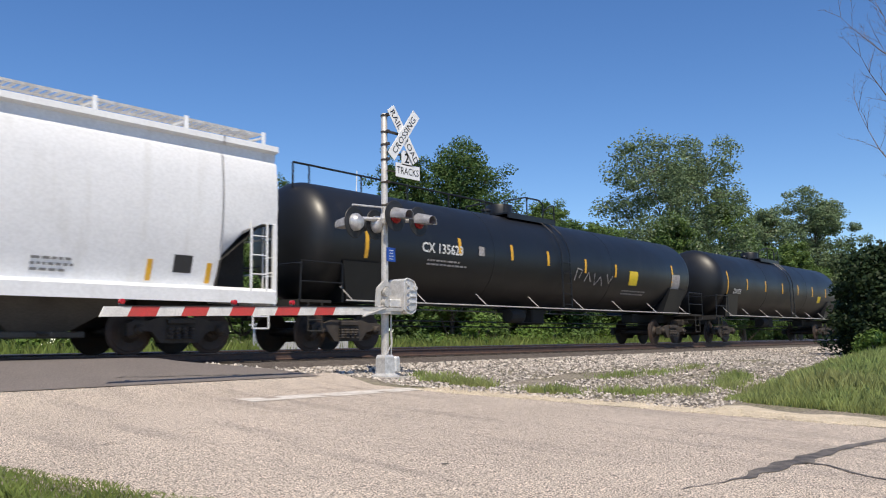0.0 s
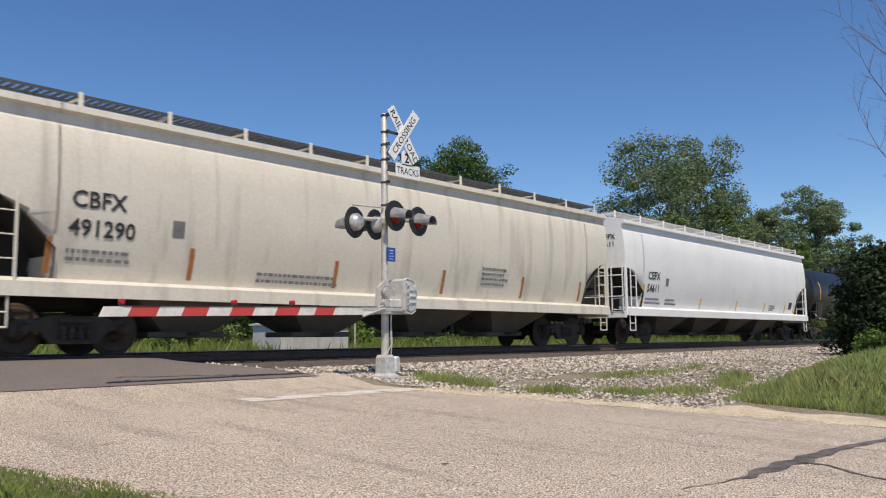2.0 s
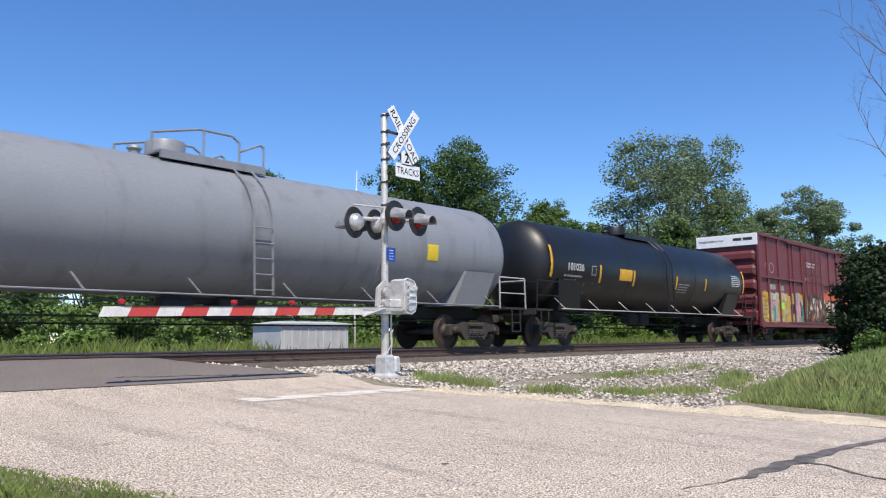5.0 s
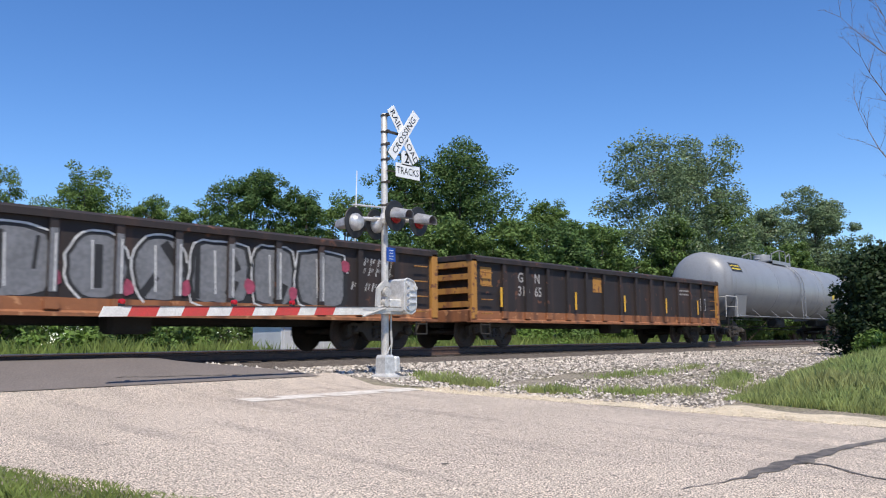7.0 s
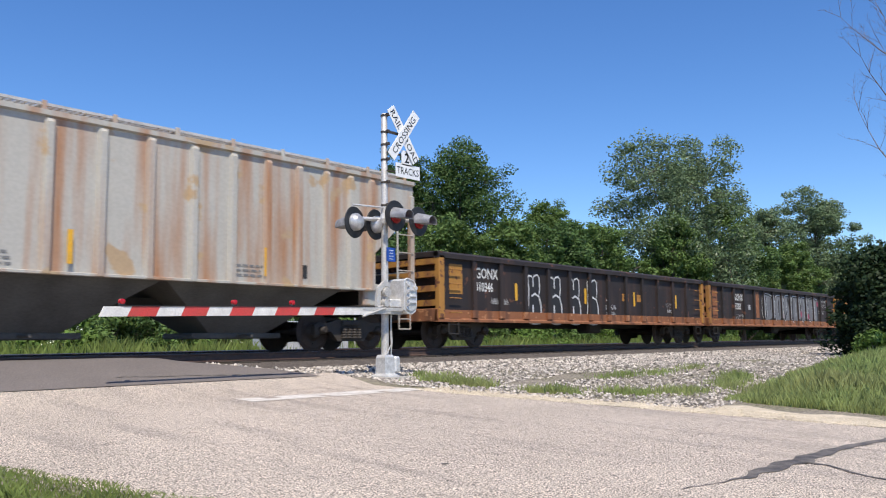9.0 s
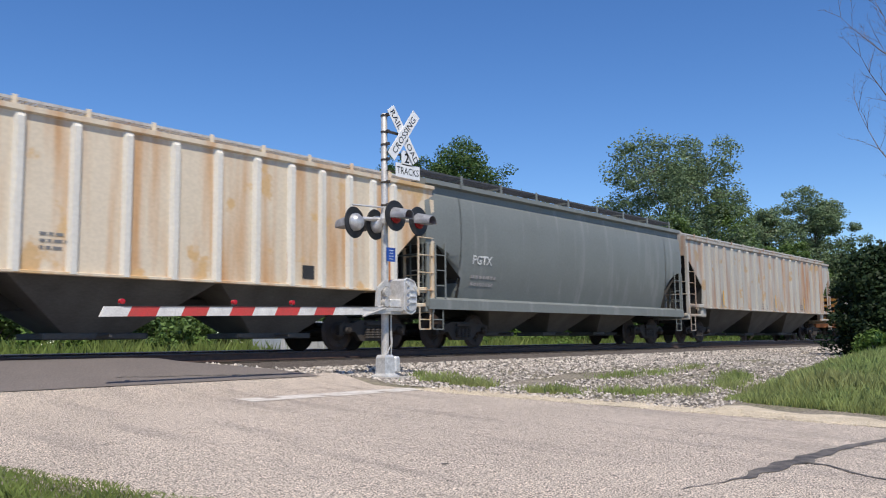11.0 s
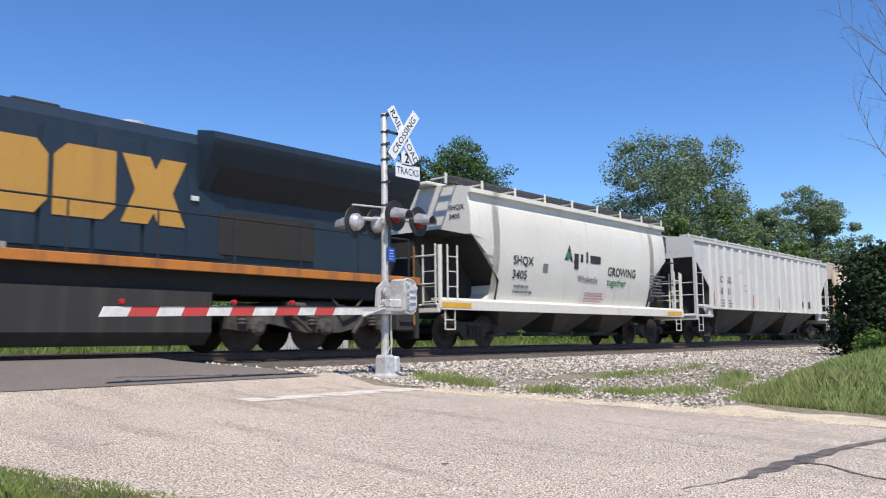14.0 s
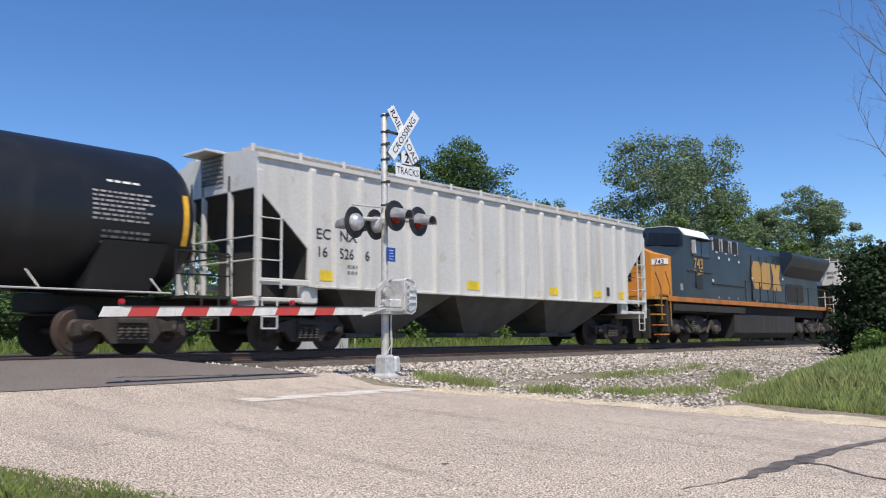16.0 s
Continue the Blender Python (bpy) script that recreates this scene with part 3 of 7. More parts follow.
TREES = [
    ("tall dark green oak behind the tracks", 48.1, 39.7, 15.1, 5.0, LEAF_OAK, 0.12, 75, 0.0),
    ("tall dark green oak behind the tracks", 46.2, 43.6, 15.2, 3.6, LEAF_OAK, 0.15, 50, 0.0),
    ("tall grey-green cottonwood with open crown", 62.4, 29.4, 16.6, 6.6, LEAF_POPLAR, 0.15, 95, 0.25),
    ("yellow-green young poplar at the wood's edge", 73.6, 30.0, 13.8, 3.4, LEAF_MID, 0.1, 45, 0.0),
    ("grey-green poplar in the wood's edge", 92.0, 32.2, 15.0, 4.6, LEAF_POPLAR, 0.02, 62, 0.0),
    ("grey-green poplar in the wood's edge", 101.5, 30.2, 17.2, 5.6, LEAF_POPLAR, 0.02, 75, 0.0),
    ("green maple in the wood's edge", 59.2, 39.1, 12.2, 3.2, LEAF_MID, 0.1, 45, 0.0),
    ("dark green oak behind the tracks", 36.7, 49.9, 13.4, 3.4, LEAF_OAK, 0.12, 60, 0.0),
    ("dark green oak behind the tracks", 40.4, 49.0, 12.6, 3.0, LEAF_OAK, 0.08, 48, 0.0),
    ("green maple behind the tracks", 30.1, 60.7, 13.4, 4.6, LEAF_MID, 0.08, 70, 0.0),
    ("green maple behind the tracks", 33.0, 58.0, 12.0, 3.2, LEAF_MID, 0.05, 45, 0.0),
    ("green maple behind the tracks", 25.4, 65.4, 13.9, 3.2, LEAF_MID, 0.08, 45, 0.0),
    ("green maple behind the tracks", 45.3, 49.2, 12.3, 3.4, LEAF_MID, 0.05, 55, 0.0),
    ("small green maple behind the tracks", 39.6, 61.9, 12.4, 3.0, LEAF_MID, 0.05, 45, 0.0),
    ("bright green thicket tree beside the tracks", 40.7, 29.9, 7.7, 2.4, LEAF_MID, 0.0, 45, 0.0),
    ("green thicket tree beside the tracks", 43.6, 28.1, 7.9, 2.6, LEAF_OAK, 0.0, 45, 0.0),
    ("green thicket tree beside the tracks", 49.0, 28.6, 8.4, 2.8, LEAF_MID, 0.0, 50, 0.0),
    ("green thicket tree beside the tracks", 58.0, 27.4, 9.8, 2.8, LEAF_MID, 0.0, 50, 0.0),
    ("green thicket tree beside the tracks", 72.0, 27.8, 9.4, 3.2, LEAF_OAK, 0.0, 50, 0.0),
    ("green thicket tree beside the tracks", 87.0, 28.6, 10.2, 3.4, LEAF_MID, 0.0, 50, 0.0),
    ("green thicket tree beside the tracks", 38.5, 32.4, 7.9, 2.5, LEAF_MID, 0.0, 45, 0.0),
    ("green thicket tree beside the tracks", 36.0, 35.5, 7.0, 2.6, LEAF_OAK, 0.0, 45, 0.0),
    ("green thicket tree beside the tracks", 31.0, 42.0, 7.2, 3.0, LEAF_MID, 0.0, 45, 0.0),
    ("green thicket tree beside the tracks", 26.0, 47.0, 7.0, 3.2, LEAF_OAK, 0.0, 45, 0.0),
    ("green thicket tree beside the tracks", 21.0, 52.0, 7.0, 3.2, LEAF_MID, 0.0, 45, 0.0),
    ("green thicket tree beside the tracks", 53.5, 31.5, 9.0, 3.0, LEAF_OAK, 0.0, 50, 0.0),
    ("green thicket tree beside the tracks", 65.0, 30.5, 9.4, 3.0, LEAF_MID, 0.0, 50, 0.0),
    ("green thicket tree beside the tracks", 80.0, 31.0, 10.0, 3.6, LEAF_MID, 0.0, 50, 0.0),
    ("green thicket tree beside the tracks", 112.0, 31.0, 12.0, 5.0, LEAF_MID, 0.0, 50, 0.0),
]
for i, (label, x, y, hgt, wide, leaf, low, clumps, gaps) in enumerate(TREES):
    tree(label, x, y, hgt, wide, leaf, 100 + i, low, int(clumps * 4.6), 125, 0.074 + 0.0006 * x, gaps)

rng = random.Random(5)
for i in range(34):
    x = -4 + i * 2.2 + rng.uniform(-0.6, 0.6)
    y = 25.6 + rng.uniform(0, 2.5)
    if approach_left(y) - 1.5 < x < 10.0 or 18.0 < x < 24.5:
        continue
    bush("leafy green weeds and brush on the bank", x, y, rng.uniform(0.9, 2.2), rng.uniform(0.9, 1.5), WEED if i % 3 else LEAF_MID, 300 + i, 16, 70, 0.09, "bank_bush")

# a thicket closes the view low down behind the bank
for i in range(44):
    x = 8.5 + i * 2.3 + rng.uniform(-0.5, 0.5)
    bush("green thicket shrubs behind the railway bank", x, 31.0 + rng.uniform(0, 3.0) + max(0, 40 - x) * 0.35, rng.uniform(2.6, 4.2), rng.uniform(1.7, 2.3), LEAF_MID if i % 3 else LEAF_OAK, 500 + i, 26, 130, 0.12, "thicket_bush")

# the dark junipers that stand before the track
bush("dense dark juniper beside the railway", 33.6, 7.9, 4.3, 1.7, LEAF_BUSH, 41, 70, 260, 0.085, "juniper")
bush("dense dark juniper beside the railway", 35.5, 6.8, 5.0, 1.8, LEAF_BUSH, 42, 70, 240, 0.085, "juniper")
bush("dense dark juniper beside the railway", 33.2, 8.1, 2.2, 1.3, LEAF_BUSH, 43, 40, 240, 0.085, "juniper")
for i, (x, y) in enumerate(((31.8, 7.8), (30.6, 7.4), (32.5, 6.6), (31.0, 6.6))):
    bush("leafy weeds under the juniper", x, y, 1.0, 0.7, WEED, 50 + i, 14, 60, 0.07, "weed_bush")


def dead_tree(x, y, height, seed):
    """A leafless tree, twigs forking and drooping outwards."""
    rng = random.Random(seed)
    t = thing("bare_tree", "leafless grey tree with fine drooping twigs", "tree", at=pose(x, y, ground_z(x, y) - 0.05))
    wood, twigs = Shape(), Shape()

    def grow(p, d, length, r, level):
        n = 5
        for i in range(n):
            q = p + d * (length / n)
            (wood if level < 2 else twigs).rod(p, q, r * (1 - 0.16 * i), r * (1 - 0.16 * (i + 1)), 6 if level < 2 else 4, False)
            if level < 4 and i >= (1 if level == 0 else 0 if level == 1 else 1):
                for _ in range(5 if level == 0 else (2 if level < 3 else 1)):
                    side = Vector((rng.gauss(0, 1), rng.gauss(0, 1), rng.uniform(0.2, 1.0))).normalized()
                    grow(q, (d * 0.75 + side * 0.8).normalized(), length * rng.uniform(0.2, 0.34), r * 0.36, level + 1)
            p = q
            d = (d + Vector((rng.gauss(0, 0.1), rng.gauss(0, 0.1), rng.gauss(0, 0.06) + (0.02 if level < 2 else -0.09)))).normalized()

    grow(Vector((0, 0, 0)), Vector((0, 0, 1)), height, 0.075, 0)
    part("trunk", wood, DEAD_BARK, t, "", fix=False)
    tagged(part("twig_spray", twigs, DEAD_BARK, t, "fine bare twigs", fix=False), kind="stuff")
    return t


dead_tree(28.8, 5.15, 12.0, 7)


# ---- rolling stock: materials ----
def car_paint(name, colour, dirt, amount, rust=None, rough=0.5, spot=0.0, scale=0.7):
    return mat(name, colour, rough, second=tuple(c * 0.88 for c in colour), spread=0.6, scale=scale, grain=18, grain_amount=0.05, bump=0.04,
               streak=dirt, streak_amount=amount, streak_scale=(1.3, 1.3, 0.1), spots=rust, spot_amount=spot)


WHITE_PAINT = car_paint("clean_white_hopper_paint", (0.8, 0.81, 0.82), (0.66, 0.66, 0.65), 0.1)
BEIGE_PAINT = car_paint("beige_hopper_paint", (0.7, 0.655, 0.57), (0.46, 0.42, 0.36), 0.35)
CREAM_PAINT = car_paint("cream_hopper_paint", (0.72, 0.69, 0.62), (0.56, 0.52, 0.45), 0.15)
SLATE_PAINT = car_paint("slate_grey_hopper_paint", (0.185, 0.2, 0.19), (0.25, 0.26, 0.25), 0.3)
DUSTY_PAINT = car_paint("dusty_pale_grey_paint", (0.6, 0.59, 0.565), (0.46, 0.44, 0.41), 0.45, (0.5, 0.47, 0.42), spot=0.1)
RUSTED_CREAM = car_paint("rust_stained_cream_paint", (0.7, 0.6, 0.46), (0.54, 0.3, 0.13), 0.66, (0.6, 0.4, 0.2), spot=0.32, scale=0.4)
RUSTED_GREY = car_paint("heavily_rusted_grey_paint", (0.46, 0.44, 0.395), (0.36, 0.17, 0.075), 0.62, (0.42, 0.3, 0.18), spot=0.3, scale=0.45)
HATCH_DARK = mat("dark_grating_steel", (0.1, 0.1, 0.105), 0.6, 0.4, scale=4)
TANK_BLACK = car_paint("black_tank_paint", (0.008, 0.009, 0.011), (0.017, 0.017, 0.018), 0.25, rough=0.42)
TANK_GREY = car_paint("blue_grey_tank_paint", (0.235, 0.245, 0.265), (0.16, 0.16, 0.17), 0.3, rough=0.4)
# soot on underframes; also the painted shade of the hopper end slopes
UNDER_BLACK = mat("sooty_underframe_and_end_shade", (0.018, 0.017, 0.016), 0.85, second=(0.03, 0.027, 0.024), scale=3, grain=25, bump=0.3)
UNDER_GREY = mat("dusty_hopper_chute", (0.12, 0.112, 0.1), 0.8, second=(0.075, 0.068, 0.06), scale=1.2, grain=25, bump=0.2)
CAST = mat("cast_steel_truck", (0.03, 0.026, 0.023), 0.75, second=(0.06, 0.046, 0.036), scale=4, grain=30, bump=0.4)
WHEEL_STEEL = mat("brown_wheel_steel", (0.035, 0.027, 0.023), 0.65, 0.2, second=(0.07, 0.042, 0.03), scale=3, grain=30, bump=0.2)
TREAD = mat("polished_wheel_tread", (0.42, 0.4, 0.38), 0.35, 0.9, scale=10)
GON_BROWN = car_paint("dark_brown_gondola_paint", (0.022, 0.016, 0.016), (0.05, 0.028, 0.022), 0.5, (0.12, 0.05, 0.03), rough=0.7, spot=0.12, scale=1.3)
GON_RUST = car_paint("orange_rusted_sill", (0.27, 0.105, 0.045), (0.09, 0.04, 0.025), 0.55, (0.4, 0.19, 0.09), rough=0.8, spot=0.3, scale=2.0)
GON_YELLOW = car_paint("rusty_yellow_paint", (0.4, 0.19, 0.04), (0.17, 0.065, 0.03), 0.5, (0.14, 0.055, 0.03), rough=0.75, spot=0.42, scale=2.5)
BOX_RED = car_paint("oxide_red_boxcar_paint", (0.145, 0.028, 0.032), (0.1, 0.022, 0.024), 0.35, rough=0.55)
LOCO_BLUE = car_paint("dark_blue_engine_paint", (0.016, 0.029, 0.045), (0.026, 0.036, 0.048), 0.4, rough=0.42)
LOCO_YELLOW = car_paint("golden_yellow_engine_paint", (0.5, 0.27, 0.05), (0.4, 0.2, 0.05), 0.3, rough=0.45)
LOCO_ORANGE = car_paint("orange_nose_paint", (0.6, 0.25, 0.04), (0.4, 0.17, 0.045), 0.3, rough=0.45)
LOCO_STRIPE = car_paint("orange_sill_stripe", (0.5, 0.175, 0.028), (0.2, 0.08, 0.03), 0.5, rough=0.6)
LOCO_GREY = car_paint("dirty_grey_fuel_tank", (0.032, 0.029, 0.027), (0.05, 0.044, 0.038), 0.35, rough=0.75)
DUSTY_TRUCK = mat("dust_caked_truck", (0.085, 0.075, 0.065), 0.9, second=(0.035, 0.031, 0.028), spread=0.3, scale=3, grain=25, bump=0.4)
WINDOW = mat("dark_cab_glass", (0.012, 0.014, 0.016), 0.08, grain_amount=0.0, bump=0.0)
INK = mat("black_lettering", (0.03, 0.03, 0.032), 0.6)
FADED_INK = mat("faded_grey_lettering", (0.2, 0.2, 0.2), 0.7)
WHITE_INK = mat("white_lettering", (0.7, 0.7, 0.68), 0.6, grain_amount=0.15)
DULL_WHITE_INK = mat("dull_white_lettering", (0.36, 0.34, 0.33), 0.7, grain_amount=0.3)
AMBER_TAPE = mat("yellow_reflective_tape", (0.75, 0.4, 0.02), 0.45, second=(0.6, 0.33, 0.04), scale=6)
BRIGHT_YELLOW = mat("yellow_placard", (0.8, 0.58, 0.03), 0.45)
ORANGE_TAPE = mat("faded_orange_tape", (0.42, 0.16, 0.05), 0.6)
LIME = mat("lime_placard", (0.42, 0.85, 0.06), 0.5)
DARK_GREEN = mat("green_lettering", (0.05, 0.25, 0.12), 0.6)
SPRAY = {k: mat("spray_" + k, c, 0.65, second=tuple(v * 0.75 for v in c), spread=0.7, scale=2.2, grain=12, grain_amount=0.15, bump=0.02) for k, c in {
    "silver": (0.17, 0.175, 0.19), "white": (0.62, 0.62, 0.62), "black": (0.02, 0.02, 0.022), "pink": (0.35, 0.06, 0.11), "sand": (0.5, 0.36, 0.12), "gold": (0.6, 0.36, 0.03),
    "teal": (0.06, 0.26, 0.22), "bone": (0.5, 0.45, 0.35), "orange": (0.6, 0.12, 0.035), "brown": (0.13, 0.07, 0.03), "rose": (0.6, 0.3, 0.34), "yellow": (0.62, 0.5, 0.07), "sky": (0.25, 0.33, 0.42)}.items()}

# ---- rolling stock: running gear ----
WHEEL_R = 0.46
MOVERS, ROLLERS = [], []
SIDE = 1.55


def side_frame_mesh():
    s = Shape()
    o = [(-1.12, 0.36), (-1.12, 0.6), (-0.98, 0.66), (-0.72, 0.64), (-0.45, 0.72), (0.45, 0.72), (0.72, 0.64), (0.98, 0.66), (1.12, 0.6), (1.12, 0.36), (0.98, 0.38),
         (0.8, 0.46), (0.62, 0.44), (0.42, 0.22), (-0.42, 0.22), (-0.62, 0.44), (-0.8, 0.46), (-0.98, 0.38)]
    s.plate(o, -0.07, 0.07)
    for x in (-0.24, -0.08, 0.08, 0.24):
        s.lathe((x, -0.1, 0.3), (0, 0, 1), [(i * 0.03, 0.06 if i % 2 else 0.075) for i in range(9)], 8)
    s.box(0, -0.09, 0.64, 0.6, 0.08, 0.1, 0.02)
    return s.mesh("side_frame", CAST)


def wheelset_meshes(r):
    axle = Shape().rod((0, -1.0, 0), (0, 1.0, 0), 0.085, seg=10)
    wheel = Shape().rod((0, -0.9, 0), (0, 0.9, 0), 0.09, seg=10)
    for sgn in (-1, 1):
        wheel.lathe((0, sgn * 0.69, 0), (0, sgn, 0), [(0, r + 0.025), (0.025, r + 0.02), (0.04, r - 0.002), (0.041, r - 0.05), (0.06, r - 0.07), (0.045, r * 0.5), (0.1, 0.17), (0.13, 0.15)], 24)
        for i in range(3):
            w = i * 2.094
            wheel.box(math.cos(w) * r * 0.6, sgn * 0.75, math.sin(w) * r * 0.6, 0.07, 0.02, 0.05)
    tread = Shape()
    for sgn in (-1, 1):
        tread.lathe((0, sgn * 0.73, 0), (0, sgn, 0), [(0, r), (0.09, r - 0.004), (0.09, r - 0.05), (0.0, r - 0.05)], 28)
    return axle.mesh("axle", CAST, 40), wheel.mesh("wheels", WHEEL_STEEL, 40), tread.mesh("tread", TREAD, 40)


def cap_mesh():
    s = Shape().lathe((0, 0, 0), (0, -1, 0), [(0, 0.1), (0.1, 0.1), (0.13, 0.07), (0.15, 0.065)], 12)
    for i in range(3):
        s.rod((math.cos(i * 2.09) * 0.045, -0.15, math.sin(i * 2.09) * 0.045), (math.cos(i * 2.09) * 0.045, -0.17, math.sin(i * 2.09) * 0.045), 0.015, seg=6)
    return s.mesh("bearing_cap", CAST, 40)


FRAME_MESH, CAP_MESH = side_frame_mesh(), cap_mesh()
SETS = {WHEEL_R: wheelset_meshes(WHEEL_R), 0.53: wheelset_meshes(0.53)}


def wheelset(parent, x, r):
    axle, wheels, tread = SETS[r]
    ob = part("wheelset", wheels, WHEEL_STEEL, parent)
    ob.matrix_basis = pose(x, 0, r)
    ROLLERS.append((ob, x, r))
    return ob


def truck(car, x):
    """A two-axle truck under a car: bolster, two side frames, two turning wheelsets."""
    b = part("truck", Shape().box(0, 0, 0.58, 0.4, 2.1, 0.26, 0.03).box(0, 0, 0.75, 0.6, 0.6, 0.1, 0.02).rod((-0.9, 0, 0.46), (0.9, 0, 0.46), 0.04).box(-0.42, 0, 0.42, 0.06, 1.9, 0.14).box(0.42, 0, 0.42, 0.06, 1.9, 0.14), CAST, car, "cast steel truck")
    b.matrix_basis = pose(x, 0, 0)
    for y, turn in ((-0.98, 0), (0.98, 180)):
        f = part("side_frame", FRAME_MESH, CAST, b)
        f.matrix_basis = pose(0, y, 0, 0, 0, turn)
        for xx in (-0.9, 0.9):
            c = part("bearing_cap", CAP_MESH, CAST, b)
            c.matrix_basis = pose(xx, y * 1.04, WHEEL_R + 0.03, 0, 0, turn)
    for xx in (-0.9, 0.9):
        wheelset(b, xx, WHEEL_R)


def coupler(car, x, sgn):
    s = Shape().box(x + sgn * 0.2, 0, 0.86, 0.5, 0.16, 0.18, 0.03).box(x + sgn * 0.52, 0.03, 0.86, 0.24, 0.3, 0.3, 0.06).box(x + sgn * 0.6, -0.12, 0.86, 0.12, 0.1, 0.26, 0.03)
    s.path([(x + sgn * 0.05, 0.3, 0.8), (x + sgn * 0.2, 0.32, 0.5), (x + sgn * 0.4, 0.25, 0.38), (x + sgn * 0.58, 0.16, 0.5)], 0.025)
    part("coupler", s, CAST, car, "cast steel coupler and air hose")


def rungs(s, x, y, z0, z1, step, half, r=0.012, along="x"):
    z = z0
    while z <= z1 + 1e-6:
        if along == "x":
            s.rod((x - half, y, z), (x + half, y, z), r, seg=6)
        else:
            s.rod((x, y - half, z), (x, y + half, z), r, seg=6)
        z += step
    return s


def ladder(car, x, y, z0, z1, material, half=0.22, along="x", name="ladder", label="", step=0.3):
    s = Shape()
    for q in (-half, half):
        if along == "x":
            s.box(x + q, y, (z0 + z1) / 2, 0.05, 0.025, z1 - z0, 0.005)
        else:
            s.box(x, y + q, (z0 + z1) / 2, 0.025, 0.05, z1 - z0, 0.005)
    rungs(s, x, y, z0 + 0.08, z1 - 0.05, step, half, 0.013, along)
    return part(name, s, material, car, label)


def stirrup(car, x, y, material, z0=0.5, z1=1.1):
    part("sill_step", Shape().path([(x - 0.2, y, z1), (x - 0.2, y, z0), (x + 0.2, y, z0), (x + 0.2, y, z1)], 0.018).rod((x - 0.2, y, z0 + 0.25), (x + 0.2, y, z0 + 0.25), 0.015), material, car)


def plate_on(car, name, x, z, w, h, material, y=-SIDE, lift=0.006, label=""):
    return part(name, Shape().box(x, y - lift / 2, z, w, lift, h), material, car, label)


def tiny_lines(car, x, z, w, rows, material, y=-SIDE, pitch=0.09, seed=1, name="small_print"):
    """Small stencilling too fine to read: rows of short bars."""
    rng = random.Random(seed)
    s = Shape()
    for i in range(rows):
        px = x
        while px < x + w * rng.uniform(0.75, 1.0):
            l = rng.uniform(0.05, 0.16)
            s.box(px + l / 2, y - 0.004, z - i * pitch, l, 0.006, pitch * 0.45)
            px += l + 0.04
    return tagged(part(name, s, material, car), kind="stuff")


def running_board(car, x0, x1, y, z, material, posts, width=0.5, pitch=0.16, grating=None):
    """A raised roof walk of cross slats, its stringers, and the supports."""
    s = Shape()
    for yy in (y - width / 2, y + width / 2):
        s.box((x0 + x1) / 2, yy, z, x1 - x0, 0.03, 0.05)
    px = x0 + 0.05
    while px < x1:
        s.box(px, y, z, 0.05, width, 0.045)
        px += pitch
    board = part("running_board", s, grating or HATCH_DARK, car, "steel grating roof walk")
    n = max(2, round((x1 - x0) / posts))
    for i in range(n + 1):
        px = x0 + (x1 - x0) * i / n
        part("board_support", Shape().box(px, y - width / 2 - 0.03, z - 0.09, 0.09, 0.03, 0.3, 0.008).box(px, y, z - 0.06, 0.06, width, 0.04), material, board)
    return board


def grip(outline, floor):
    """The outline with everything under the floor lifted up to it."""
    return [(y, max(z, floor)) for y, z in outline]


def chute(car, x, length, top, bottom, half_top, half_bottom, material, label=""):
    s = Shape()
    a, b = length / 2, length * 0.16
    s.add([(x - a, -half_top, top), (x + a, -half_top, top), (x + a, half_top, top), (x - a, half_top, top), (x - b, -half_bottom, bottom), (x + b, -half_bottom, bottom), (x + b, half_bottom, bottom), (x - b, half_bottom, bottom)],
          [(0, 1, 5, 4), (1, 2, 6, 5), (2, 3, 7, 6), (3, 0, 4, 7), (4, 5, 6, 7)])
    s.box(x, 0, bottom - 0.06, length * 0.5, half_bottom * 2.1, 0.12, 0.02)
    s.rod((x, -half_bottom - 0.5, bottom - 0.05), (x, half_bottom + 0.5, bottom - 0.05), 0.035)
    part("outlet_gate", s, material, car, label)


BOW = [(1.25, 1.244), (1.34, 1.274), (1.55, 1.34), (1.8, 1.406), (2.1, 1.469), (2.5, 1.525), (3.0, 1.55), (3.5, 1.538), (4.0, 1.485), (4.05, 1.46)]


def bow_skin(z):
    """How far the bowed hopper side stands out at a height."""
    return float(np.interp(z, [q[0] for q in BOW], [q[1] for q in BOW]))


def lay_on_bow(car):
    """Brings letters and markings of a bowed hopper onto its near side."""
    for ob in car.children:
        kind = ob.name.split(".")[0]
        if kind in ("lettering", "small_print", "square_mark", "reflective_stripe", "black_label", "company_mark", "green_leaf_mark", "pale_streak"):
            box = [[v.co[k2] for v in ob.data.vertices] for k2 in (0, 2)]
            if kind in ("reflective_stripe", "black_label", "square_mark") and min(box[1]) > 1.3:
                s = Shape()
                (xa, xb), (za, zb) = [(min(q), max(q)) for q in box]
                zs = [za + (zb - za) * k2 / 6 for k2 in range(7)]
                s.loft([[(x, -bow_skin(z) - lift, z) for x, lift in ((xa, 0.002), (xb, 0.002), (xb, 0.01), (xa, 0.01))] for z in zs])
                ob.data = s.mesh(kind, ob.data.materials[0])
                continue
            ys = [v.co.y for v in ob.data.vertices]
            if max(ys) > -1.4 or min(v.co.z for v in ob.data.vertices) < 1.3:
                continue
            front = min(ys)
            for v in ob.data.vertices:
                v.co.y = -bow_skin(v.co.z) - (0.016 if v.co.y < front + 0.002 else 0.006) - (0.004 if kind == "green_leaf_mark" else 0.0)


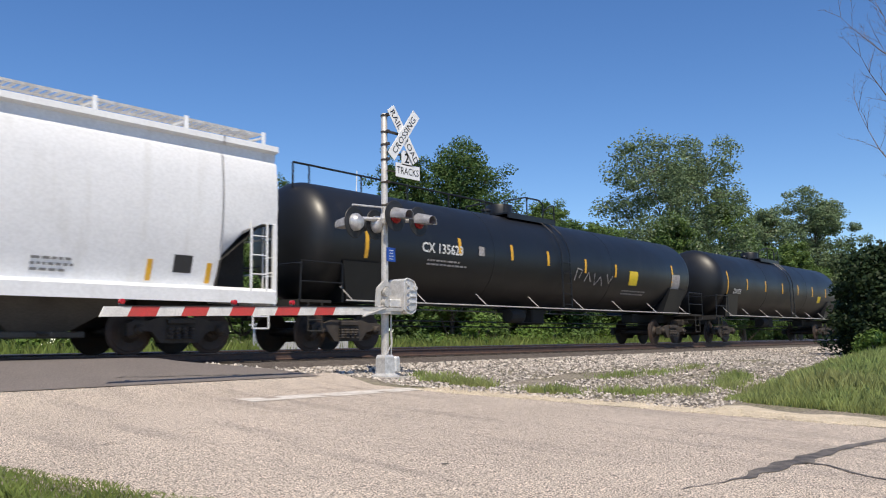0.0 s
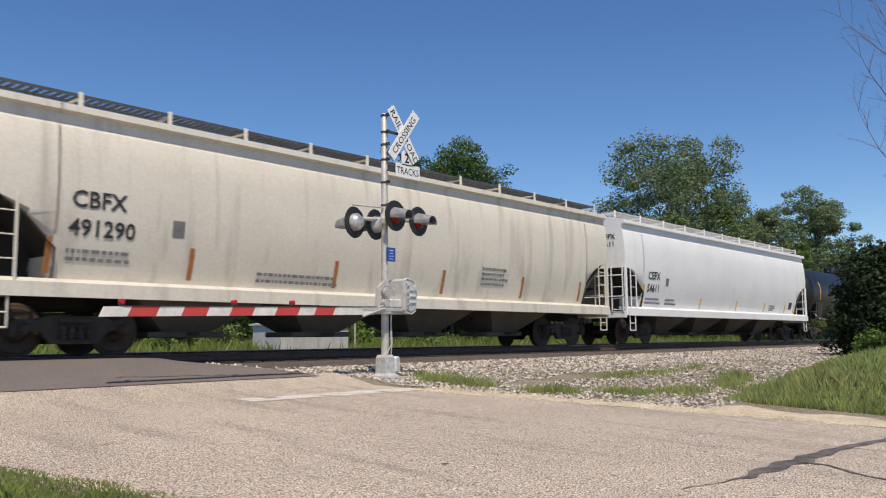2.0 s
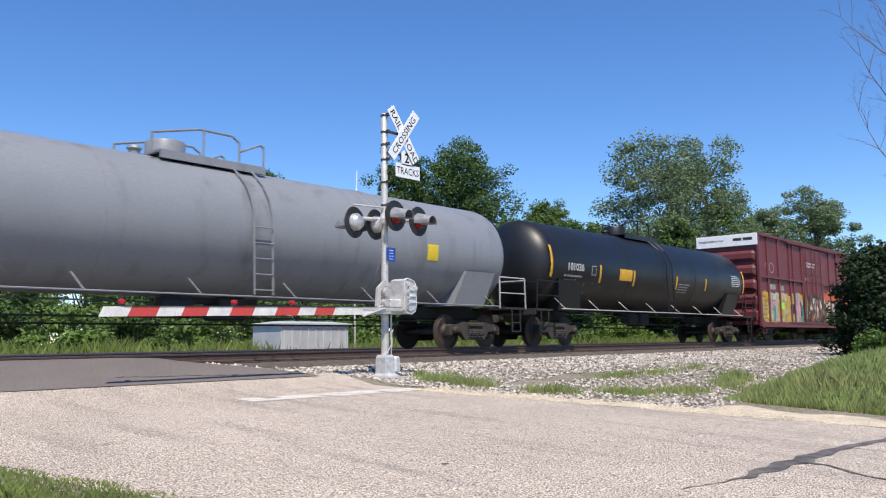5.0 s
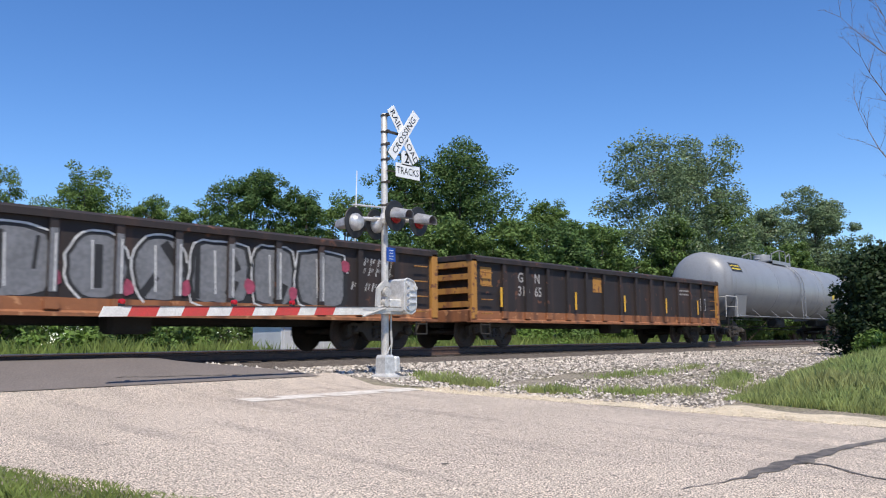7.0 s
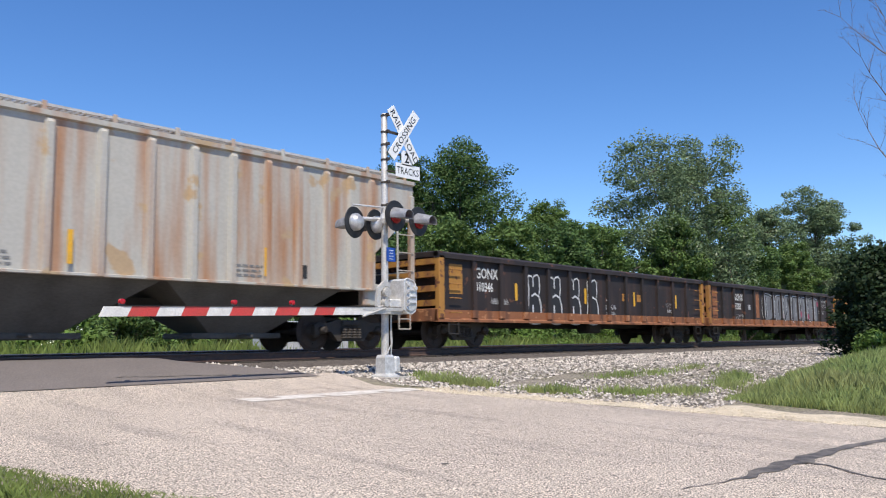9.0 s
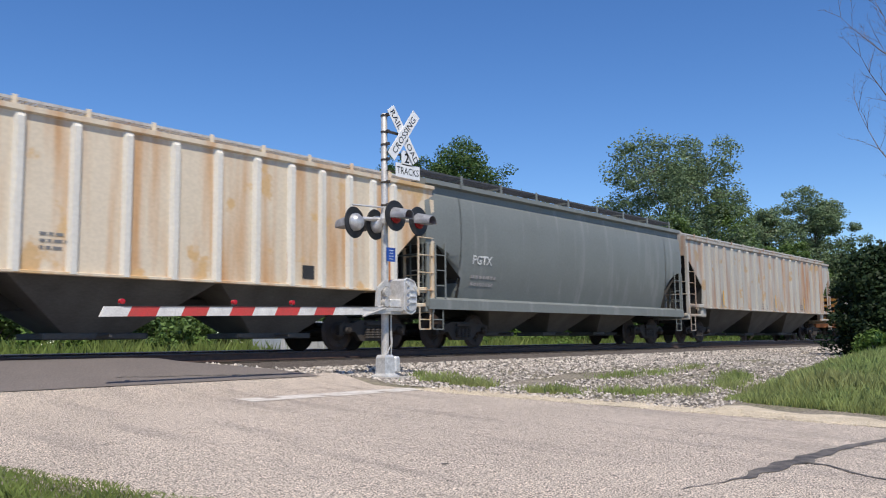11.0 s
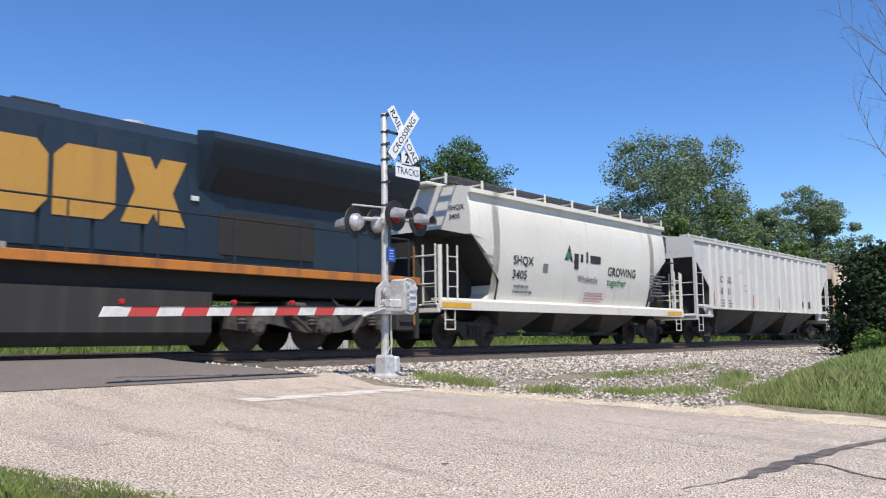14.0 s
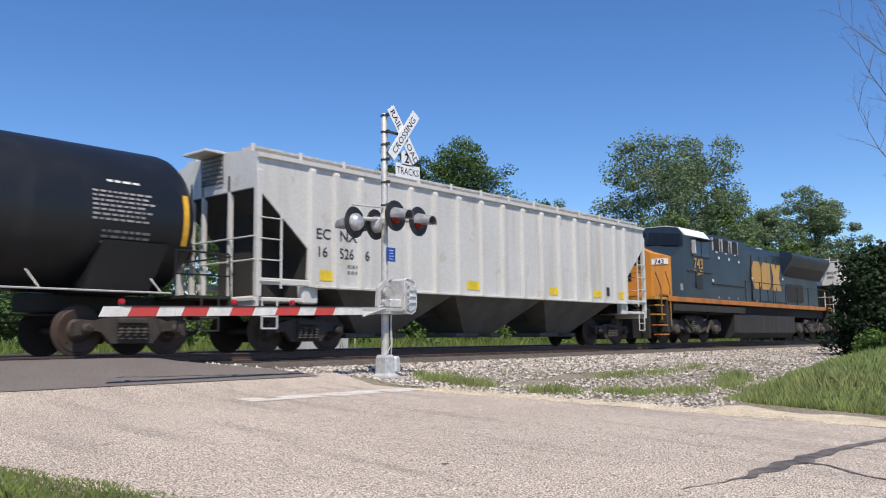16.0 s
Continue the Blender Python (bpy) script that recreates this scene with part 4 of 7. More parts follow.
def curved_hopper(label, x0, x1, paint, sill_paint, bays, board=1.9, end=(0.42, 2.7, 1.42, 1.9), inset=0.0, grating=None):
    """A covered hopper with smooth bowed sides, deep side sills and sloping ends."""
    h = (x1 - x0) / 2
    xt, zt, xm, zm = end
    car = thing("covered_hopper_car", label, "freight car", "cars of the train")
    side = [(-y, z) for z, y in BOW] + [(-1.43, 4.08), (-1.43, 4.26), (-1.56, 4.3), (-1.55, 4.42), (-1.2, 4.52), (-0.6, 4.6)]
    outline = side + [(-y, z) for y, z in reversed(side)]
    rings = []
    for x, f in ((-h + inset, zt + 0.02), (-h + max(xt, inset + 0.05), zt), (-h + (xt + xm) / 2, (zt + zm) / 2 + 0.12), (-h + xm, zm)):
        rings.append([(x, y, z) for y, z in grip(outline, f)])
    body = Shape()
    ring_l = list(rings)
    full = [(y, z) for y, z in outline]
    ring_l.append([(-h + xm - 0.06, y, max(z, 1.55)) for y, z in full])
    ring_l.append([(-h + xm - 0.3 * (zm > 1.92), y, z) for y, z in full])
    ring_r = [[(-x, y, z) for x, y, z in r] for r in reversed(ring_l)]
    # end corners drawn in a little
    ring_l[0] = [(x, y * 0.985, z) for x, y, z in ring_l[0]]
    ring_r[-1] = [(x, y * 0.985, z) for x, y, z in ring_r[-1]]
    body.loft(ring_l + ring_r)
    b = part("body", body, paint, car, "bowed steel hopper body", smooth=28)
    for sgn in (-1, 1):
        part("side_sill", Shape().extrude([(sgn * 1.5, 1.02), (sgn * 1.58, 1.02), (sgn * 1.58, 1.27), (sgn * 1.46, 1.34), (sgn * 1.2, 1.33), (sgn * 1.2, 1.27), (sgn * 1.45, 1.24)], -h + 0.05, h - 0.05), sill_paint, car)
    for e in (-1, 1):
        # slope sheet, end posts and end platform
        xe = e * h
        # black here paints the end's shade; the middle plate is added to fill it
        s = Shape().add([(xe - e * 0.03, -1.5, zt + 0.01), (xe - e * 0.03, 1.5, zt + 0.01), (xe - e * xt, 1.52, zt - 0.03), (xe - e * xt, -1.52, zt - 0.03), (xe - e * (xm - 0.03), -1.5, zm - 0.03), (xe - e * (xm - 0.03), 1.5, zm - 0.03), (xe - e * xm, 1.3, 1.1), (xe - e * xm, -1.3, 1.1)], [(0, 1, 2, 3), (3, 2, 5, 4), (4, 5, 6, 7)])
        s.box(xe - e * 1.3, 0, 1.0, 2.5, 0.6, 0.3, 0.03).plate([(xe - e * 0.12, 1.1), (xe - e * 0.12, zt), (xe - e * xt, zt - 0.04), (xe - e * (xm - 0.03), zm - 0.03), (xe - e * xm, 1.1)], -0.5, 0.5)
        part("slope_sheet", s, UNDER_BLACK, car, "end slope sheet with shade painted in black")
        part("end_platform", Shape().box(xe - e * 0.45, 0, 1.1, 0.9, 2.9, 0.1, 0.02).box(xe - e * 0.04, 0, 1.06, 0.08, 3.0, 0.24, 0.02), sill_paint, car)
        for sgn in (-1, 1):
            part("corner_post", Shape().box(xe - e * 0.06, sgn * 1.5, 1.9, 0.1, 0.08, 1.65, 0.01), paint, car)
            ladder(car, xe - e * 0.5, sgn * 1.56, 1.15, 2.75, paint, 0.2, "x", step=0.4)
            stirrup(car, xe - e * 0.42, sgn * 1.53, paint, 0.5, 1.05)
        ladder(car, xe + e * 0.03, -1.2, 1.15, 2.75, paint, 0.22, "y", step=0.4)
        part("end_rail", Shape().path([(xe + e * 0.05, -1.45, 2.45), (xe + e * 0.05, 1.45, 2.45)], 0.02).path([(xe + e * 0.05, -1.45, 1.7), (xe + e * 0.05, 1.45, 1.7)], 0.018), paint, car)
        coupler(car, xe, e)
        truck(car, xe - e * 2.0)
    part("centre_sill", Shape().box(0, 0, 0.98, 2 * h - 0.4, 0.5, 0.3), UNDER_BLACK, car)
    pitch = (2 * h - 5.6) / bays
    for i in range(bays):
        chute(car, -h + 2.8 + pitch * (i + 0.5), pitch * 0.98, 1.25, 0.45, 1.36, 0.5, UNDER_GREY)
    for e in (-1, 1):
        part("hatch_cover", Shape().box(e * h * 0.46, 0, 4.66, h * 0.82, 0.62, 0.1, 0.03), paint, car)
    for y in (-0.85, 0.85):
        running_board(car, -h + 0.1 + inset * 0.5, h - 0.1 - inset * 0.5, y, 4.74, paint, board, grating=grating)
    MOVERS.append((car, (x0 + x1) / 2))
    return car, h


def ribbed_hopper(label, x0, x1, paint, ribs, rib_paint=None, name="ribbed_hopper_car"):
    """A covered hopper with flat sides, outside posts and open framed ends."""
    h = (x1 - x0) / 2
    car = thing(name, label, "freight car", "cars of the train")
    side = [(-1.3, 1.43), (-1.48, 1.45), (-1.48, 4.12), (-1.55, 4.15), (-1.55, 4.24), (-1.2, 4.33), (-0.5, 4.4)]
    outline = side + [(-y, z) for y, z in reversed(side)]
    left = [[(-h, y, z) for y, z in grip(outline, 3.5)], [(-h + 1.4, y, z) for y, z in grip(outline, 2.28)], [(-h + 1.22, y, z) for y, z in grip(outline, 1.62)], [(-h + 1.5, y, z) for y, z in outline]]
    left[2] = [(-h + 1.405, y, z) for y, z in grip(outline, 1.62)]
    right = [[(-x, y, z) for x, y, z in r] for r in reversed(left)]
    part("body", Shape().loft(left + right), paint, car, "flat-sided steel hopper body", smooth=20)
    n = ribs
    for sgn in (-1, 1):
        for i in range(n):
            u = 2 * i / (n - 1) - 1
            x, y = (h - 1.5) * (u + 0.12 * (u - u ** 3)), sgn * 1.48
            ring = [(x - 0.1, y), (x - 0.055, y + sgn * 0.1), (x + 0.055, y + sgn * 0.1), (x + 0.1, y)]
            part("side_post", Shape().loft([[(px, py, 1.42) for px, py in ring], [(px, py, 4.04) for px, py in ring], [(px, y + (py - y) * 0.2, 4.13) for px, py in ring]]), rib_paint or paint, car)
        part("bottom_flange", Shape().box(0, sgn * 1.5, 1.43, 2 * h - 3.0, 0.12, 0.06, 0.01), paint, car)
    for e in (-1, 1):
        xe = e * h
        # shade under the slope is painted black, with an added plate closing the gap
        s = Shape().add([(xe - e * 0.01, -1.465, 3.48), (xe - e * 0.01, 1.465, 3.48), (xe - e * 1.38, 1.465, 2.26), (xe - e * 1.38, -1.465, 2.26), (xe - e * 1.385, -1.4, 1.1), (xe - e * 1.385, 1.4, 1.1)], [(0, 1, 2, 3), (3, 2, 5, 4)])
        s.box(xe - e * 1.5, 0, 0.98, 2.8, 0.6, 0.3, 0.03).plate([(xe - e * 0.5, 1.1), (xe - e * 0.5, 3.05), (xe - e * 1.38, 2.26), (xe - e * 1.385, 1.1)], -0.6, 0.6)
        part("slope_sheet", s, UNDER_BLACK, car, "end slope sheet with shade painted in black")
        for y in (-1.46, -0.48, 0.52, 0.98, 1.46):
            wide = 0.13 if abs(y) > 1 else 0.1
            part("end_post", Shape().box(xe - e * 0.05, y, 2.52, wide, wide, 2.7, 0.012), paint, car)
        for z in (1.95, 2.45):
            part("end_rail", Shape().path([(xe + e * 0.03, -1.46, z), (xe + e * 0.03, 1.46, z)], 0.018), paint, car)
        part("end_platform", Shape().box(xe - e * 0.6, 0, 1.12, 1.3, 2.96, 0.09, 0.015).box(xe - e * 0.03, 0, 1.06, 0.08, 3.04, 0.26, 0.02).box(xe - e * 0.75, -1.48, 1.5, 1.4, 0.08, 0.14, 0.02).box(xe - e * 0.75, 1.48, 1.5, 1.4, 0.08, 0.14, 0.02), paint, car)
        for sgn in (-1, 1):
            part("jacking_pad", Shape().box(xe - e * 1.5, sgn * 1.36, 1.3, 0.45, 0.2, 0.5, 0.03), paint, car)
            s = Shape().box(xe - e * 0.62, sgn * 1.53, 2.2, 0.05, 0.03, 1.7, 0.005)
            for z in (1.5, 1.95, 2.4, 2.85):
                s.rod((xe - e * 0.05, sgn * 1.54, z), (xe - e * 0.62, sgn * 1.54, z), 0.014, seg=6)
            part("side_ladder", s, paint, car)
            stirrup(car, xe - e * 0.35, sgn * 1.5, paint, 0.5, 1.1)
        part("brake_wheel" if e < 0 else "end_brace", Shape().lathe((xe - 0.12, 0.95, 2.3), (-1, 0, 0), [(0, 0.28), (0.03, 0.28), (0.03, 0.25), (0, 0.25)], 16) if e < 0 else Shape().rod((xe + 0.02, -1.2, 1.3), (xe + 0.02, -0.4, 1.8), 0.02), CAST, car)
        coupler(car, xe, e)
        truck(car, xe - e * 1.75)
    part("centre_sill", Shape().box(0, 0, 0.98, 2 * h - 0.4, 0.5, 0.3), UNDER_BLACK, car)
    pitch = (2 * h - 4.6) / 3
    for i in range(3):
        chute(car, -h + 2.3 + pitch * (i + 0.5), pitch * 0.99, 1.43, 0.42, 1.42, 0.55, UNDER_GREY)
    for e in (-1, 1):
        part("hatch_cover", Shape().box(e * h * 0.46, 0, 4.44, h * 0.8, 0.55, 0.1, 0.03), paint, car)
    # roof walk with edge rail, and the end hatch platform
    running_board(car, -h + 0.05, h - 0.05, -1.05, 4.42, paint, 1.3, 0.34, 0.12, GALV)
    running_board(car, -h + 0.05, h - 0.05, 1.05, 4.42, paint, 1.3, 0.34, 0.12, GALV)
    end = Shape().box(-h - 0.14, 0.15, 4.4, 0.7, 0.9, 0.06, 0.01)
    board = part("end_roof_walk", end, paint, car)
    g = Shape()
    for i in range(9):
        g.rod((-h - 0.05, -0.28 + i * 0.1, 4.35), (-h - 0.02, -0.28 + i * 0.1, 3.72), 0.012, seg=4)
    for i in range(7):
        g.rod((-h - 0.04, -0.28, 3.74 + i * 0.1), (-h - 0.04, 0.52, 3.74 + i * 0.1), 0.012, seg=4)
    part("end_grating", g, HATCH_DARK, car)
    MOVERS.append((car, (x0 + x1) / 2))
    return car, h


TANK_Z, TANK_R = 2.63, 1.45


def tank_skin(z, lift=0.012):
    return -math.sqrt(max(0.01, TANK_R ** 2 - (z - TANK_Z) ** 2)) - lift


def tank_patch(car, name, x, z, w, h, material, label=""):
    """A flat marking laid round the tank's side."""
    s = Shape()
    rows = 5
    for i in range(rows + 1):
        zz = z - h / 2 + h * i / rows
        for xx in (x - w / 2, x + w / 2):
            s.v.append((xx, tank_skin(zz, 0.008), zz))
    s.f = [(2 * i, 2 * i + 1, 2 * i + 3, 2 * i + 2) for i in range(rows)]
    return part(name, s, material, car, label)


def tank_writing(car, text, x, z, size, material, stretch=1.0):
    ob = writing("lettering", text, size, material, car, on_side(x, 0, z), stretch)
    for v in ob.data.vertices:
        v.co.y = tank_skin(v.co.z, 0.014)
    return ob


def tank_lines(car, x, z, w, rows, material, seed, pitch=0.1):
    ob = tiny_lines(car, x, z, w, rows, material, 0.0, pitch, seed)
    for v in ob.data.vertices:
        v.co.y = tank_skin(v.co.z, 0.01 if v.co.y > -0.003 else 0.014)
    return ob


def tank_car(label, x0, x1, paint, stripes=(), marks=True):
    """A tank on stub sills with domed ends, top fittings, ladder and end platforms."""
    h = (x1 - x0) / 2
    car = thing("tank_car", label, "freight car", "cars of the train")
    prof = []
    for i in range(8):
        w = math.pi / 2 * i / 7
        prof.append((-h + 0.75 - 0.75 * math.cos(w), TANK_R * math.sin(w) if i else 0.03))
    prof += [(x, TANK_R) for x in (-h * 0.6, -h * 0.3, 0, h * 0.3, h * 0.6)]
    prof += [(-x, r) for x, r in reversed(prof[:8])]
    part("tank", Shape().lathe((0, 0, TANK_Z), (1, 0, 0), prof, 56), paint, car, "welded cylindrical tank", smooth=40)
    for x in (-h * 0.33, h * 0.33):
        part("weld_band", Shape().lathe((x - 0.02, 0, TANK_Z), (1, 0, 0), [(0, TANK_R - 0.01), (0.005, TANK_R + 0.006), (0.035, TANK_R + 0.006), (0.04, TANK_R - 0.01)], 56), paint, car)
    part("dome_housing", Shape().lathe((-1.15, 0, TANK_Z + TANK_R - 0.05), (0, 0, 1), [(0, 0.42), (0.4, 0.42), (0.43, 0.4), (0.46, 0.2)], 20), paint, car, smooth=40)
    part("vent_valve", Shape().lathe((-1.85, 0, TANK_Z + TANK_R - 0.05), (0, 0, 1), [(0, 0.12), (0.15, 0.12), (0.18, 0.16), (0.24, 0.14)], 12), paint, car)
    part("top_platform", Shape().box(-0.4, 0, TANK_Z + TANK_R + 0.02, 2.6, 1.5, 0.05).box(-0.4, -0.74, TANK_Z + TANK_R - 0.05, 2.6, 0.05, 0.16), paint, car)
    zt = TANK_Z + TANK_R
    for y in (-0.75, 0.75):
        rail = Shape()
        rail.path([(-1.9, y, zt), (-1.9, y, zt + 0.35), (-0.8, y, zt + 0.6), (0.0, y, zt + 0.6), (0.2, y, zt + 0.48), (0.2, y, zt)], 0.026)
        rail.rod((-0.7, y, zt), (-0.7, y, zt + 0.6), 0.024)
        rail.path([(0.2, y, zt + 0.28), (0.75, y, zt + 0.52), (0.85, y, zt + 0.48), (0.85, y, zt - 0.05)], 0.026)
        part("platform_railing", rail, paint, car)
    for sgn in (-1, 1):
        s = Shape()
        for q in (-0.24, 0.24):
            s.path([(0.3 + q, sgn * 0.75, zt - 0.12)] + [(0.3 + q, sgn * (TANK_R * math.cos(w) + 0.08), TANK_Z + TANK_R * math.sin(w) + 0.02) for w in (0.95, 0.7, 0.45, 0.2)] + [(0.3 + q, sgn * 1.55, 1.2)], 0.022)
        rungs(s, 0.3, sgn * 1.56, 1.3, 2.7, 0.33, 0.24, 0.014)
        part("ladder", s, paint, car)
        # long safety rail low along the tank
        s = Shape().path([(-h + 1.0, sgn * 1.53, 1.16), (h - 1.0, sgn * 1.53, 1.16)], 0.018)
        n = 7
        for i in range(n + 1):
            x = -h + 1.2 + (2 * h - 2.4) * i / n
            s.rod((x, sgn * 1.53, 1.16), (x - 0.1, sgn * 1.2, 1.5), 0.013)
        part("handrail", s, GALV if marks else paint, car, "slim steel handrail")
    for e in (-1, 1):
        xe = e * h
        part("stub_sill", Shape().box(xe - e * 1.4, 0, 0.98, 3.6, 0.5, 0.34, 0.03), UNDER_BLACK, car)
        s = Shape().add([(xe - e * q, y, z) for q, y, z in ((1.3, -1.2, 1.15), (2.6, -1.2, 1.15), (2.6, 1.2, 1.15), (1.3, 1.2, 1.15), (1.0, -1.42, 2.1), (2.3, -1.42, 2.1), (2.3, 1.42, 2.1), (1.0, 1.42, 2.1))],
                        [(0, 1, 2, 3), (0, 1, 5, 4), (1, 2, 6, 5), (2, 3, 7, 6), (3, 0, 4, 7)])
        part("saddle", s, paint, car, smooth=20)
        part("end_platform", Shape().box(xe - e * 0.1, 0, 1.12, 1.0, 2.9, 0.06).box(xe + e * 0.38, 0, 1.06, 0.06, 2.95, 0.18), UNDER_BLACK, car)
        for sgn in (-1, 1):
            s = Shape().path([(xe - e * 0.9, sgn * 1.5, 1.1), (xe - e * 0.9, sgn * 1.5, 2.0), (xe + e * 0.32, sgn * 1.5, 2.0), (xe + e * 0.36, sgn * 1.5, 1.1)], 0.02)
            s.path([(xe - e * 0.9, sgn * 1.5, 1.55), (xe + e * 0.35, sgn * 1.5, 1.55)], 0.016)
            part("side_railing", s, paint if marks else GALV, car)
        part("end_railing", Shape().path([(xe + e * 0.36, -1.5, 1.95), (xe + e * 0.36, 1.5, 1.95)], 0.02), paint if marks else GALV, car)
        for sgn in (-1, 1):
            stirrup(car, xe - e * 0.1, sgn * 1.48, UNDER_BLACK, 0.45, 1.1)
        coupler(car, xe + e * 0.1, e)
        truck(car, xe - e * 1.5)
    part("brake_gear", Shape().lathe((-1.5, -0.5, 0.95), (1, 0, 0), [(0, 0.2), (0.1, 0.22), (0.6, 0.22), (0.7, 0.2)], 14).rod((-h + 2, -0.35, 0.75), (h - 2, -0.35, 0.75), 0.02).rod((-h + 2, 0.3, 0.62), (h - 2, 0.3, 0.62), 0.02).box(0.4, 0, 0.95, 0.7, 0.7, 0.5, 0.05).box(0, 0, 1.12, 2.4, 0.25, 0.12), UNDER_BLACK, car)
    for x, z, hh in stripes:
        tank_patch(car, "reflective_stripe", x, z, 0.12, hh, AMBER_TAPE)
    MOVERS.append((car, (x0 + x1) / 2))
    return car, h


def gondola(label, x0, x1, stakes, yellow=False):
    """An open gondola: plate sides on outside stakes, rusted sill, ribbed ends."""
    h = (x1 - x0) / 2
    car = thing("gondola_car", label, "freight car", "cars of the train")
    for sgn in (-1, 1):
        y = sgn * 1.44
        part("side_sheet", Shape().box(0, y, 1.6, 2 * h - 0.1, 0.03, 1.6), GON_BROWN, car)
        part("top_chord", Shape().extrude([(y - sgn * 0.08, 2.38), (y + sgn * 0.12, 2.38), (y + sgn * 0.12, 2.5), (y + sgn * 0.02, 2.56), (y - sgn * 0.08, 2.56)], -h, h), GON_BROWN, car, "dented top chord")
        part("side_sill", Shape().extrude([(y - sgn * 0.06, 0.7), (y + sgn * 0.1, 0.7), (y + sgn * 0.1, 0.76), (y + sgn * 0.03, 0.8), (y + sgn * 0.03, 1.02), (y - sgn * 0.02, 1.02)], -h, h), GON_RUST, car, "orange rusted side sill")
        for i in range(stakes):
            x = -h + 1.54 + (2 * h - 3.08) * i / (stakes - 1)
            s = Shape().extrude([(y, 1.02), (y + sgn * 0.1, 1.02), (y + sgn * 0.1, 2.38), (y, 2.38)], x - 0.075, x + 0.075)
            st = part("stake", s, GON_BROWN, car)
            part("stake_foot", Shape().extrude([(y, 0.78), (y + sgn * 0.105, 0.82), (y + sgn * 0.105, 1.02), (y, 1.02)], x - 0.13, x + 0.13), GON_RUST, st, "rusted stake pocket")
    for e in (-1, 1):
        xe = e * (h - 0.12)
        part("end_wall", Shape().box(xe - e * 0.12, 0, 1.64, 0.04, 2.9, 1.68), GON_BROWN, car)
        for z in (1.2, 1.58, 1.96, 2.3):
            part("end_rib", Shape().extrude([(-1.46, z - 0.08), (1.46, z - 0.08), (1.46, z + 0.08), (-1.46, z + 0.08)], min(xe - e * 0.1, xe + e * 0.1), max(xe - e * 0.1, xe + e * 0.1)), GON_YELLOW if yellow else GON_RUST, car)
        part("end_chord", Shape().box(xe, 0, 2.48, 0.24, 3.1, 0.16, 0.02), GON_BROWN, car)
        part("end_sill", Shape().box(xe, 0, 0.88, 0.24, 3.05, 0.34, 0.02), GON_RUST, car)
        for sgn in (-1, 1):
            part("corner_post", Shape().box(xe, sgn * 1.48, 1.62, 0.22, 0.16, 1.66, 0.015), GON_YELLOW, car, "rusty yellow corner post")
            for z in (0.95, 1.33, 1.71, 2.09):
                part("grab_iron", Shape().rod((xe - e * 0.79, sgn * 1.56, z), (xe - e * 0.31, sgn * 1.56, z), 0.016, seg=6), GON_YELLOW, car)
            stirrup(car, xe - e * 0.5, sgn * 1.52, UNDER_BLACK, 0.38, 0.75)
        coupler(car, e * h, e)
        truck(car, e * (h - 1.6))
    part("floor", Shape().box(0, 0, 0.9, 2 * h - 0.3, 2.86, 0.1), GON_RUST, car)
    part("centre_sill", Shape().box(0, 0, 0.72, 2 * h - 0.6, 0.5, 0.26).box(0.6, -0.7, 0.6, 0.9, 0.5, 0.4, 0.08).rod((-h + 2, 0.4, 0.6), (h - 2, 0.4, 0.6), 0.025), UNDER_BLACK, car)
    MOVERS.append((car, (x0 + x1) / 2))
    return car, h


def blob(cx, cz, w, hgt, rng, n=16, square=3.2, rough=0.1):
    pts = []
    for i in range(n):
        a = 2 * math.pi * i / n
        c, s_ = math.cos(a), math.sin(a)
        r = (abs(c) ** square + abs(s_) ** square) ** (-1 / square) * (1 + rng.uniform(-rough, rough))
        pts.append((cx + w / 2 * c * r, cz + hgt / 2 * s_ * r))
    return pts


def flat(points, y, thick=0.003):
    return Shape().plate(points, y - thick, y)


def stroke(points, width, y):
    """A sprayed line along points of (x, z)."""
    s = Shape()
    for i, (px, pz) in enumerate(points):
        (ax, az), (bx, bz) = points[max(0, i - 1)], points[min(len(points) - 1, i + 1)]
        l = math.hypot(bx - ax, bz - az) or 1e-6
        nx, nz = -(bz - az) / l * width / 2, (bx - ax) / l * width / 2
        s.v += [(px + nx, y, pz + nz), (px - nx, y, pz - nz)]
    s.f = [(2 * i, 2 * i + 1, 2 * i + 3, 2 * i + 2) for i in range(len(points) - 1)]
    return s


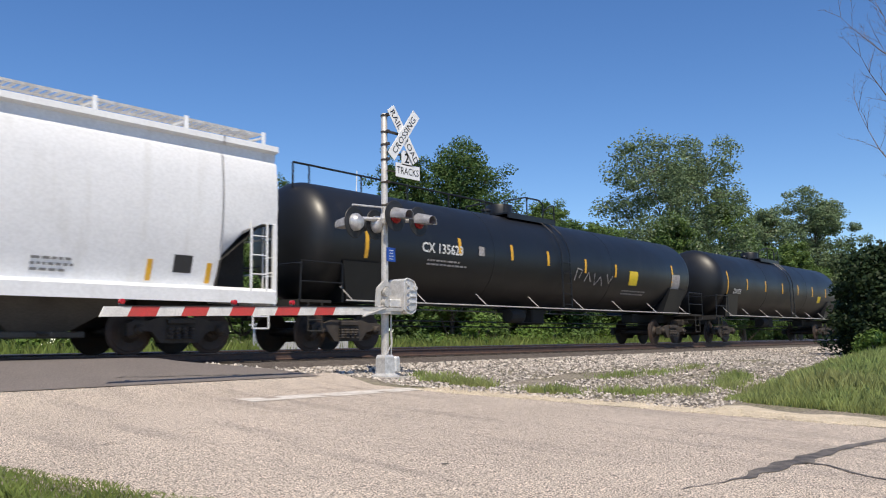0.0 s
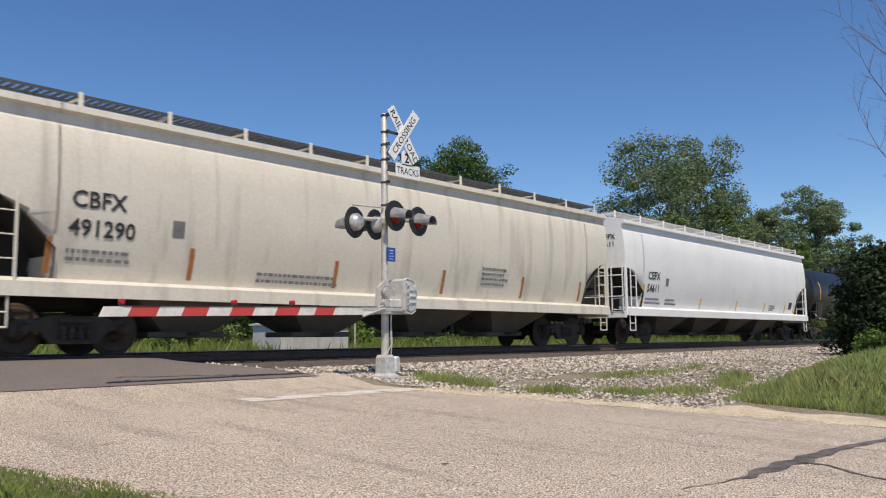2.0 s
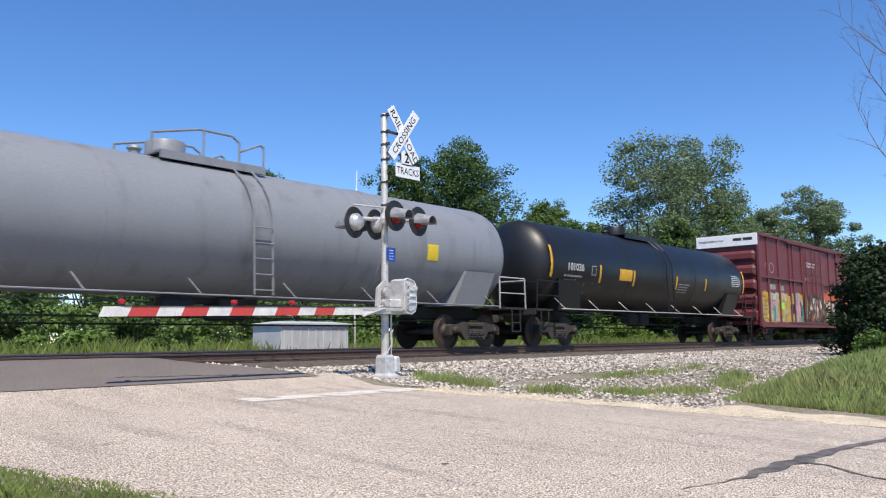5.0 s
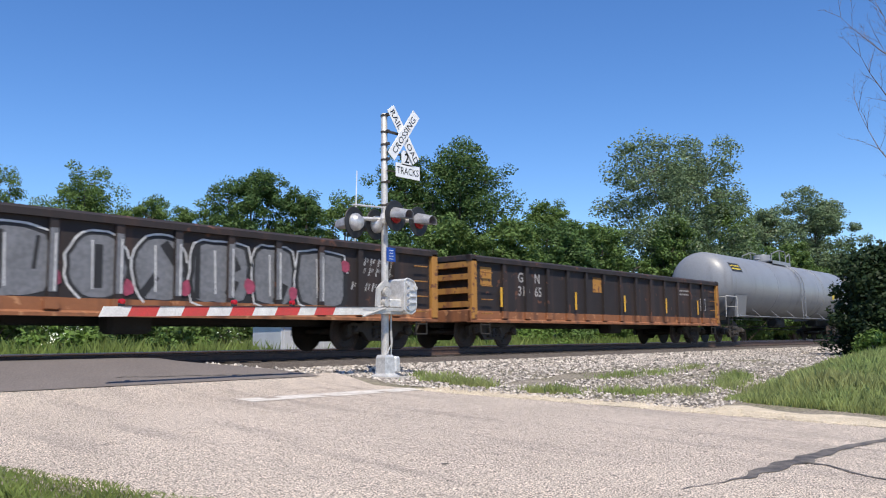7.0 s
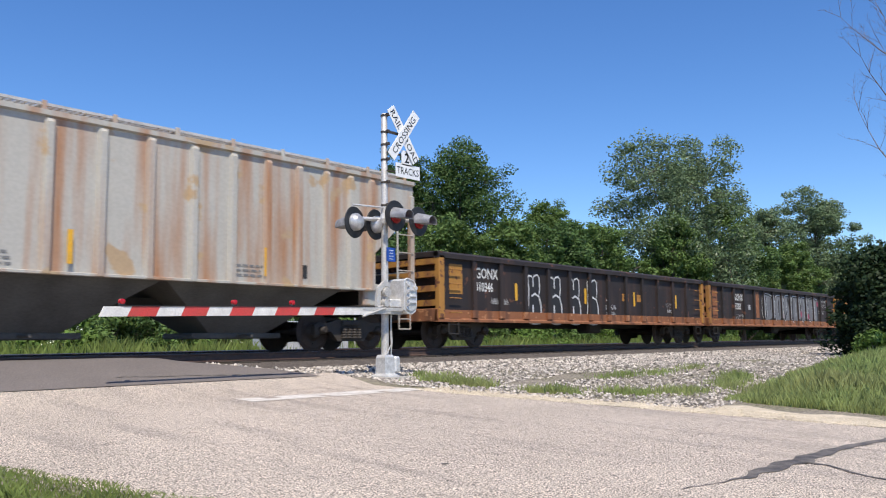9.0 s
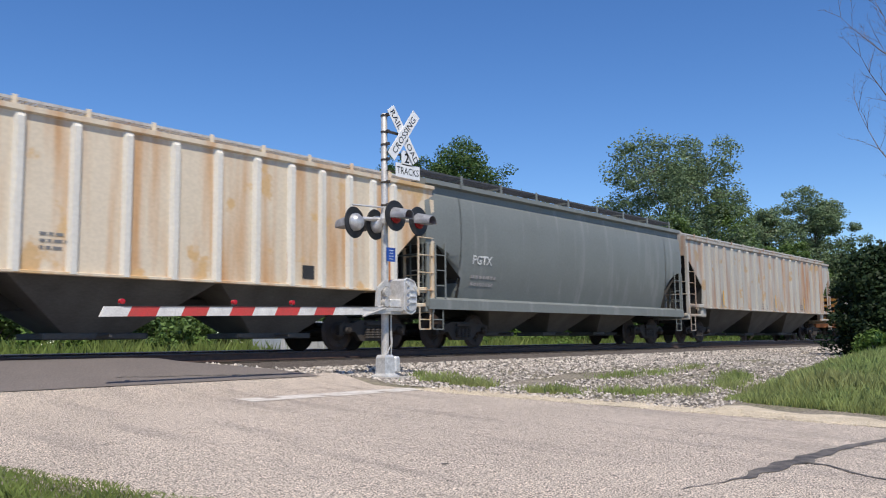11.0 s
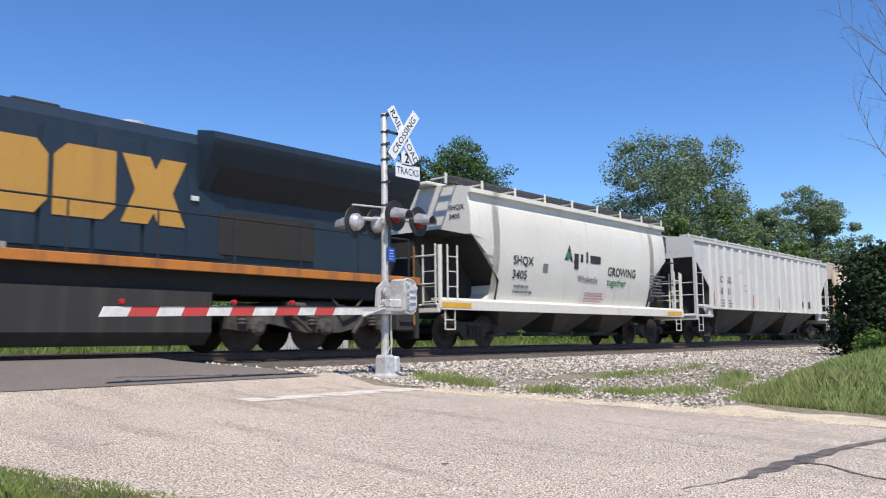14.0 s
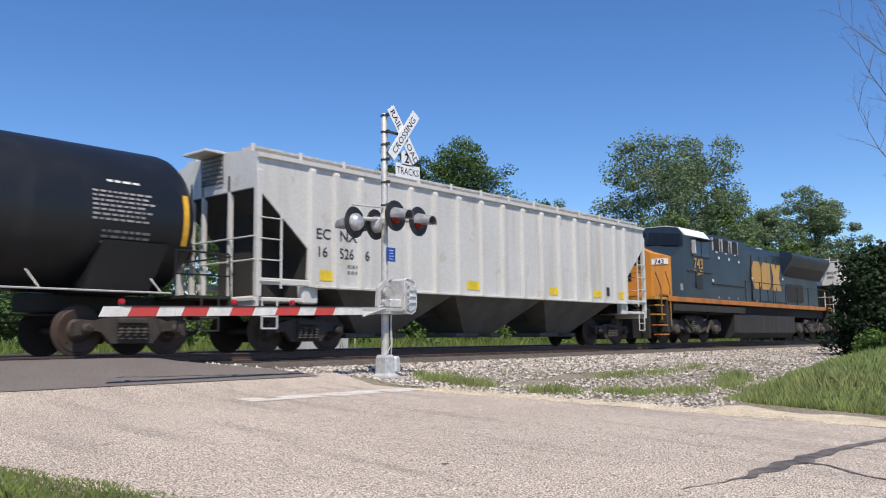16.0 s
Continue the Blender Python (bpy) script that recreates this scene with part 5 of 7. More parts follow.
def boxcar(label, x0, x1):
    """A tall boxcar: panelled sides with posts, plug doors, corrugated ends."""
    h = (x1 - x0) / 2
    car = thing("boxcar", label, "freight car", "cars of the train")
    part("body", Shape().box(0, 0, 2.9, 2 * h - 0.16, 2.9, 4.2), BOX_RED, car, "oxide red steel body")
    roof = Shape().extrude([(-1.56, 5.0), (-1.56, 5.12), (-0.8, 5.135), (0, 5.14), (0.8, 5.135), (1.56, 5.12), (1.56, 5.0)], -h, h)
    r = part("roof", roof, BOX_RED, car)
    n = 12
    for i in range(n):
        x = -h + 2 * h * (i + 0.5) / n
        part("roof_rib", Shape().box(x, 0, 5.14, 0.06, 2.9, 0.04), BOX_RED, r)
    for sgn in (-1, 1):
        yb, yf = sgn * 1.45, sgn * 1.51
        for z in (3.06,):
            for a, c in ((-h + 0.1, -1.75), (1.5, h - 0.1)):
                part("belt_rail", Shape().box((a + c) / 2, sgn * 1.5, z, c - a, 0.1, 0.09), BOX_RED, car)
        xs = [-h + 0.14, -h + 1.2, -h + 2.7, -h + 4.3, -1.85 - 1.3, -1.8] + [1.55, 2.9, 4.3, 5.7, 7.35, h - 0.14]
        for x in xs:
            part("side_post", Shape().extrude([(yb, 0.75), (yf, 0.75), (yf, 4.98), (yb, 4.98)], x - 0.08, x + 0.08), BOX_RED, car)
        part("side_sill", Shape().box(0, sgn * 1.5, 0.8, 2 * h - 0.1, 0.1, 0.24, 0.01), BOX_RED, car)
        for a, c in ((-1.66, -0.12), (-0.08, 1.42)):
            door = part("door", Shape().box((a + c) / 2, sgn * 1.49, 2.88, c - a, 0.08, 4.0, 0.02), BOX_RED, car, "sliding plug door")
            for z in (1.6, 2.35, 3.1, 3.5, 4.2):
                part("door_rib", Shape().box((a + c) / 2, sgn * 1.54, z, c - a - 0.16, 0.03, 0.06), BOX_RED, door)
            for x in (a + 0.3, c - 0.3):
                part("lock_rod", Shape().rod((x, sgn * 1.57, 1.0), (x, sgn * 1.57, 4.8), 0.02), BOX_RED, door)
        part("door_track", Shape().box(0, sgn * 1.56, 0.92, 8.4, 0.06, 0.06).box(0, sgn * 1.56, 4.95, 8.4, 0.06, 0.06), BOX_RED, car)
    for e in (-1, 1):
        xe = e * (h - 0.08)
        for z in (1.25, 1.95, 2.65, 3.35, 4.05):
            part("end_corrugation", Shape().loft([[(xe, y, z - 0.28), (xe + e * q, y, z - 0.12), (xe + e * q, y, z + 0.12), (xe, y, z + 0.28)] for y, q in ((-1.36, 0.02), (-1.2, 0.13), (1.2, 0.13), (1.36, 0.02))]), BOX_RED, car)
        part("end_band", Shape().box(xe + e * 0.06, 0, 4.83, 0.12, 3.0, 0.56, 0.01), SIGN_WHITE, car, "white painted band")
        for sgn in (-1, 1):
            part("corner_post", Shape().box(xe, sgn * 1.47, 2.85, 0.18, 0.14, 4.3, 0.02), BOX_RED, car)
            stirrup(car, e * (h - 0.4), sgn * 1.5, BOX_RED, 0.4, 0.8)
            for z in (1.1, 1.52, 1.94, 2.36):
                part("grab_iron", Shape().rod((e * (h - 0.5) - 0.24, sgn * 1.58, z), (e * (h - 0.5) + 0.24, sgn * 1.58, z), 0.016, seg=6), BOX_RED, car)
        ladder(car, xe + e * 0.15, -1.05, 0.8, 2.3, BOX_RED, 0.24, "y", "end_ladder")
        coupler(car, e * h, e)
        truck(car, e * (h - 1.9))
    part("underframe", Shape().box(0, 0, 0.75, 2 * h - 0.5, 0.6, 0.36).box(0, 0, 0.85, 2 * h - 3.5, 2.5, 0.08).box(-1, -0.8, 0.62, 1.0, 0.5, 0.4, 0.06).box(1.4, 0.6, 0.66, 0.8, 0.6, 0.36, 0.08), UNDER_BLACK, car)
    # markings on the near side
    y = -1.455
    for x in (-6.35, -5.95):
        plate_on(car, "name_bar", x, 2.62, 0.34, 0.24, DULL_WHITE_INK, y)
    for x in (-5.05, -4.75):
        plate_on(car, "name_bar", x, 2.6, 0.22, 0.24, DULL_WHITE_INK, y)
    writing("lettering", "728", 0.42, WHITE_INK, car, on_side(-6.55, y - 0.045, 2.02))
    writing("lettering", "712", 0.42, WHITE_INK, car, on_side(-5.1, y - 0.045, 2.02))
    writing("lettering", "CLOSE AND LOCK DOORS", 0.13, WHITE_INK, car, on_side(-1.45, -1.575, 4.02))
    writing("lettering", "BEFORE MOVING CAR", 0.13, WHITE_INK, car, on_side(-1.3, -1.575, 3.86))
    plate_on(car, "placard", -1.3, 3.22, 0.24, 0.12, WHITE_INK, -1.53)
    part("round_logo", Shape().plate([(6.85 + 0.3 * math.cos(a * 0.393), 3.95 + 0.36 * math.sin(a * 0.393)) for a in range(16)], -1.462, -1.452), mat("faded_pink_emblem", (0.27, 0.15, 0.14), 0.7, second=(0.17, 0.05, 0.055), scale=9, spread=0.25), car, "faded round emblem")
    plate_on(car, "lime_placard", -5.05, 1.72, 0.5, 0.34, LIME, y, 0.05)
    plate_on(car, "orange_placard", -5.1, 1.34, 0.5, 0.2, SPRAY["gold"], y, 0.05)
    writing("lettering", "EXCESS HEIGHT CAR", 0.13, INK, car, on_end(-h - 0.046, 1.35, 4.8))
    part("end_bars", Shape().box(-h - 0.043, -0.55, 4.86, 0.006, 0.42, 0.13), INK, car)
    part("end_bars", Shape().box(-h - 0.043, -1.05, 4.86, 0.006, 0.45, 0.13), INK, car)
    tiny_lines(car, -7.2, 1.5, 0.7, 4, DULL_WHITE_INK, y, 0.12, 3)
    # sprayed mural along the lower panels: grounds first, then forms, lines and drips
    rng = random.Random(9)

    def patch(x, z, w, hh, c, lift, sq=2.6, rough=0.16):
        part("graffiti", flat(blob(x, z, w, hh, rng, 14, sq, rough), y - lift), SPRAY[c], car)

    for i in range(14):
        patch(-7.25 + i * 0.42, 1.62 + rng.uniform(-0.05, 0.12), 0.8, 1.45, ("sand", "sand", "sand", "gold", "bone")[i % 5 if i % 3 else 0], 0.001 + 0.0004 * i, 4.0, 0.1)
    for i in range(20):
        patch(-7.2 + rng.random() * 5.2, rng.uniform(1.05, 2.2), rng.uniform(0.3, 0.75), rng.uniform(0.2, 0.55), rng.choice(("sand", "sand", "bone", "gold", "sand", "rose", "yellow")), 0.008 + 0.0004 * i)
    for x, z, w, hh, c in ((-3.5, 1.62, 0.7, 0.5, "black"), (-2.45, 1.6, 0.8, 0.9, "rose"), (-2.05, 1.35, 0.5, 1.0, "teal"), (-6.1, 1.4, 0.35, 0.8, "teal"), (-2.9, 2.2, 0.6, 0.4, "sky"), (-2.2, 1.9, 0.4, 0.4, "white")):
        patch(x, z, w, hh, c, 0.022)
    for i in range(12):
        x = -7.2 + i * 0.45
        part("graffiti", stroke([(x, 1.0), (x + rng.uniform(-0.1, 0.2), 1.5), (x + rng.uniform(-0.2, 0.3), 2.0), (x + 0.3, 2.3 + rng.uniform(-0.2, 0.1))], 0.05, y - 0.026 - 0.0002 * i), SPRAY[rng.choice(("teal", "bone", "sky", "gold"))], car)
    # dark tangle across the doors
    yd = -1.558
    for i in range(9):
        part("graffiti", flat(blob(-1.55 + i * 0.37, 1.65 + rng.uniform(-0.1, 0.1), 0.62, 1.35, rng, 14, 4.0, 0.12), yd - 0.0004 * i), SPRAY[("brown", "black", "brown", "brown", "black")[i % 5]], car)
    for i in range(46):
        part("graffiti", flat(blob(-1.6 + rng.random() * 3.1, rng.uniform(1.05, 2.15), rng.uniform(0.1, 0.34), rng.uniform(0.1, 0.42), rng, 10, 2.8, 0.25), yd - 0.005 - 0.0004 * i), SPRAY[rng.choice(("bone", "bone", "white", "brown", "black", "orange"))], car)
    for i in range(12):
        x = -1.55 + i * 0.27
        part("graffiti", stroke([(x, 1.0 + rng.random() * 0.3), (x + rng.uniform(-0.15, 0.15), 1.6), (x + rng.uniform(-0.2, 0.25), 2.25)], rng.uniform(0.03, 0.06), yd - 0.022), SPRAY[rng.choice(("black", "bone", "black"))], car)
    # pale letters on an orange ground
    for i in range(15):
        patch(1.75 + i * 0.41, 1.62 + 0.1 * math.sin(i * 1.7), 0.8, 1.4 + 0.25 * math.sin(i * 2.3), ("orange", "orange", "brown", "yellow", "orange")[i % 5], 0.001 + 0.0004 * i, 3.0, 0.14)
    for i in range(9):
        patch(2.0 + i * 0.62, 2.3 + 0.15 * math.sin(i * 2.1), 0.8, 0.55, "orange", 0.008 + 0.0003 * i, 2.2, 0.22)
    for i in range(8):
        cx = 2.0 + i * 0.7
        out = blob(cx, 1.55, 0.74, 1.15 + 0.2 * rng.random(), rng, 16, 3.2, 0.18)
        part("graffiti", flat(out, y - 0.012 - 0.0003 * i), SPRAY["black"], car)
        part("graffiti", flat([(cx + (px - cx) * 0.84, 1.55 + (pz - 1.55) * 0.88) for px, pz in out], y - 0.016 - 0.0003 * i), SPRAY["bone"], car)
        part("graffiti", stroke([(cx + rng.uniform(-0.12, 0.12), 1.1), (cx + rng.uniform(-0.15, 0.15), 1.5), (cx + rng.uniform(-0.1, 0.2), 1.85)], 0.08, y - 0.023), SPRAY["black"], car)
    for i in range(18):
        patch(1.8 + rng.random() * 5.7, rng.uniform(1.0, 1.5), rng.uniform(0.1, 0.35), rng.uniform(0.15, 0.4), rng.choice(("yellow", "yellow", "bone", "black", "orange")), 0.026 + 0.0003 * i)
    part("graffiti", stroke([(-7.1, 3.5), (-7.0, 3.75), (-6.8, 3.7), (-6.75, 3.4)], 0.05, y - 0.006), SPRAY["rose"], car)
    part("graffiti", stroke([(-6.2 + 0.3 * math.cos(a * 0.7), 3.55 + 0.24 * math.sin(a * 0.7)) for a in range(10)], 0.05, y - 0.006), SPRAY["rose"], car)
    MOVERS.append((car, (x0 + x1) / 2))
    return car


def locomotive(label, x):
    """A six-axle road engine: nose, cab, long hood with radiator wings, fuel tank."""
    car = thing("locomotive", label, "locomotive", "cars of the train")
    part("frame", Shape().box(0, 0, 1.45, 20.6, 2.5, 0.5, 0.03), UNDER_BLACK, car)
    for sgn in (-1, 1):
        part("walkway_sill", Shape().box(0.35, sgn * 1.5, 1.71, 20.4, 0.08, 0.19, 0.01), LOCO_STRIPE, car, "orange sill stripe")
        part("sill_skirt", Shape().box(-5.8, sgn * 1.47, 1.4, 7.2, 0.05, 0.26), LOCO_GREY, car)
    part("walkway", Shape().box(0.35, 0, 1.78, 20.4, 3.0, 0.06), UNDER_BLACK, car)
    # nose and cab
    def nose_ring(x, wide, low, mid, peak):
        return [(x, -wide, 1.8), (x, wide, 1.8), (x, wide, low), (x, wide * 0.52, mid), (x, wide * 0.22, peak), (x, -wide * 0.22, peak), (x, -wide * 0.52, mid), (x, -wide, low)]

    part("nose", Shape().loft([nose_ring(-9.49, 1.49, 3.34, 3.57, 3.78), nose_ring(-8.9, 1.53, 3.6, 3.75, 3.88), nose_ring(-8.4, 1.54, 3.86, 3.92, 3.95)]), LOCO_BLUE, car, smooth=25)
    front = part("nose_front", Shape().loft([[(-9.77, -0.76, 1.82), (-9.77, 0.76, 1.82), (-9.73, 0.76, 3.52), (-9.72, 0.5, 3.66), (-9.7, 0.3, 3.76), (-9.7, -0.3, 3.76), (-9.72, -0.5, 3.66), (-9.73, -0.76, 3.52)], nose_ring(-9.485, 1.495, 3.35, 3.58, 3.79)]), LOCO_ORANGE, car, "yellow nose front", smooth=12)
    for y in (0.24, -0.34):
        part("headlight", Shape().box(-9.74, y, 3.38, 0.06, 0.22, 0.24, 0.03), SIGNAL_BLACK, front, "dark square headlight")
        part("headlight_lens", Shape().lathe((-9.78, y, 3.38), (-1, 0, 0), [(0, 0.08), (0.015, 0.06)], 14), WINDOW, front)
    part("nose_door", Shape().box(-9.79, 0.1, 2.5, 0.03, 0.6, 1.25, 0.02), LOCO_ORANGE, front)
    part("nose_latch", Shape().box(-9.8, 0.3, 2.62, 0.03, 0.5, 0.34, 0.02).box(-9.8, -0.05, 3.12, 0.02, 0.95, 0.1), SIGNAL_BLACK, front, "dark nose fittings")
    cab_o = [(-1.5, 1.8), (-1.54, 2.6), (-1.54, 4.28), (-1.28, 4.6), (-0.7, 4.7), (0.7, 4.7), (1.28, 4.6), (1.54, 4.28), (1.54, 2.6), (1.5, 1.8)]
    cab = Shape().loft([[(-8.6 + max(0, (z - 3.6)) * 0.22, y, z) for y, z in cab_o], [(-5.9, y, z) for y, z in cab_o]])
    c = part("cab", cab, LOCO_BLUE, car, smooth=25)
    # white paints the sun's gleam along the roof edge of the blue cab
    part("cab_roof", Shape().loft([[(xx, y, z + 0.02) for y, z in ((-1.57, 4.27), (-1.28, 4.61), (-0.7, 4.71), (0.7, 4.71), (1.28, 4.61), (1.57, 4.27))] for xx in (-8.3, -5.88)]), SIGN_WHITE, car, "cab roof with sunlight painted in white")
    for sgn in (-1, 1):
        y = sgn * 1.555
        w = part("side_window", Shape().box(-6.85, y, 3.84, 1.7, 0.03, 0.74, 0.01), SIGNAL_BLACK, c)
        part("pane", Shape().box(-7.26, y + sgn * 0.012, 3.84, 0.74, 0.02, 0.64), WINDOW, w)
        part("pane", Shape().box(-6.43, y + sgn * 0.012, 3.84, 0.74, 0.02, 0.64), WINDOW, w)
        part("sun_visor", Shape().box(-6.9, sgn * 1.68, 4.2, 1.6, 0.3, 0.03), LOCO_BLUE, c)
        part("wind_deflector", Shape().box(-7.64, sgn * 1.62, 3.86, 0.12, 0.14, 0.55), ALU, c)
        part("windscreen", Shape().add([(-8.62, sgn * 0.08, 3.98), (-8.6, sgn * 1.46, 3.84), (-8.48, sgn * 1.42, 4.32), (-8.43, sgn * 0.08, 4.5)], [(0, 1, 2, 3)]), WINDOW, c)
    plate = part("number_box", Shape().loft([[(-9.74, -0.8, z), (-9.55, -1.4, z), (-9.5, -1.38, z), (-9.69, -0.78, z)] for z in (3.06, 3.28)]), SIGN_WHITE, car, "white number box")
    writing("lettering", "743", 0.26, INK, plate, Matrix.Translation((-9.715, -0.89, 3.07)) @ Euler((radians(90), 0, math.atan2(-0.6, 0.19))).to_matrix().to_4x4())
    # long hood
    hood = [(-0.92, 1.8), (-0.95, 4.3), (-0.75, 4.55), (0.75, 4.55), (0.95, 4.3), (0.92, 1.8)]
    part("engine_hood", Shape().extrude(hood, -2.1, 10.1), LOCO_BLUE, car, "dark blue long hood", smooth=25)
    cabinet = [(-1.46, 1.8), (-1.46, 3.4), (-1.44, 4.34), (-1.28, 4.58), (-0.85, 4.7), (0.85, 4.7), (1.28, 4.58), (1.44, 4.34), (1.46, 3.4), (1.46, 1.8)]
    part("equipment_cabinet", Shape().extrude(cabinet, -5.9, -2.1), LOCO_BLUE, car, smooth=15)
    part("blower_cabinet", Shape().extrude([(-1.0, 1.8), (-1.0, 4.5), (-0.8, 4.7), (0.8, 4.7), (1.0, 4.5), (1.0, 1.8)], -2.1, -0.5), LOCO_BLUE, car)
    for sgn in (-1, 1):
        for i in range(3):
            x0 = -5.07 + i * 1.0
            g = part("grille", Shape().box(x0, sgn * 1.39, 4.16, 0.66, 0.16, 0.56, 0.02), SIGNAL_BLACK, car, "dark air intake grille")
            s = Shape()
            for k2 in range(7):
                s.box(x0, sgn * 1.465, 3.93 + k2 * 0.075, 0.62, 0.05, 0.02)
            part("louvre", s, CAST, g)
            part("grille_frame", Shape().box(x0 - 0.35, sgn * 1.44, 4.16, 0.035, 0.1, 0.56).box(x0 + 0.35, sgn * 1.44, 4.16, 0.035, 0.1, 0.56), GALV, g, "bright steel frame edges")
            part("grille_plate", Shape().box(x0 + 0.05, sgn * 1.465, 3.84, 0.2, 0.02, 0.05), WHITE_INK, g)
        part("hood_grille", Shape().box(-1.35, sgn * 1.02, 4.05, 0.5, 0.06, 0.55), SIGNAL_BLACK, car)
        for xx in (0.2, 1.2, 2.2, 3.2, 4.1):
            part("hood_door", Shape().box(xx + 0.48, sgn * 0.965, 3.05, 0.92, 0.025, 2.2, 0.008), LOCO_BLUE, car)
        # radiator wing
        s = Shape().extrude([(sgn * 0.9, 4.62), (sgn * 1.5, 4.5), (sgn * 1.54, 4.35), (sgn * 1.5, 4.2), (sgn * 0.95, 3.3), (sgn * 0.9, 3.3)], 4.4, 10.6)
        part("radiator_wing", s, LOCO_BLUE, car, smooth=20)
        part("radiator_screen", Shape().loft([[(4.7, sgn * 1.44, 4.13), (4.7, sgn * 1.0, 3.33), (4.7, sgn * 0.98, 3.35), (4.7, sgn * 1.42, 4.16)], [(10.3, sgn * 1.44, 4.13), (10.3, sgn * 1.0, 3.33), (10.3, sgn * 0.98, 3.35), (10.3, sgn * 1.42, 4.16)]]), SIGNAL_BLACK, car, "black radiator screen")
        part("lower_grille", Shape().box(6.2, sgn * 0.97, 2.5, 2.6, 0.04, 0.9), UNDER_BLACK, car)
        # handrail along the walkway
        s = Shape().path([(-2.0, sgn * 1.48, 2.75), (10.2, sgn * 1.48, 2.75)], 0.02)
        for i in range(8):
            s.rod((-2.0 + i * 1.74, sgn * 1.48, 1.8), (-2.0 + i * 1.74, sgn * 1.48, 2.75), 0.02)
        part("handrail", s, SIGNAL_BLACK, car)
        well = part("cab_step_well", Shape().box(-9.72, sgn * 1.2, 1.05, 0.3, 0.5, 1.3, 0.04).box(-10.4, sgn * 0.95, 1.05, 1.1, 0.06, 1.3, 0.01), LOCO_GREY, car)
        for k2, z in enumerate((0.35, 0.7, 1.1, 1.45)):
            part("cab_step", Shape().box(-10.35, sgn * (1.42 - 0.06 * k2), z, 0.72, 0.3, 0.05, 0.01), LOCO_YELLOW if k2 > 1 else LOCO_STRIPE, well, "worn yellow step")
        part("step_handrail", Shape().path([(-10.78, sgn * 1.45, 2.7), (-10.4, sgn * 1.48, 2.1), (-10.4, sgn * 1.48, 0.9)], 0.024).path([(-10.0, sgn * 1.48, 2.75), (-9.7, sgn * 1.5, 2.2), (-9.68, sgn * 1.5, 0.7)], 0.024), GON_YELLOW, well)
        part("rear_step_well", Shape().box(10.1, sgn * 1.2, 1.1, 0.6, 0.5, 1.3, 0.04).box(10.1, sgn * 1.45, 0.7, 0.5, 0.1, 0.05), LOCO_GREY, car)
        part("step_rail", Shape().rod((10.35, sgn * 1.5, 0.6), (10.35, sgn * 1.5, 2.6), 0.02), GON_YELLOW, car)
    part("hood_vent_stack", Shape().box(1.4, 0, 4.64, 0.9, 0.5, 0.22, 0.03), UNDER_BLACK, car)
    part("exhaust_stack", Shape().lathe((3.4, 0.0, 4.5), (0, 0, 1), [(0, 0.35), (0.22, 0.35), (0.24, 0.28)], 16), ALU, car)
    part("fuel_tank", Shape().extrude([(-1.2, 0.17), (-1.45, 0.42), (-1.45, 1.22), (1.45, 1.22), (1.45, 0.42), (1.2, 0.17)], -3.4, 4.45), LOCO_GREY, car, "dusty grey fuel tank")
    part("pilot", Shape().box(-10.82, 0, 0.75, 0.12, 2.4, 1.1, 0.03), UNDER_BLACK, car)
    part("rear_pilot", Shape().box(10.55, 0, 0.75, 0.12, 2.9, 1.0, 0.03), UNDER_BLACK, car)
    part("front_railing", Shape().path([(-10.8, -0.9, 1.75), (-10.8, -0.9, 2.7), (-10.8, 1.4, 2.7), (-10.8, 1.4, 1.75)], 0.022).rod((-10.8, 0, 1.75), (-10.8, 0, 2.7), 0.02), GON_YELLOW, car)
    part("front_platform", Shape().box(-10.3, 0, 1.72, 1.1, 2.9, 0.1), LOCO_YELLOW, car)
    # details on the cab side
    part("cab_louvre", Shape().box(-7.1, -1.55, 2.5, 0.62, 0.03, 0.6), SIGNAL_BLACK, car)
    part("cab_ledge", Shape().box(-7.0, -1.56, 2.86, 2.4, 0.04, 0.04).box(-3.9, -1.48, 2.45, 3.4, 0.05, 0.05), UNDER_BLACK, car)
    for i, xx in enumerate((-5.0, -3.9, -2.9, -1.6, 0.6)):
        plate_on(car, "sill_marker", xx, 1.92, 0.12, 0.1, DULL_WHITE_INK, -1.47 if xx < -2.1 else -1.0)
    for xx, zz in ((-4.9, 3.6), (-3.8, 3.6), (-2.7, 3.55), (0.1, 3.0), (4.3, 3.15), (-5.6, 2.6)):
        plate_on(car, "small_placard", xx, zz, 0.18, 0.1, WHITE_INK, -1.5 if xx < -2.1 else -1.02)
    plate_on(car, "builder_plate", -8.7, 2.2, 0.26, 0.26, DULL_WHITE_INK, -1.53)
    n743 = writing("lettering", "743", 0.62, LOCO_YELLOW, car, on_side(-7.6, -1.562, 3.0), 1.0)
    part("lightning_mark", Shape().plate([(-7.85, 2.98), (-7.0, 2.84), (-7.1, 2.96), (-6.5, 2.86), (-7.3, 2.72), (-7.2, 2.82)], -1.566, -1.552), LOCO_YELLOW, car, "yellow zigzag stripe")
    # the emblem on the hood: three bold yellow forms
    y = -0.99
    part("emblem", Shape().plate([(0.14, 2.9), (0.14, 3.5), (0.45, 3.85), (1.1, 3.85), (1.32, 3.6), (1.32, 2.78), (1.1, 2.52), (0.45, 2.52)], y - 0.006, y), LOCO_YELLOW, car, "bold yellow emblem form")
    part("emblem", Shape().plate([(1.42, 2.52), (1.42, 3.62), (1.66, 3.85), (2.6, 3.85), (2.6, 2.76), (2.36, 2.52)], y - 0.006, y), LOCO_YELLOW, car, "bold yellow emblem form")
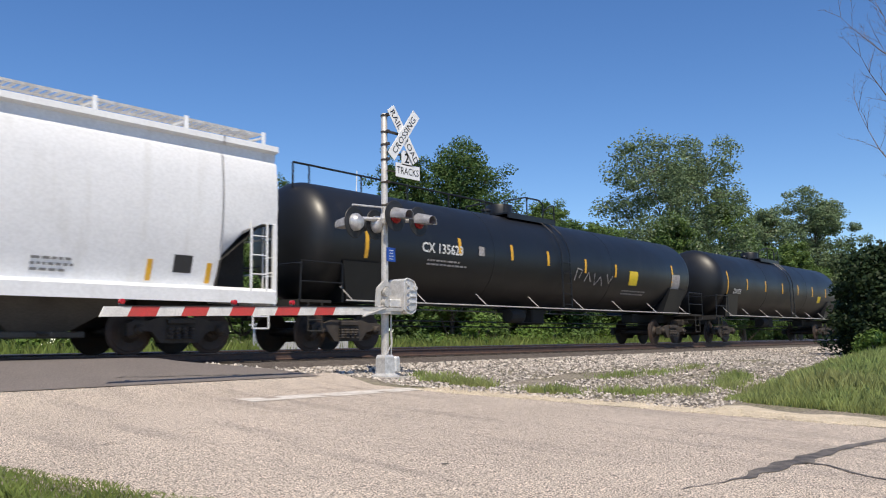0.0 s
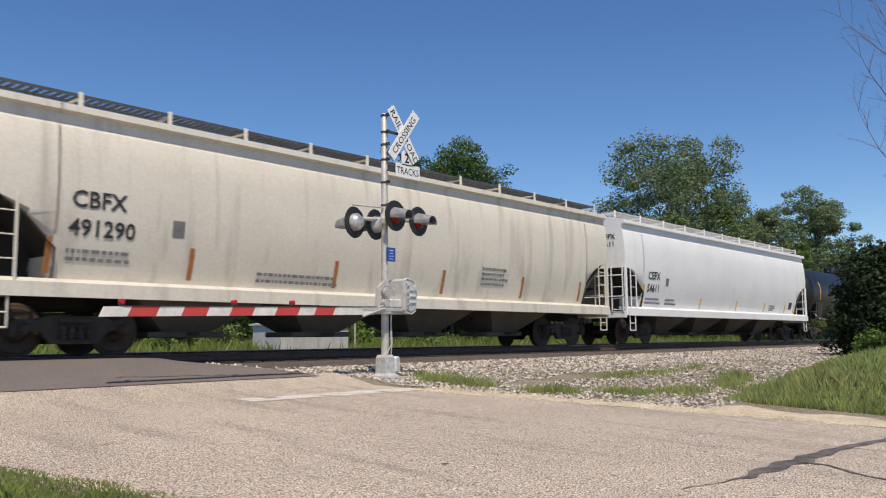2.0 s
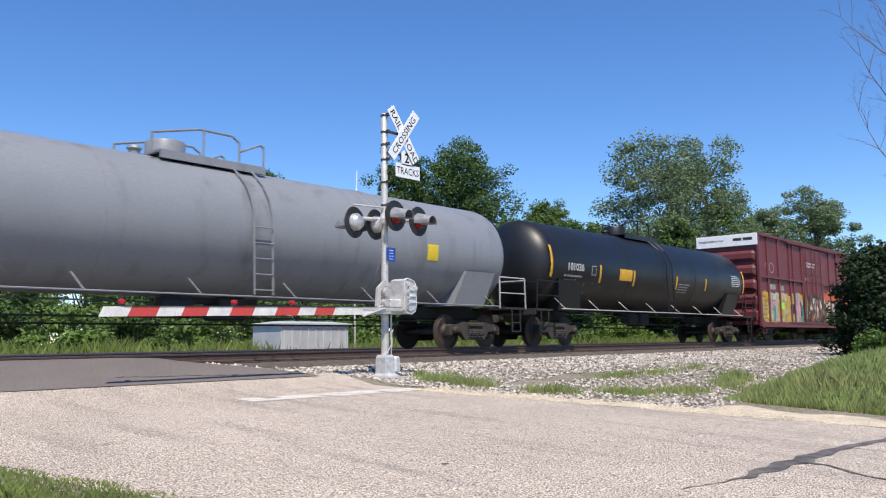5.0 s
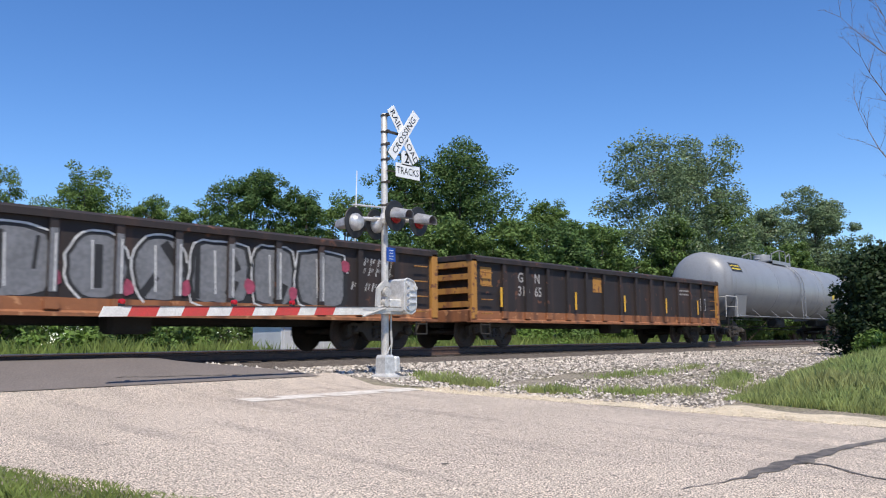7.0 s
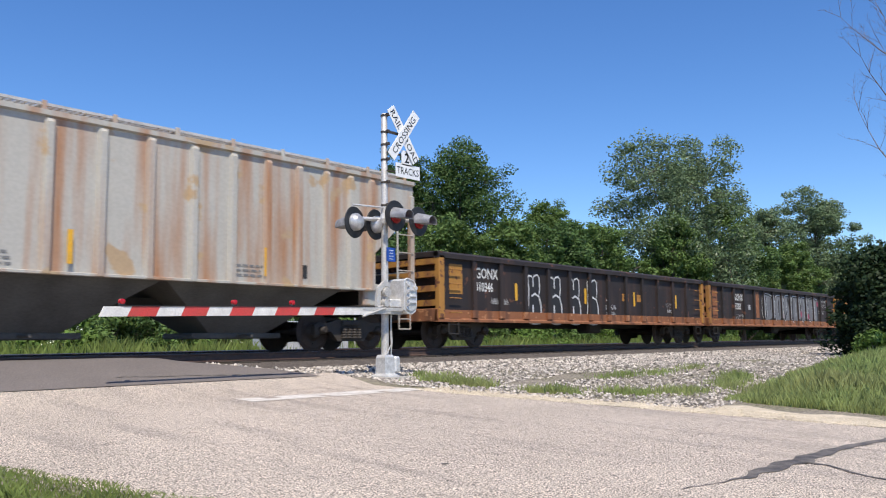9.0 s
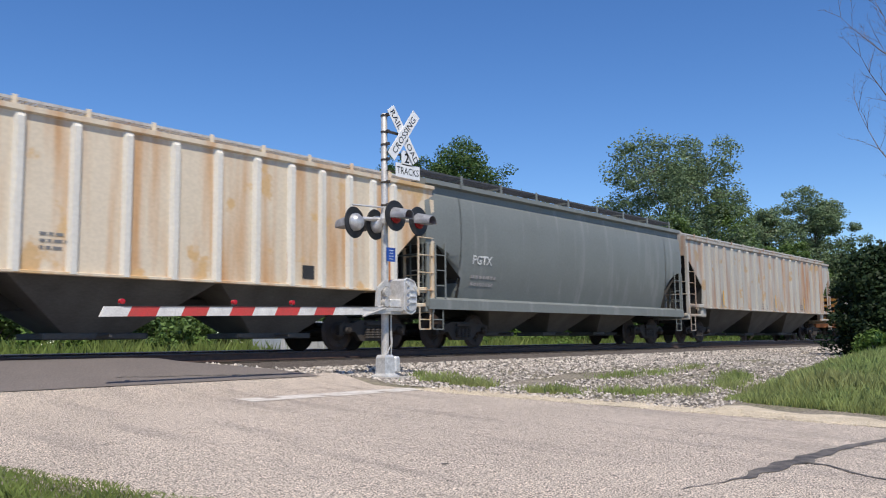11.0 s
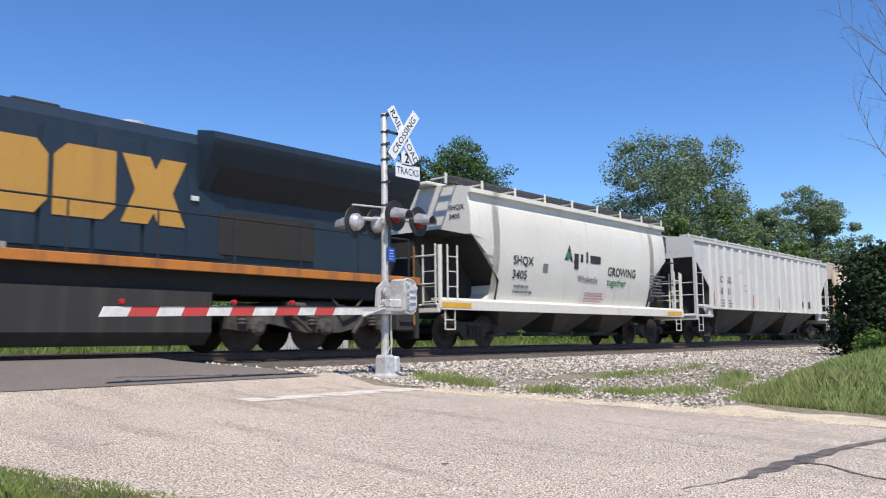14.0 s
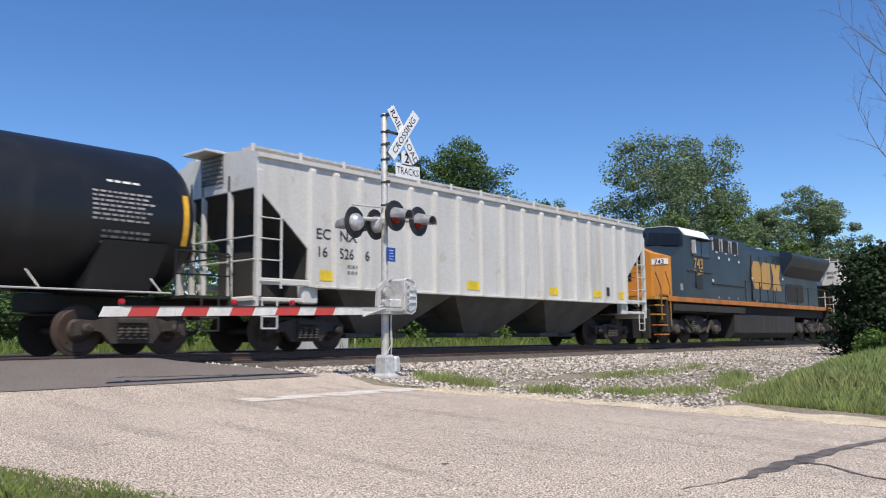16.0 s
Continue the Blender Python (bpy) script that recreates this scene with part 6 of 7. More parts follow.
    part("emblem", Shape().plate([(2.72, 3.85), (3.3, 3.85), (3.42, 3.6), (3.55, 3.85), (4.1, 3.85), (3.8, 3.18), (4.1, 2.52), (3.5, 2.52), (3.4, 2.75), (3.28, 2.52), (2.72, 2.52), (3.0, 3.18)], y - 0.006, y), LOCO_YELLOW, car, "bold yellow emblem form")
    # six-wheel trucks
    for cx in (-6.9, 7.6):
        b = part("truck", Shape().box(0, 0, 0.8, 4.8, 1.5, 0.3, 0.05).box(0, 0, 1.05, 1.2, 2.2, 0.2, 0.05), CAST, car, "six-wheel truck")
        b.matrix_basis = pose(cx, 0, 0)
        for y, sgn in ((-1.12, -1), (1.12, 1)):
            o = [(-2.6, 0.5), (-2.6, 0.82), (-2.2, 0.98), (-1.2, 0.9), (-0.6, 1.08), (0.6, 1.08), (1.2, 0.9), (2.2, 0.98), (2.6, 0.82), (2.6, 0.5), (2.2, 0.44), (1.5, 0.62), (0.5, 0.42), (-0.5, 0.42), (-1.5, 0.62), (-2.2, 0.44)]
            f = part("side_frame", Shape().plate(o, y - 0.08, y + 0.08), DUSTY_TRUCK, b, "dust-caked cast side frame")
            s = Shape()
            for xx in (-1.9, 0, 1.9):
                s.lathe((xx, y, 0.55), (0, sgn, 0), [(0.05, 0.2), (0.2, 0.2), (0.26, 0.12)], 12)
                s.lathe((xx - 0.38, y + sgn * 0.14, 0.6), (0, 0, 1), [(i * 0.04, 0.08 if i % 2 else 0.1) for i in range(9)], 8)
            s.rod((-1.2, y + sgn * 0.2, 0.95), (-0.5, y + sgn * 0.22, 0.45), 0.05).rod((1.3, y + sgn * 0.2, 0.95), (0.8, y + sgn * 0.22, 0.4), 0.05)
            s.lathe((-1.1, y + sgn * 0.1, 0.98), (1, 0, 0), [(0, 0.12), (0.5, 0.12), (0.52, 0.08)], 10)
            s.path([(0.2, y + sgn * 0.15, 1.2), (0.5, y + sgn * 0.22, 0.9), (0.9, y + sgn * 0.2, 1.0), (1.2, y + sgn * 0.15, 1.25)], 0.03)
            tagged(part("journal_gear", s, DUSTY_TRUCK, b), kind="stuff")
        for xx in (-1.9, 0, 1.9):
            wheelset(b, xx, 0.53)
    coupler(car, -10.8, -1)
    coupler(car, 10.6, 1)
    MOVERS.append((car, x))
    return car


def tall_marks(car, xs, z, h, material, y=-1.552, w=0.11):
    for x in xs:
        plate_on(car, "reflective_stripe", x, z, w, h, material, y)


# ---- the train, from its head ----
car, h = tank_car("black tank car with yellow reflective stripes", 34.7, 52.3, TANK_BLACK, [(-7.6, 2.6, 1.0)] + [(-5.4 + i * 2.3, 2.6, 0.5) for i in range(6)])
tank_writing(car, "230078", -7.0, 2.15, 0.3, WHITE_INK)
tank_patch(car, "yellow_placard", 5.0, 2.2, 0.5, 0.34, BRIGHT_YELLOW)

car, h = tank_car("black tank car with faded graffiti and yellow placards", 12.3, 32.6, TANK_BLACK, [(-8.4, 2.7, 1.0), (-4.9, 2.75, 0.45), (-2.5, 2.75, 0.45), (-0.6, 2.7, 0.45), (1.6, 2.6, 0.45), (3.6, 2.55, 0.45), (8.0, 2.6, 0.8)])
tank_writing(car, "CX 135623", -6.45, 2.5, 0.36, WHITE_INK)
zt = TANK_Z + TANK_R
s = Shape().path([(-h + 0.4, -0.3, zt - 0.2), (-h + 0.4, -0.3, zt + 0.42), (-h + 0.9, -0.3, zt + 0.42), (-1.9, -0.3, zt + 0.34)], 0.026)
for i in range(5):
    s.rod((-h + 0.9 + i * 1.75, -0.3, zt - 0.02), (-h + 0.9 + i * 1.75, -0.3, zt + 0.42 - 0.016 * i), 0.022)
part("top_handrail", s, TANK_BLACK, car, "long handrail on the tank top")
tank_lines(car, -6.2, 2.3, 1.6, 2, DULL_WHITE_INK, 4)
tank_patch(car, "yellow_placard", 4.9, 2.35, 0.62, 0.5, BRIGHT_YELLOW)
tank_patch(car, "white_placard", 8.3, 2.35, 0.7, 0.6, DULL_WHITE_INK)
tank_lines(car, 4.3, 1.9, 2.0, 2, DULL_WHITE_INK, 9)
tank_patch(car, "square_mark", -3.95, 2.68, 0.24, 0.26, DULL_WHITE_INK)
for k2, pts in enumerate(([(1.0, 2.1), (1.1, 2.5), (1.4, 2.45), (1.25, 2.2)], [(1.6, 2.1), (1.8, 2.4), (2.0, 2.1)], [(2.2, 2.4), (2.3, 2.0), (2.6, 2.3), (2.8, 2.0)], [(3.0, 2.4), (3.2, 2.1), (3.4, 2.35)])):
    g = part("graffiti_line", stroke(pts, 0.05, 0), DULL_WHITE_INK, car, "thin faded graffiti scrawl")
    for v in g.data.vertices:
        v.co.y = tank_skin(v.co.z, 0.014)

car, h = curved_hopper("clean white covered hopper with black lettering", -8.1, 11.3, WHITE_PAINT, WHITE_PAINT, 4, grating=GALV)
writing("lettering", "CEFX", 0.4, INK, car, on_side(-h + 1.72, -1.556, 2.38), 1.0)
writing("lettering", "54611", 0.4, INK, car, on_side(-h + 1.7, -1.556, 1.92), 1.0)
writing("lettering", "CEFX", 0.26, INK, car, on_end(-h - 0.012, -0.55, 3.75))
writing("lettering", "54611", 0.26, INK, car, on_end(-h - 0.012, -0.5, 3.48))
tiny_lines(car, -h + 1.7, 1.66, 1.2, 2, FADED_INK, -1.53, 0.15, 5)
tiny_lines(car, -h + 3.3, 1.66, 0.9, 2, FADED_INK, -1.53, 0.15, 6)
plate_on(car, "square_mark", -h + 3.3, 2.32, 0.22, 0.3, FADED_INK, -1.552)
tall_marks(car, [-h + 1.45], 1.78, 0.8, AMBER_TAPE, -1.535, 0.13)
tall_marks(car, [-3.2, 0.6, 4.0, 6.8, 8.1], 1.6, 0.4, AMBER_TAPE, -1.52)
plate_on(car, "black_label", 7.5, 1.75, 0.4, 0.34, INK, -1.53)
tiny_lines(car, 4.6, 1.7, 0.8, 3, FADED_INK, -1.53, 0.1, 8)
lay_on_bow(car)

car, h = curved_hopper("beige covered hopper with dark running boards", -29.5, -9.3, BEIGE_PAINT, BEIGE_PAINT, 4)
writing("lettering", "CBFX", 0.42, INK, car, on_side(-h + 1.62, -1.556, 2.62))
writing("lettering", "491290", 0.42, INK, car, on_side(-h + 1.6, -1.556, 2.12))
writing("lettering", "CBFX", 0.24, INK, car, on_end(-h - 0.012, 0.4, 3.75))
plate_on(car, "square_mark", -h + 3.75, 2.4, 0.26, 0.32, FADED_INK, -1.552)
tiny_lines(car, -h + 1.6, 1.85, 1.2, 2, FADED_INK, -1.53, 0.14, 15)
tiny_lines(car, 3.2, 2.2, 1.3, 4, FADED_INK, -1.55, 0.14, 16)
tiny_lines(car, -4.4, 1.65, 2.6, 2, FADED_INK, -1.53, 0.14, 17)
tall_marks(car, [-h + 1.3, -6.0, -2.2, 1.6, 5.2, 8.4], 1.75, 0.62, ORANGE_TAPE, -1.53)
lay_on_bow(car)

boxcar("oxide red boxcar with graffiti along its lower panels", -47.15, -31.2)

car, h = tank_car("glossy black tank car with white lettering", -65.2, -48.5, TANK_BLACK, [(-4.76, 2.4, 0.6), (-2.39, 2.36, 0.55), (1.07, 2.35, 0.5), (3.79, 2.38, 0.5), (7.85, 2.66, 1.0), (-7.75, 2.66, 1.0)])
tank_writing(car, "101036", -6.85, 2.42, 0.34, WHITE_INK)
tank_writing(car, "36050 KG", -6.95, 2.02, 0.17, DULL_WHITE_INK)
tank_lines(car, -7.0, 2.24, 1.1, 1, DULL_WHITE_INK, 21, 0.14)
tank_patch(car, "square_mark", -5.2, 2.48, 0.3, 0.32, DULL_WHITE_INK)
m = tank_patch(car, "square_mark_inner", -5.2, 2.48, 0.24, 0.26, TANK_BLACK)
for v in m.data.vertices:
    v.co.y -= 0.004
tank_patch(car, "yellow_placard", -3.0, 2.44, 0.9, 0.4, AMBER_TAPE)
tank_lines(car, 6.45, 2.88, 1.0, 6, WHITE_INK, 28, 0.085)
tank_lines(car, 1.25, 2.3, 0.9, 4, DULL_WHITE_INK, 22)
tank_patch(car, "placard_holder", 6.6, 1.85, 0.42, 0.4, FADED_INK)
for pts in ([(-6.6, 1.7), (-6.3, 2.1), (-6.0, 1.75), (-5.7, 2.05), (-5.5, 1.7)], [(-5.2, 2.1), (-5.0, 1.6), (-4.6, 2.0), (-4.4, 1.5)]):
    g = part("graffiti_line", stroke(pts, 0.03, 0), FADED_INK, car, "thin faded graffiti scrawl")
    for v in g.data.vertices:
        v.co.y = tank_skin(v.co.z, 0.014)

car, h = tank_car("blue-grey tank car with small yellow placards", -85.5, -66.5, TANK_GREY, [], False)
tank_patch(car, "dark_name_panel", -8.0, 3.35, 1.2, 0.4, INK)
tank_lines(car, -8.5, 3.42, 1.0, 2, BRIGHT_YELLOW, 31, 0.14)
tank_patch(car, "yellow_placard", 5.8, 2.5, 0.42, 0.42, BRIGHT_YELLOW)
for x in (3.9, 4.1):
    part("tank_band", Shape().lathe((x, 0, TANK_Z), (1, 0, 0), [(0, TANK_R), (0.01, TANK_R + 0.02), (0.07, TANK_R + 0.02), (0.08, TANK_R)], 48), TANK_GREY, car)

car, h = gondola("rusty dark brown gondola with yellow corners", -103.35, -86.7, 13, True)
for text, x, z in (("G", -6.05, 1.9), ("N", -5.2, 1.9), ("310", -6.05, 1.5), ("65", -5.2, 1.5)):
    writing("lettering", text, 0.4, DULL_WHITE_INK, car, on_side(x, -1.463, z))
for x in (-h + 1.35, -3.0, 0.2, 3.4, 6.2):
    plate_on(car, "reflective_stripe", x, 1.42, 0.1, 0.56, AMBER_TAPE, -1.547)
for x, w in ((-h + 0.75, 0.5), (-1.5, 0.55)):
    plate_on(car, "yellow_paint_patch", x, 2.0, w, 0.5, GON_YELLOW, -1.458)
plate_on(car, "square_mark", 6.9, 1.55, 0.5, 0.5, DULL_WHITE_INK, -1.457)
plate_on(car, "square_mark_inner", 6.9, 1.55, 0.4, 0.4, GON_BROWN, -1.463)
tiny_lines(car, 4.6, 2.05, 1.2, 2, DULL_WHITE_INK, -1.457, 0.14, 41)

car, h = gondola("dark gondola covered in large silver graffiti", -122.3, -104.75, 13)
writing("lettering", "GONX", 0.42, WHITE_INK, car, on_side(-h + 2.87, -1.463, 1.83), 0.8)
writing("lettering", "3201", 0.38, WHITE_INK, car, on_side(-h + 2.95, -1.463, 1.45), 0.95)
writing("lettering", "18", 0.34, WHITE_INK, car, on_side(-h + 4.4, -1.463, 1.45))
rng = random.Random(77)
# fat silver forms: spans, squareness and dark slots of (place, foot, head, slant, width)
FORMS = [
    (-2.6, -1.1, 3.4, ((0.32, 0.1, 0.95, 0.0, 0.2), (0.75, 0.4, 0.9, 0.04, 0.07))),
    (-1.0, 0.26, 2.0, ((0.5, 0.16, 0.84, 0.0, 0.16),)),
    (0.26, 1.45, 2.7, ((0.28, 0.0, 0.4, 0.3, 0.16), (0.7, 0.55, 0.95, -0.3, 0.2), (0.85, 0.1, 0.5, 0.1, 0.08))),
    (1.45, 2.95, 6.0, ((0.68, 0.12, 0.4, 0.1, 0.22), (0.72, 0.56, 0.8, -0.1, 0.2), (0.14, 0.05, 0.95, 0.0, 0.12))),
    (2.95, 4.1, 5.0, ((0.66, 0.0, 0.38, 0.16, 0.26), (0.56, 0.6, 0.85, 0.0, 0.12))),
    (4.1, 5.64, 6.0, ((0.5, 0.0, 0.42, 0.0, 0.14), (0.52, 0.62, 1.0, 0.0, 0.14))),
]
for a, c, square, slots in FORMS:
    cx, cz, wide, tall = (a + c) / 2, 1.6, c - a, 1.34
    out = blob(cx, cz, wide * 1.02, tall, rng, 24, square, 0.04)
    part("graffiti", flat(out, -1.458), SPRAY["black"], car)
    part("graffiti", flat([(cx + (px - cx) * 0.82, cz + (pz - cz) * 0.86) for px, pz in out], -1.463), SPRAY["silver"], car)
    for at, foot, head, slant, thick in slots:
        x = a + wide * at
        part("graffiti", stroke([(x - slant * wide / 2, cz + tall * (foot - 0.5) * 0.86), (x, cz + tall * ((foot + head) / 2 - 0.5) * 0.86), (x + slant * wide / 2, cz + tall * (head - 0.5) * 0.86)], thick, -1.468), SPRAY["black"], car)
    part("graffiti", stroke([(cx + (px - cx) * 0.97, cz + (pz - cz) * 0.98) for px, pz in out[1:17]], 0.04, -1.471), SPRAY["white"], car)
    part("graffiti", stroke([(a + wide * 0.42, cz - 0.42), (a + wide * 0.4, cz + 0.46)], 0.03, -1.474), SPRAY["white"], car)
    part("graffiti", flat(blob(c - 0.05, rng.uniform(1.2, 2.1), 0.24, 0.3, rng, 10, 2.2, 0.2), -1.476), SPRAY["pink"], car)
for i in range(13):
    x = -h + 1.54 + (2 * h - 3.08) * i / 12
    if -2.6 < x < 5.6:
        part("graffiti", Shape().box(x, -1.543, 1.66, 0.14, 0.006, 1.1), SPRAY["silver"], car)
        part("graffiti", Shape().box(x + 0.03, -1.547, 1.62, 0.03, 0.006, 1.0), SPRAY["white"], car)
for k2, (x0, x1, z) in enumerate(((6.0, 7.3, 2.1), (6.1, 7.2, 1.86), (5.8, 6.9, 1.5), (-5.7, -4.9, 1.12))):
    x = x0
    while x < x1:
        part("graffiti", stroke([(x, z - 0.1), (x + 0.05, z + 0.1), (x + 0.1, z - rng.uniform(-0.05, 0.1)), (x + 0.14, z + 0.08)], 0.025, -1.46), SPRAY["white"], car)
        x += rng.uniform(0.19, 0.26)
plate_on(car, "yellow_paint_patch", h - 1.2, 1.2, 0.4, 0.2, GON_YELLOW, -1.457)
plate_on(car, "rust_patch", -h + 5.6, 1.7, 0.5, 1.2, GON_RUST, -1.457)
plate_on(car, "rust_patch", -h + 0.8, 1.7, 0.5, 1.3, GON_RUST, -1.457)

car, h = gondola("dark gondola with white numbers and scrawled graffiti", -139.3, -122.8, 12, True)
writing("lettering", "GONX", 0.42, WHITE_INK, car, on_side(-6.61, -1.463, 1.92), 0.8)
writing("lettering", "310346", 0.36, WHITE_INK, car, on_side(-6.61, -1.463, 1.56), 0.74)
def tall_tag(x, closed):
    """A tall white outline of humps over a dark ground."""
    part("graffiti", flat(blob(x + 0.32, 1.42, 0.72, 1.46, random.Random(int(x * 100)), 16, 4.0, 0.05), -1.459), SPRAY["black"], car)
    def line(pts, wide=0.05):
        part("graffiti", stroke(pts, wide, -1.466), SPRAY["white"], car)
    line([(x, 2.04), (x + 0.05, 2.12), (x + 0.2, 2.1), (x + 0.27, 2.02), (x + 0.34, 2.12), (x + 0.5, 2.16), (x + 0.6, 2.08), (x + 0.62, 1.75), (x + 0.57, 1.56)])
    line([(x + 0.27, 2.04), (x + 0.28, 1.78)])
    line([(x + 0.18, 1.5), (x + 0.35, 1.58), (x + 0.57, 1.5), (x + 0.67, 1.25), (x + 0.67, 0.85), (x + 0.58, 0.7), (x + 0.3, 0.68), (x + 0.05, 0.72)], 0.06)
    line([(x + 0.25, 1.25), (x + 0.24, 0.8)], 0.07)
    if closed:
        line([(x, 2.04), (x + 0.05, 1.7), (x + 0.02, 1.3), (x - 0.04, 0.95), (x + 0.05, 0.72)])


for i, x in enumerate((-4.1, -2.95, -1.83, -0.72)):
    tall_tag(x, i != 2)
part("graffiti", stroke([(0.6, 1.52), (0.5, 1.5), (0.62, 1.58), (0.66, 1.78), (0.76, 1.8), (0.8, 1.68), (0.72, 1.55), (0.55, 1.5)], 0.045, -1.463), SPRAY["white"], car)
trng = random.Random(12)
for x0, x1, z in ((0.46, 1.15, 1.28), (0.5, 1.1, 1.06), (5.0, 5.5, 1.45), (5.1, 5.6, 1.25), (-5.9, -5.1, 1.3)):
    x = x0
    while x < x1:
        part("graffiti", stroke([(x, z - 0.08), (x + 0.02, z + 0.08), (x + 0.08, z + trng.uniform(-0.06, 0.06)), (x + 0.06, z - 0.08)], 0.022, -1.462), SPRAY["white"] if z < 1.4 else DULL_WHITE_INK, car)
        x += 0.12
plate_on(car, "yellow_paint_patch", -h + 0.8, 1.85, 0.55, 0.8, GON_YELLOW, -1.457)
for x in (-h + 3.55, -0.84, 2.48, 5.83):
    plate_on(car, "reflective_stripe", x, 1.6, 0.12, 0.5, AMBER_TAPE, -1.463)
for x in (1.85, 2.92):
    plate_on(car, "yellow_paint_patch", x, 1.64, 0.46, 0.26, GON_YELLOW, -1.457)
part("end_board", Shape().box(-h - 0.03, 0.9, 1.9, 0.02, 0.8, 0.6), GON_BROWN, car)
writing("lettering", "310346", 0.16, WHITE_INK, car, on_end(-h - 0.045, 1.25, 2.05))

car, h = ribbed_hopper("heavily rusted grey ribbed covered hopper", -158.7, -140.2, RUSTED_GREY, 19)
tall_marks(car, [-5.9, 0.4, 4.6], 1.9, 0.6, AMBER_TAPE, -1.558, 0.1)
plate_on(car, "dark_label", 5.6, 1.75, 0.34, 0.3, INK, -1.483)
tiny_lines(car, 3.9, 1.8, 0.7, 3, FADED_INK, -1.483, 0.1, 51)
tiny_lines(car, -1.2, 1.75, 0.7, 3, FADED_INK, -1.483, 0.1, 52)

car, h = curved_hopper("slate grey covered hopper with pale lettering", -174.3, -159.3, SLATE_PAINT, SLATE_PAINT, 3)
writing("lettering", "PGTX", 0.34, WHITE_INK, car, on_side(-h + 1.9, -1.556, 2.3))
tiny_lines(car, -h + 1.9, 1.95, 1.2, 2, DULL_WHITE_INK, -1.553, 0.2, 55)
lay_on_bow(car)

car, h = ribbed_hopper("cream ribbed covered hopper streaked with orange rust", -191.1, -174.0, RUSTED_CREAM, 17, CREAM_PAINT)
writing("lettering", "IT", 0.4, FADED_INK, car, on_side(-6.15, -1.486, 2.4))
writing("lettering", "FX", 0.4, FADED_INK, car, on_side(-5.4, -1.486, 2.4))
writing("lettering", "165", 0.4, FADED_INK, car, on_side(-4.6, -1.486, 2.38), 0.85)
writing("lettering", "622", 0.4, FADED_INK, car, on_side(-3.7, -1.486, 2.38), 0.85)
tall_marks(car, [-h + 1.85, -h + 5.4, 0.0, 3.8, h - 1.6], 1.85, 0.62, ORANGE_TAPE, -1.486)
tiny_lines(car, -h + 7.0, 2.1, 0.5, 3, FADED_INK, -1.483, 0.12, 61)
plate_on(car, "dark_label", h - 4.2, 1.75, 0.34, 0.3, INK, -1.483)

car, h = ribbed_hopper("dusty pale grey ribbed covered hopper with black lettering", -209.75, -192.35, DUSTY_PAINT, 17)
writing("lettering", "EC", 0.4, INK, car, on_side(-6.36, -1.486, 2.56), 0.9)
writing("lettering", "NX", 0.4, INK, car, on_side(-5.57, -1.486, 2.56), 0.95)
writing("lettering", "165", 0.4, INK, car, on_side(-6.37, -1.486, 2.06), 0.76)
writing("lettering", "431", 0.4, INK, car, on_side(-5.58, -1.486, 2.06), 0.8)
plate_on(car, "square_mark", -h + 5.4, 2.4, 0.3, 0.3, FADED_INK, -1.482)
plate_on(car, "square_mark_inner", -h + 5.4, 2.4, 0.24, 0.24, DUSTY_PAINT, -1.486)
tall_marks(car, [-h + 1.8, -h + 6.2, -h + 9.6, h - 2.2], 1.85, 0.6, ORANGE_TAPE, -1.486)
tiny_lines(car, -6.33, 1.8, 0.5, 3, FADED_INK, -1.483, 0.12, 62)
tiny_lines(car, -5.53, 1.8, 0.5, 3, FADED_INK, -1.483, 0.12, 63)
for x in (h - 4.4, h - 3.3):
    plate_on(car, "dark_label", x, 1.85, 0.34, 0.34, INK, -1.483)
writing("lettering", "165431", 0.16, FADED_INK, car, on_end(-h - 0.1, 0.3, 3.85))

car, h = curved_hopper("cream covered hopper with company lettering", -225.6, -211.1, CREAM_PAINT, CREAM_PAINT, 3, 1.6, (1.4, 3.12, 2.65, 1.94), 1.35)
writing("lettering", "SHQX", 0.36, INK, car, on_side(-3.95, -1.556, 2.42), 1.05)
writing("lettering", "3405", 0.36, INK, car, on_side(-3.95, -1.556, 2.0), 1.05)
tiny_lines(car, -3.8, 1.78, 1.0, 2, FADED_INK, -1.53, 0.16, 71)
plate_on(car, "square_mark", -2.25, 2.38, 0.26, 0.28, FADED_INK, -1.552)
# company mark: a row of plain dark forms and a green leaf
part("company_mark", Shape().plate([(-1.2, 2.72), (-0.9, 3.2), (-0.72, 2.68), (-0.86, 2.7), (-0.92, 2.98), (-1.06, 2.71)], -1.558, -1.552), INK, car, "dark company mark")
for i, (w, z0, z1) in enumerate(((0.26, 2.45, 2.95), (0.14, 2.7, 2.95), (0.1, 2.7, 3.05), (0.26, 2.7, 2.95), (0.4, 2.7, 2.95))):
    plate_on(car, "company_mark", -0.5 + i * 0.33, (z0 + z1) / 2, w, z1 - z0, INK, -1.552)
part("green_leaf_mark", flat(blob(-1.0, 2.86, 0.26, 0.26, random.Random(2), 8, 1.6, 0.1), -1.56), DARK_GREEN, car)
writing("lettering", "Wholesale", 0.29, FADED_INK, car, on_side(-0.38, -1.556, 2.06))
writing("lettering", "GROWING", 0.42, INK, car, on_side(1.5, -1.556, 2.35), 0.95)
writing("lettering", "together", 0.34, DARK_GREEN, car, on_side(1.5, -1.556, 2.02), 1.1)
tiny_lines(car, 0.2, 1.72, 1.2, 4, SPRAY["rose"], -1.53, 0.09, 72)
tiny_lines(car, 4.6, 2.5, 1.2, 7, FADED_INK, -1.552, 0.12, 73)
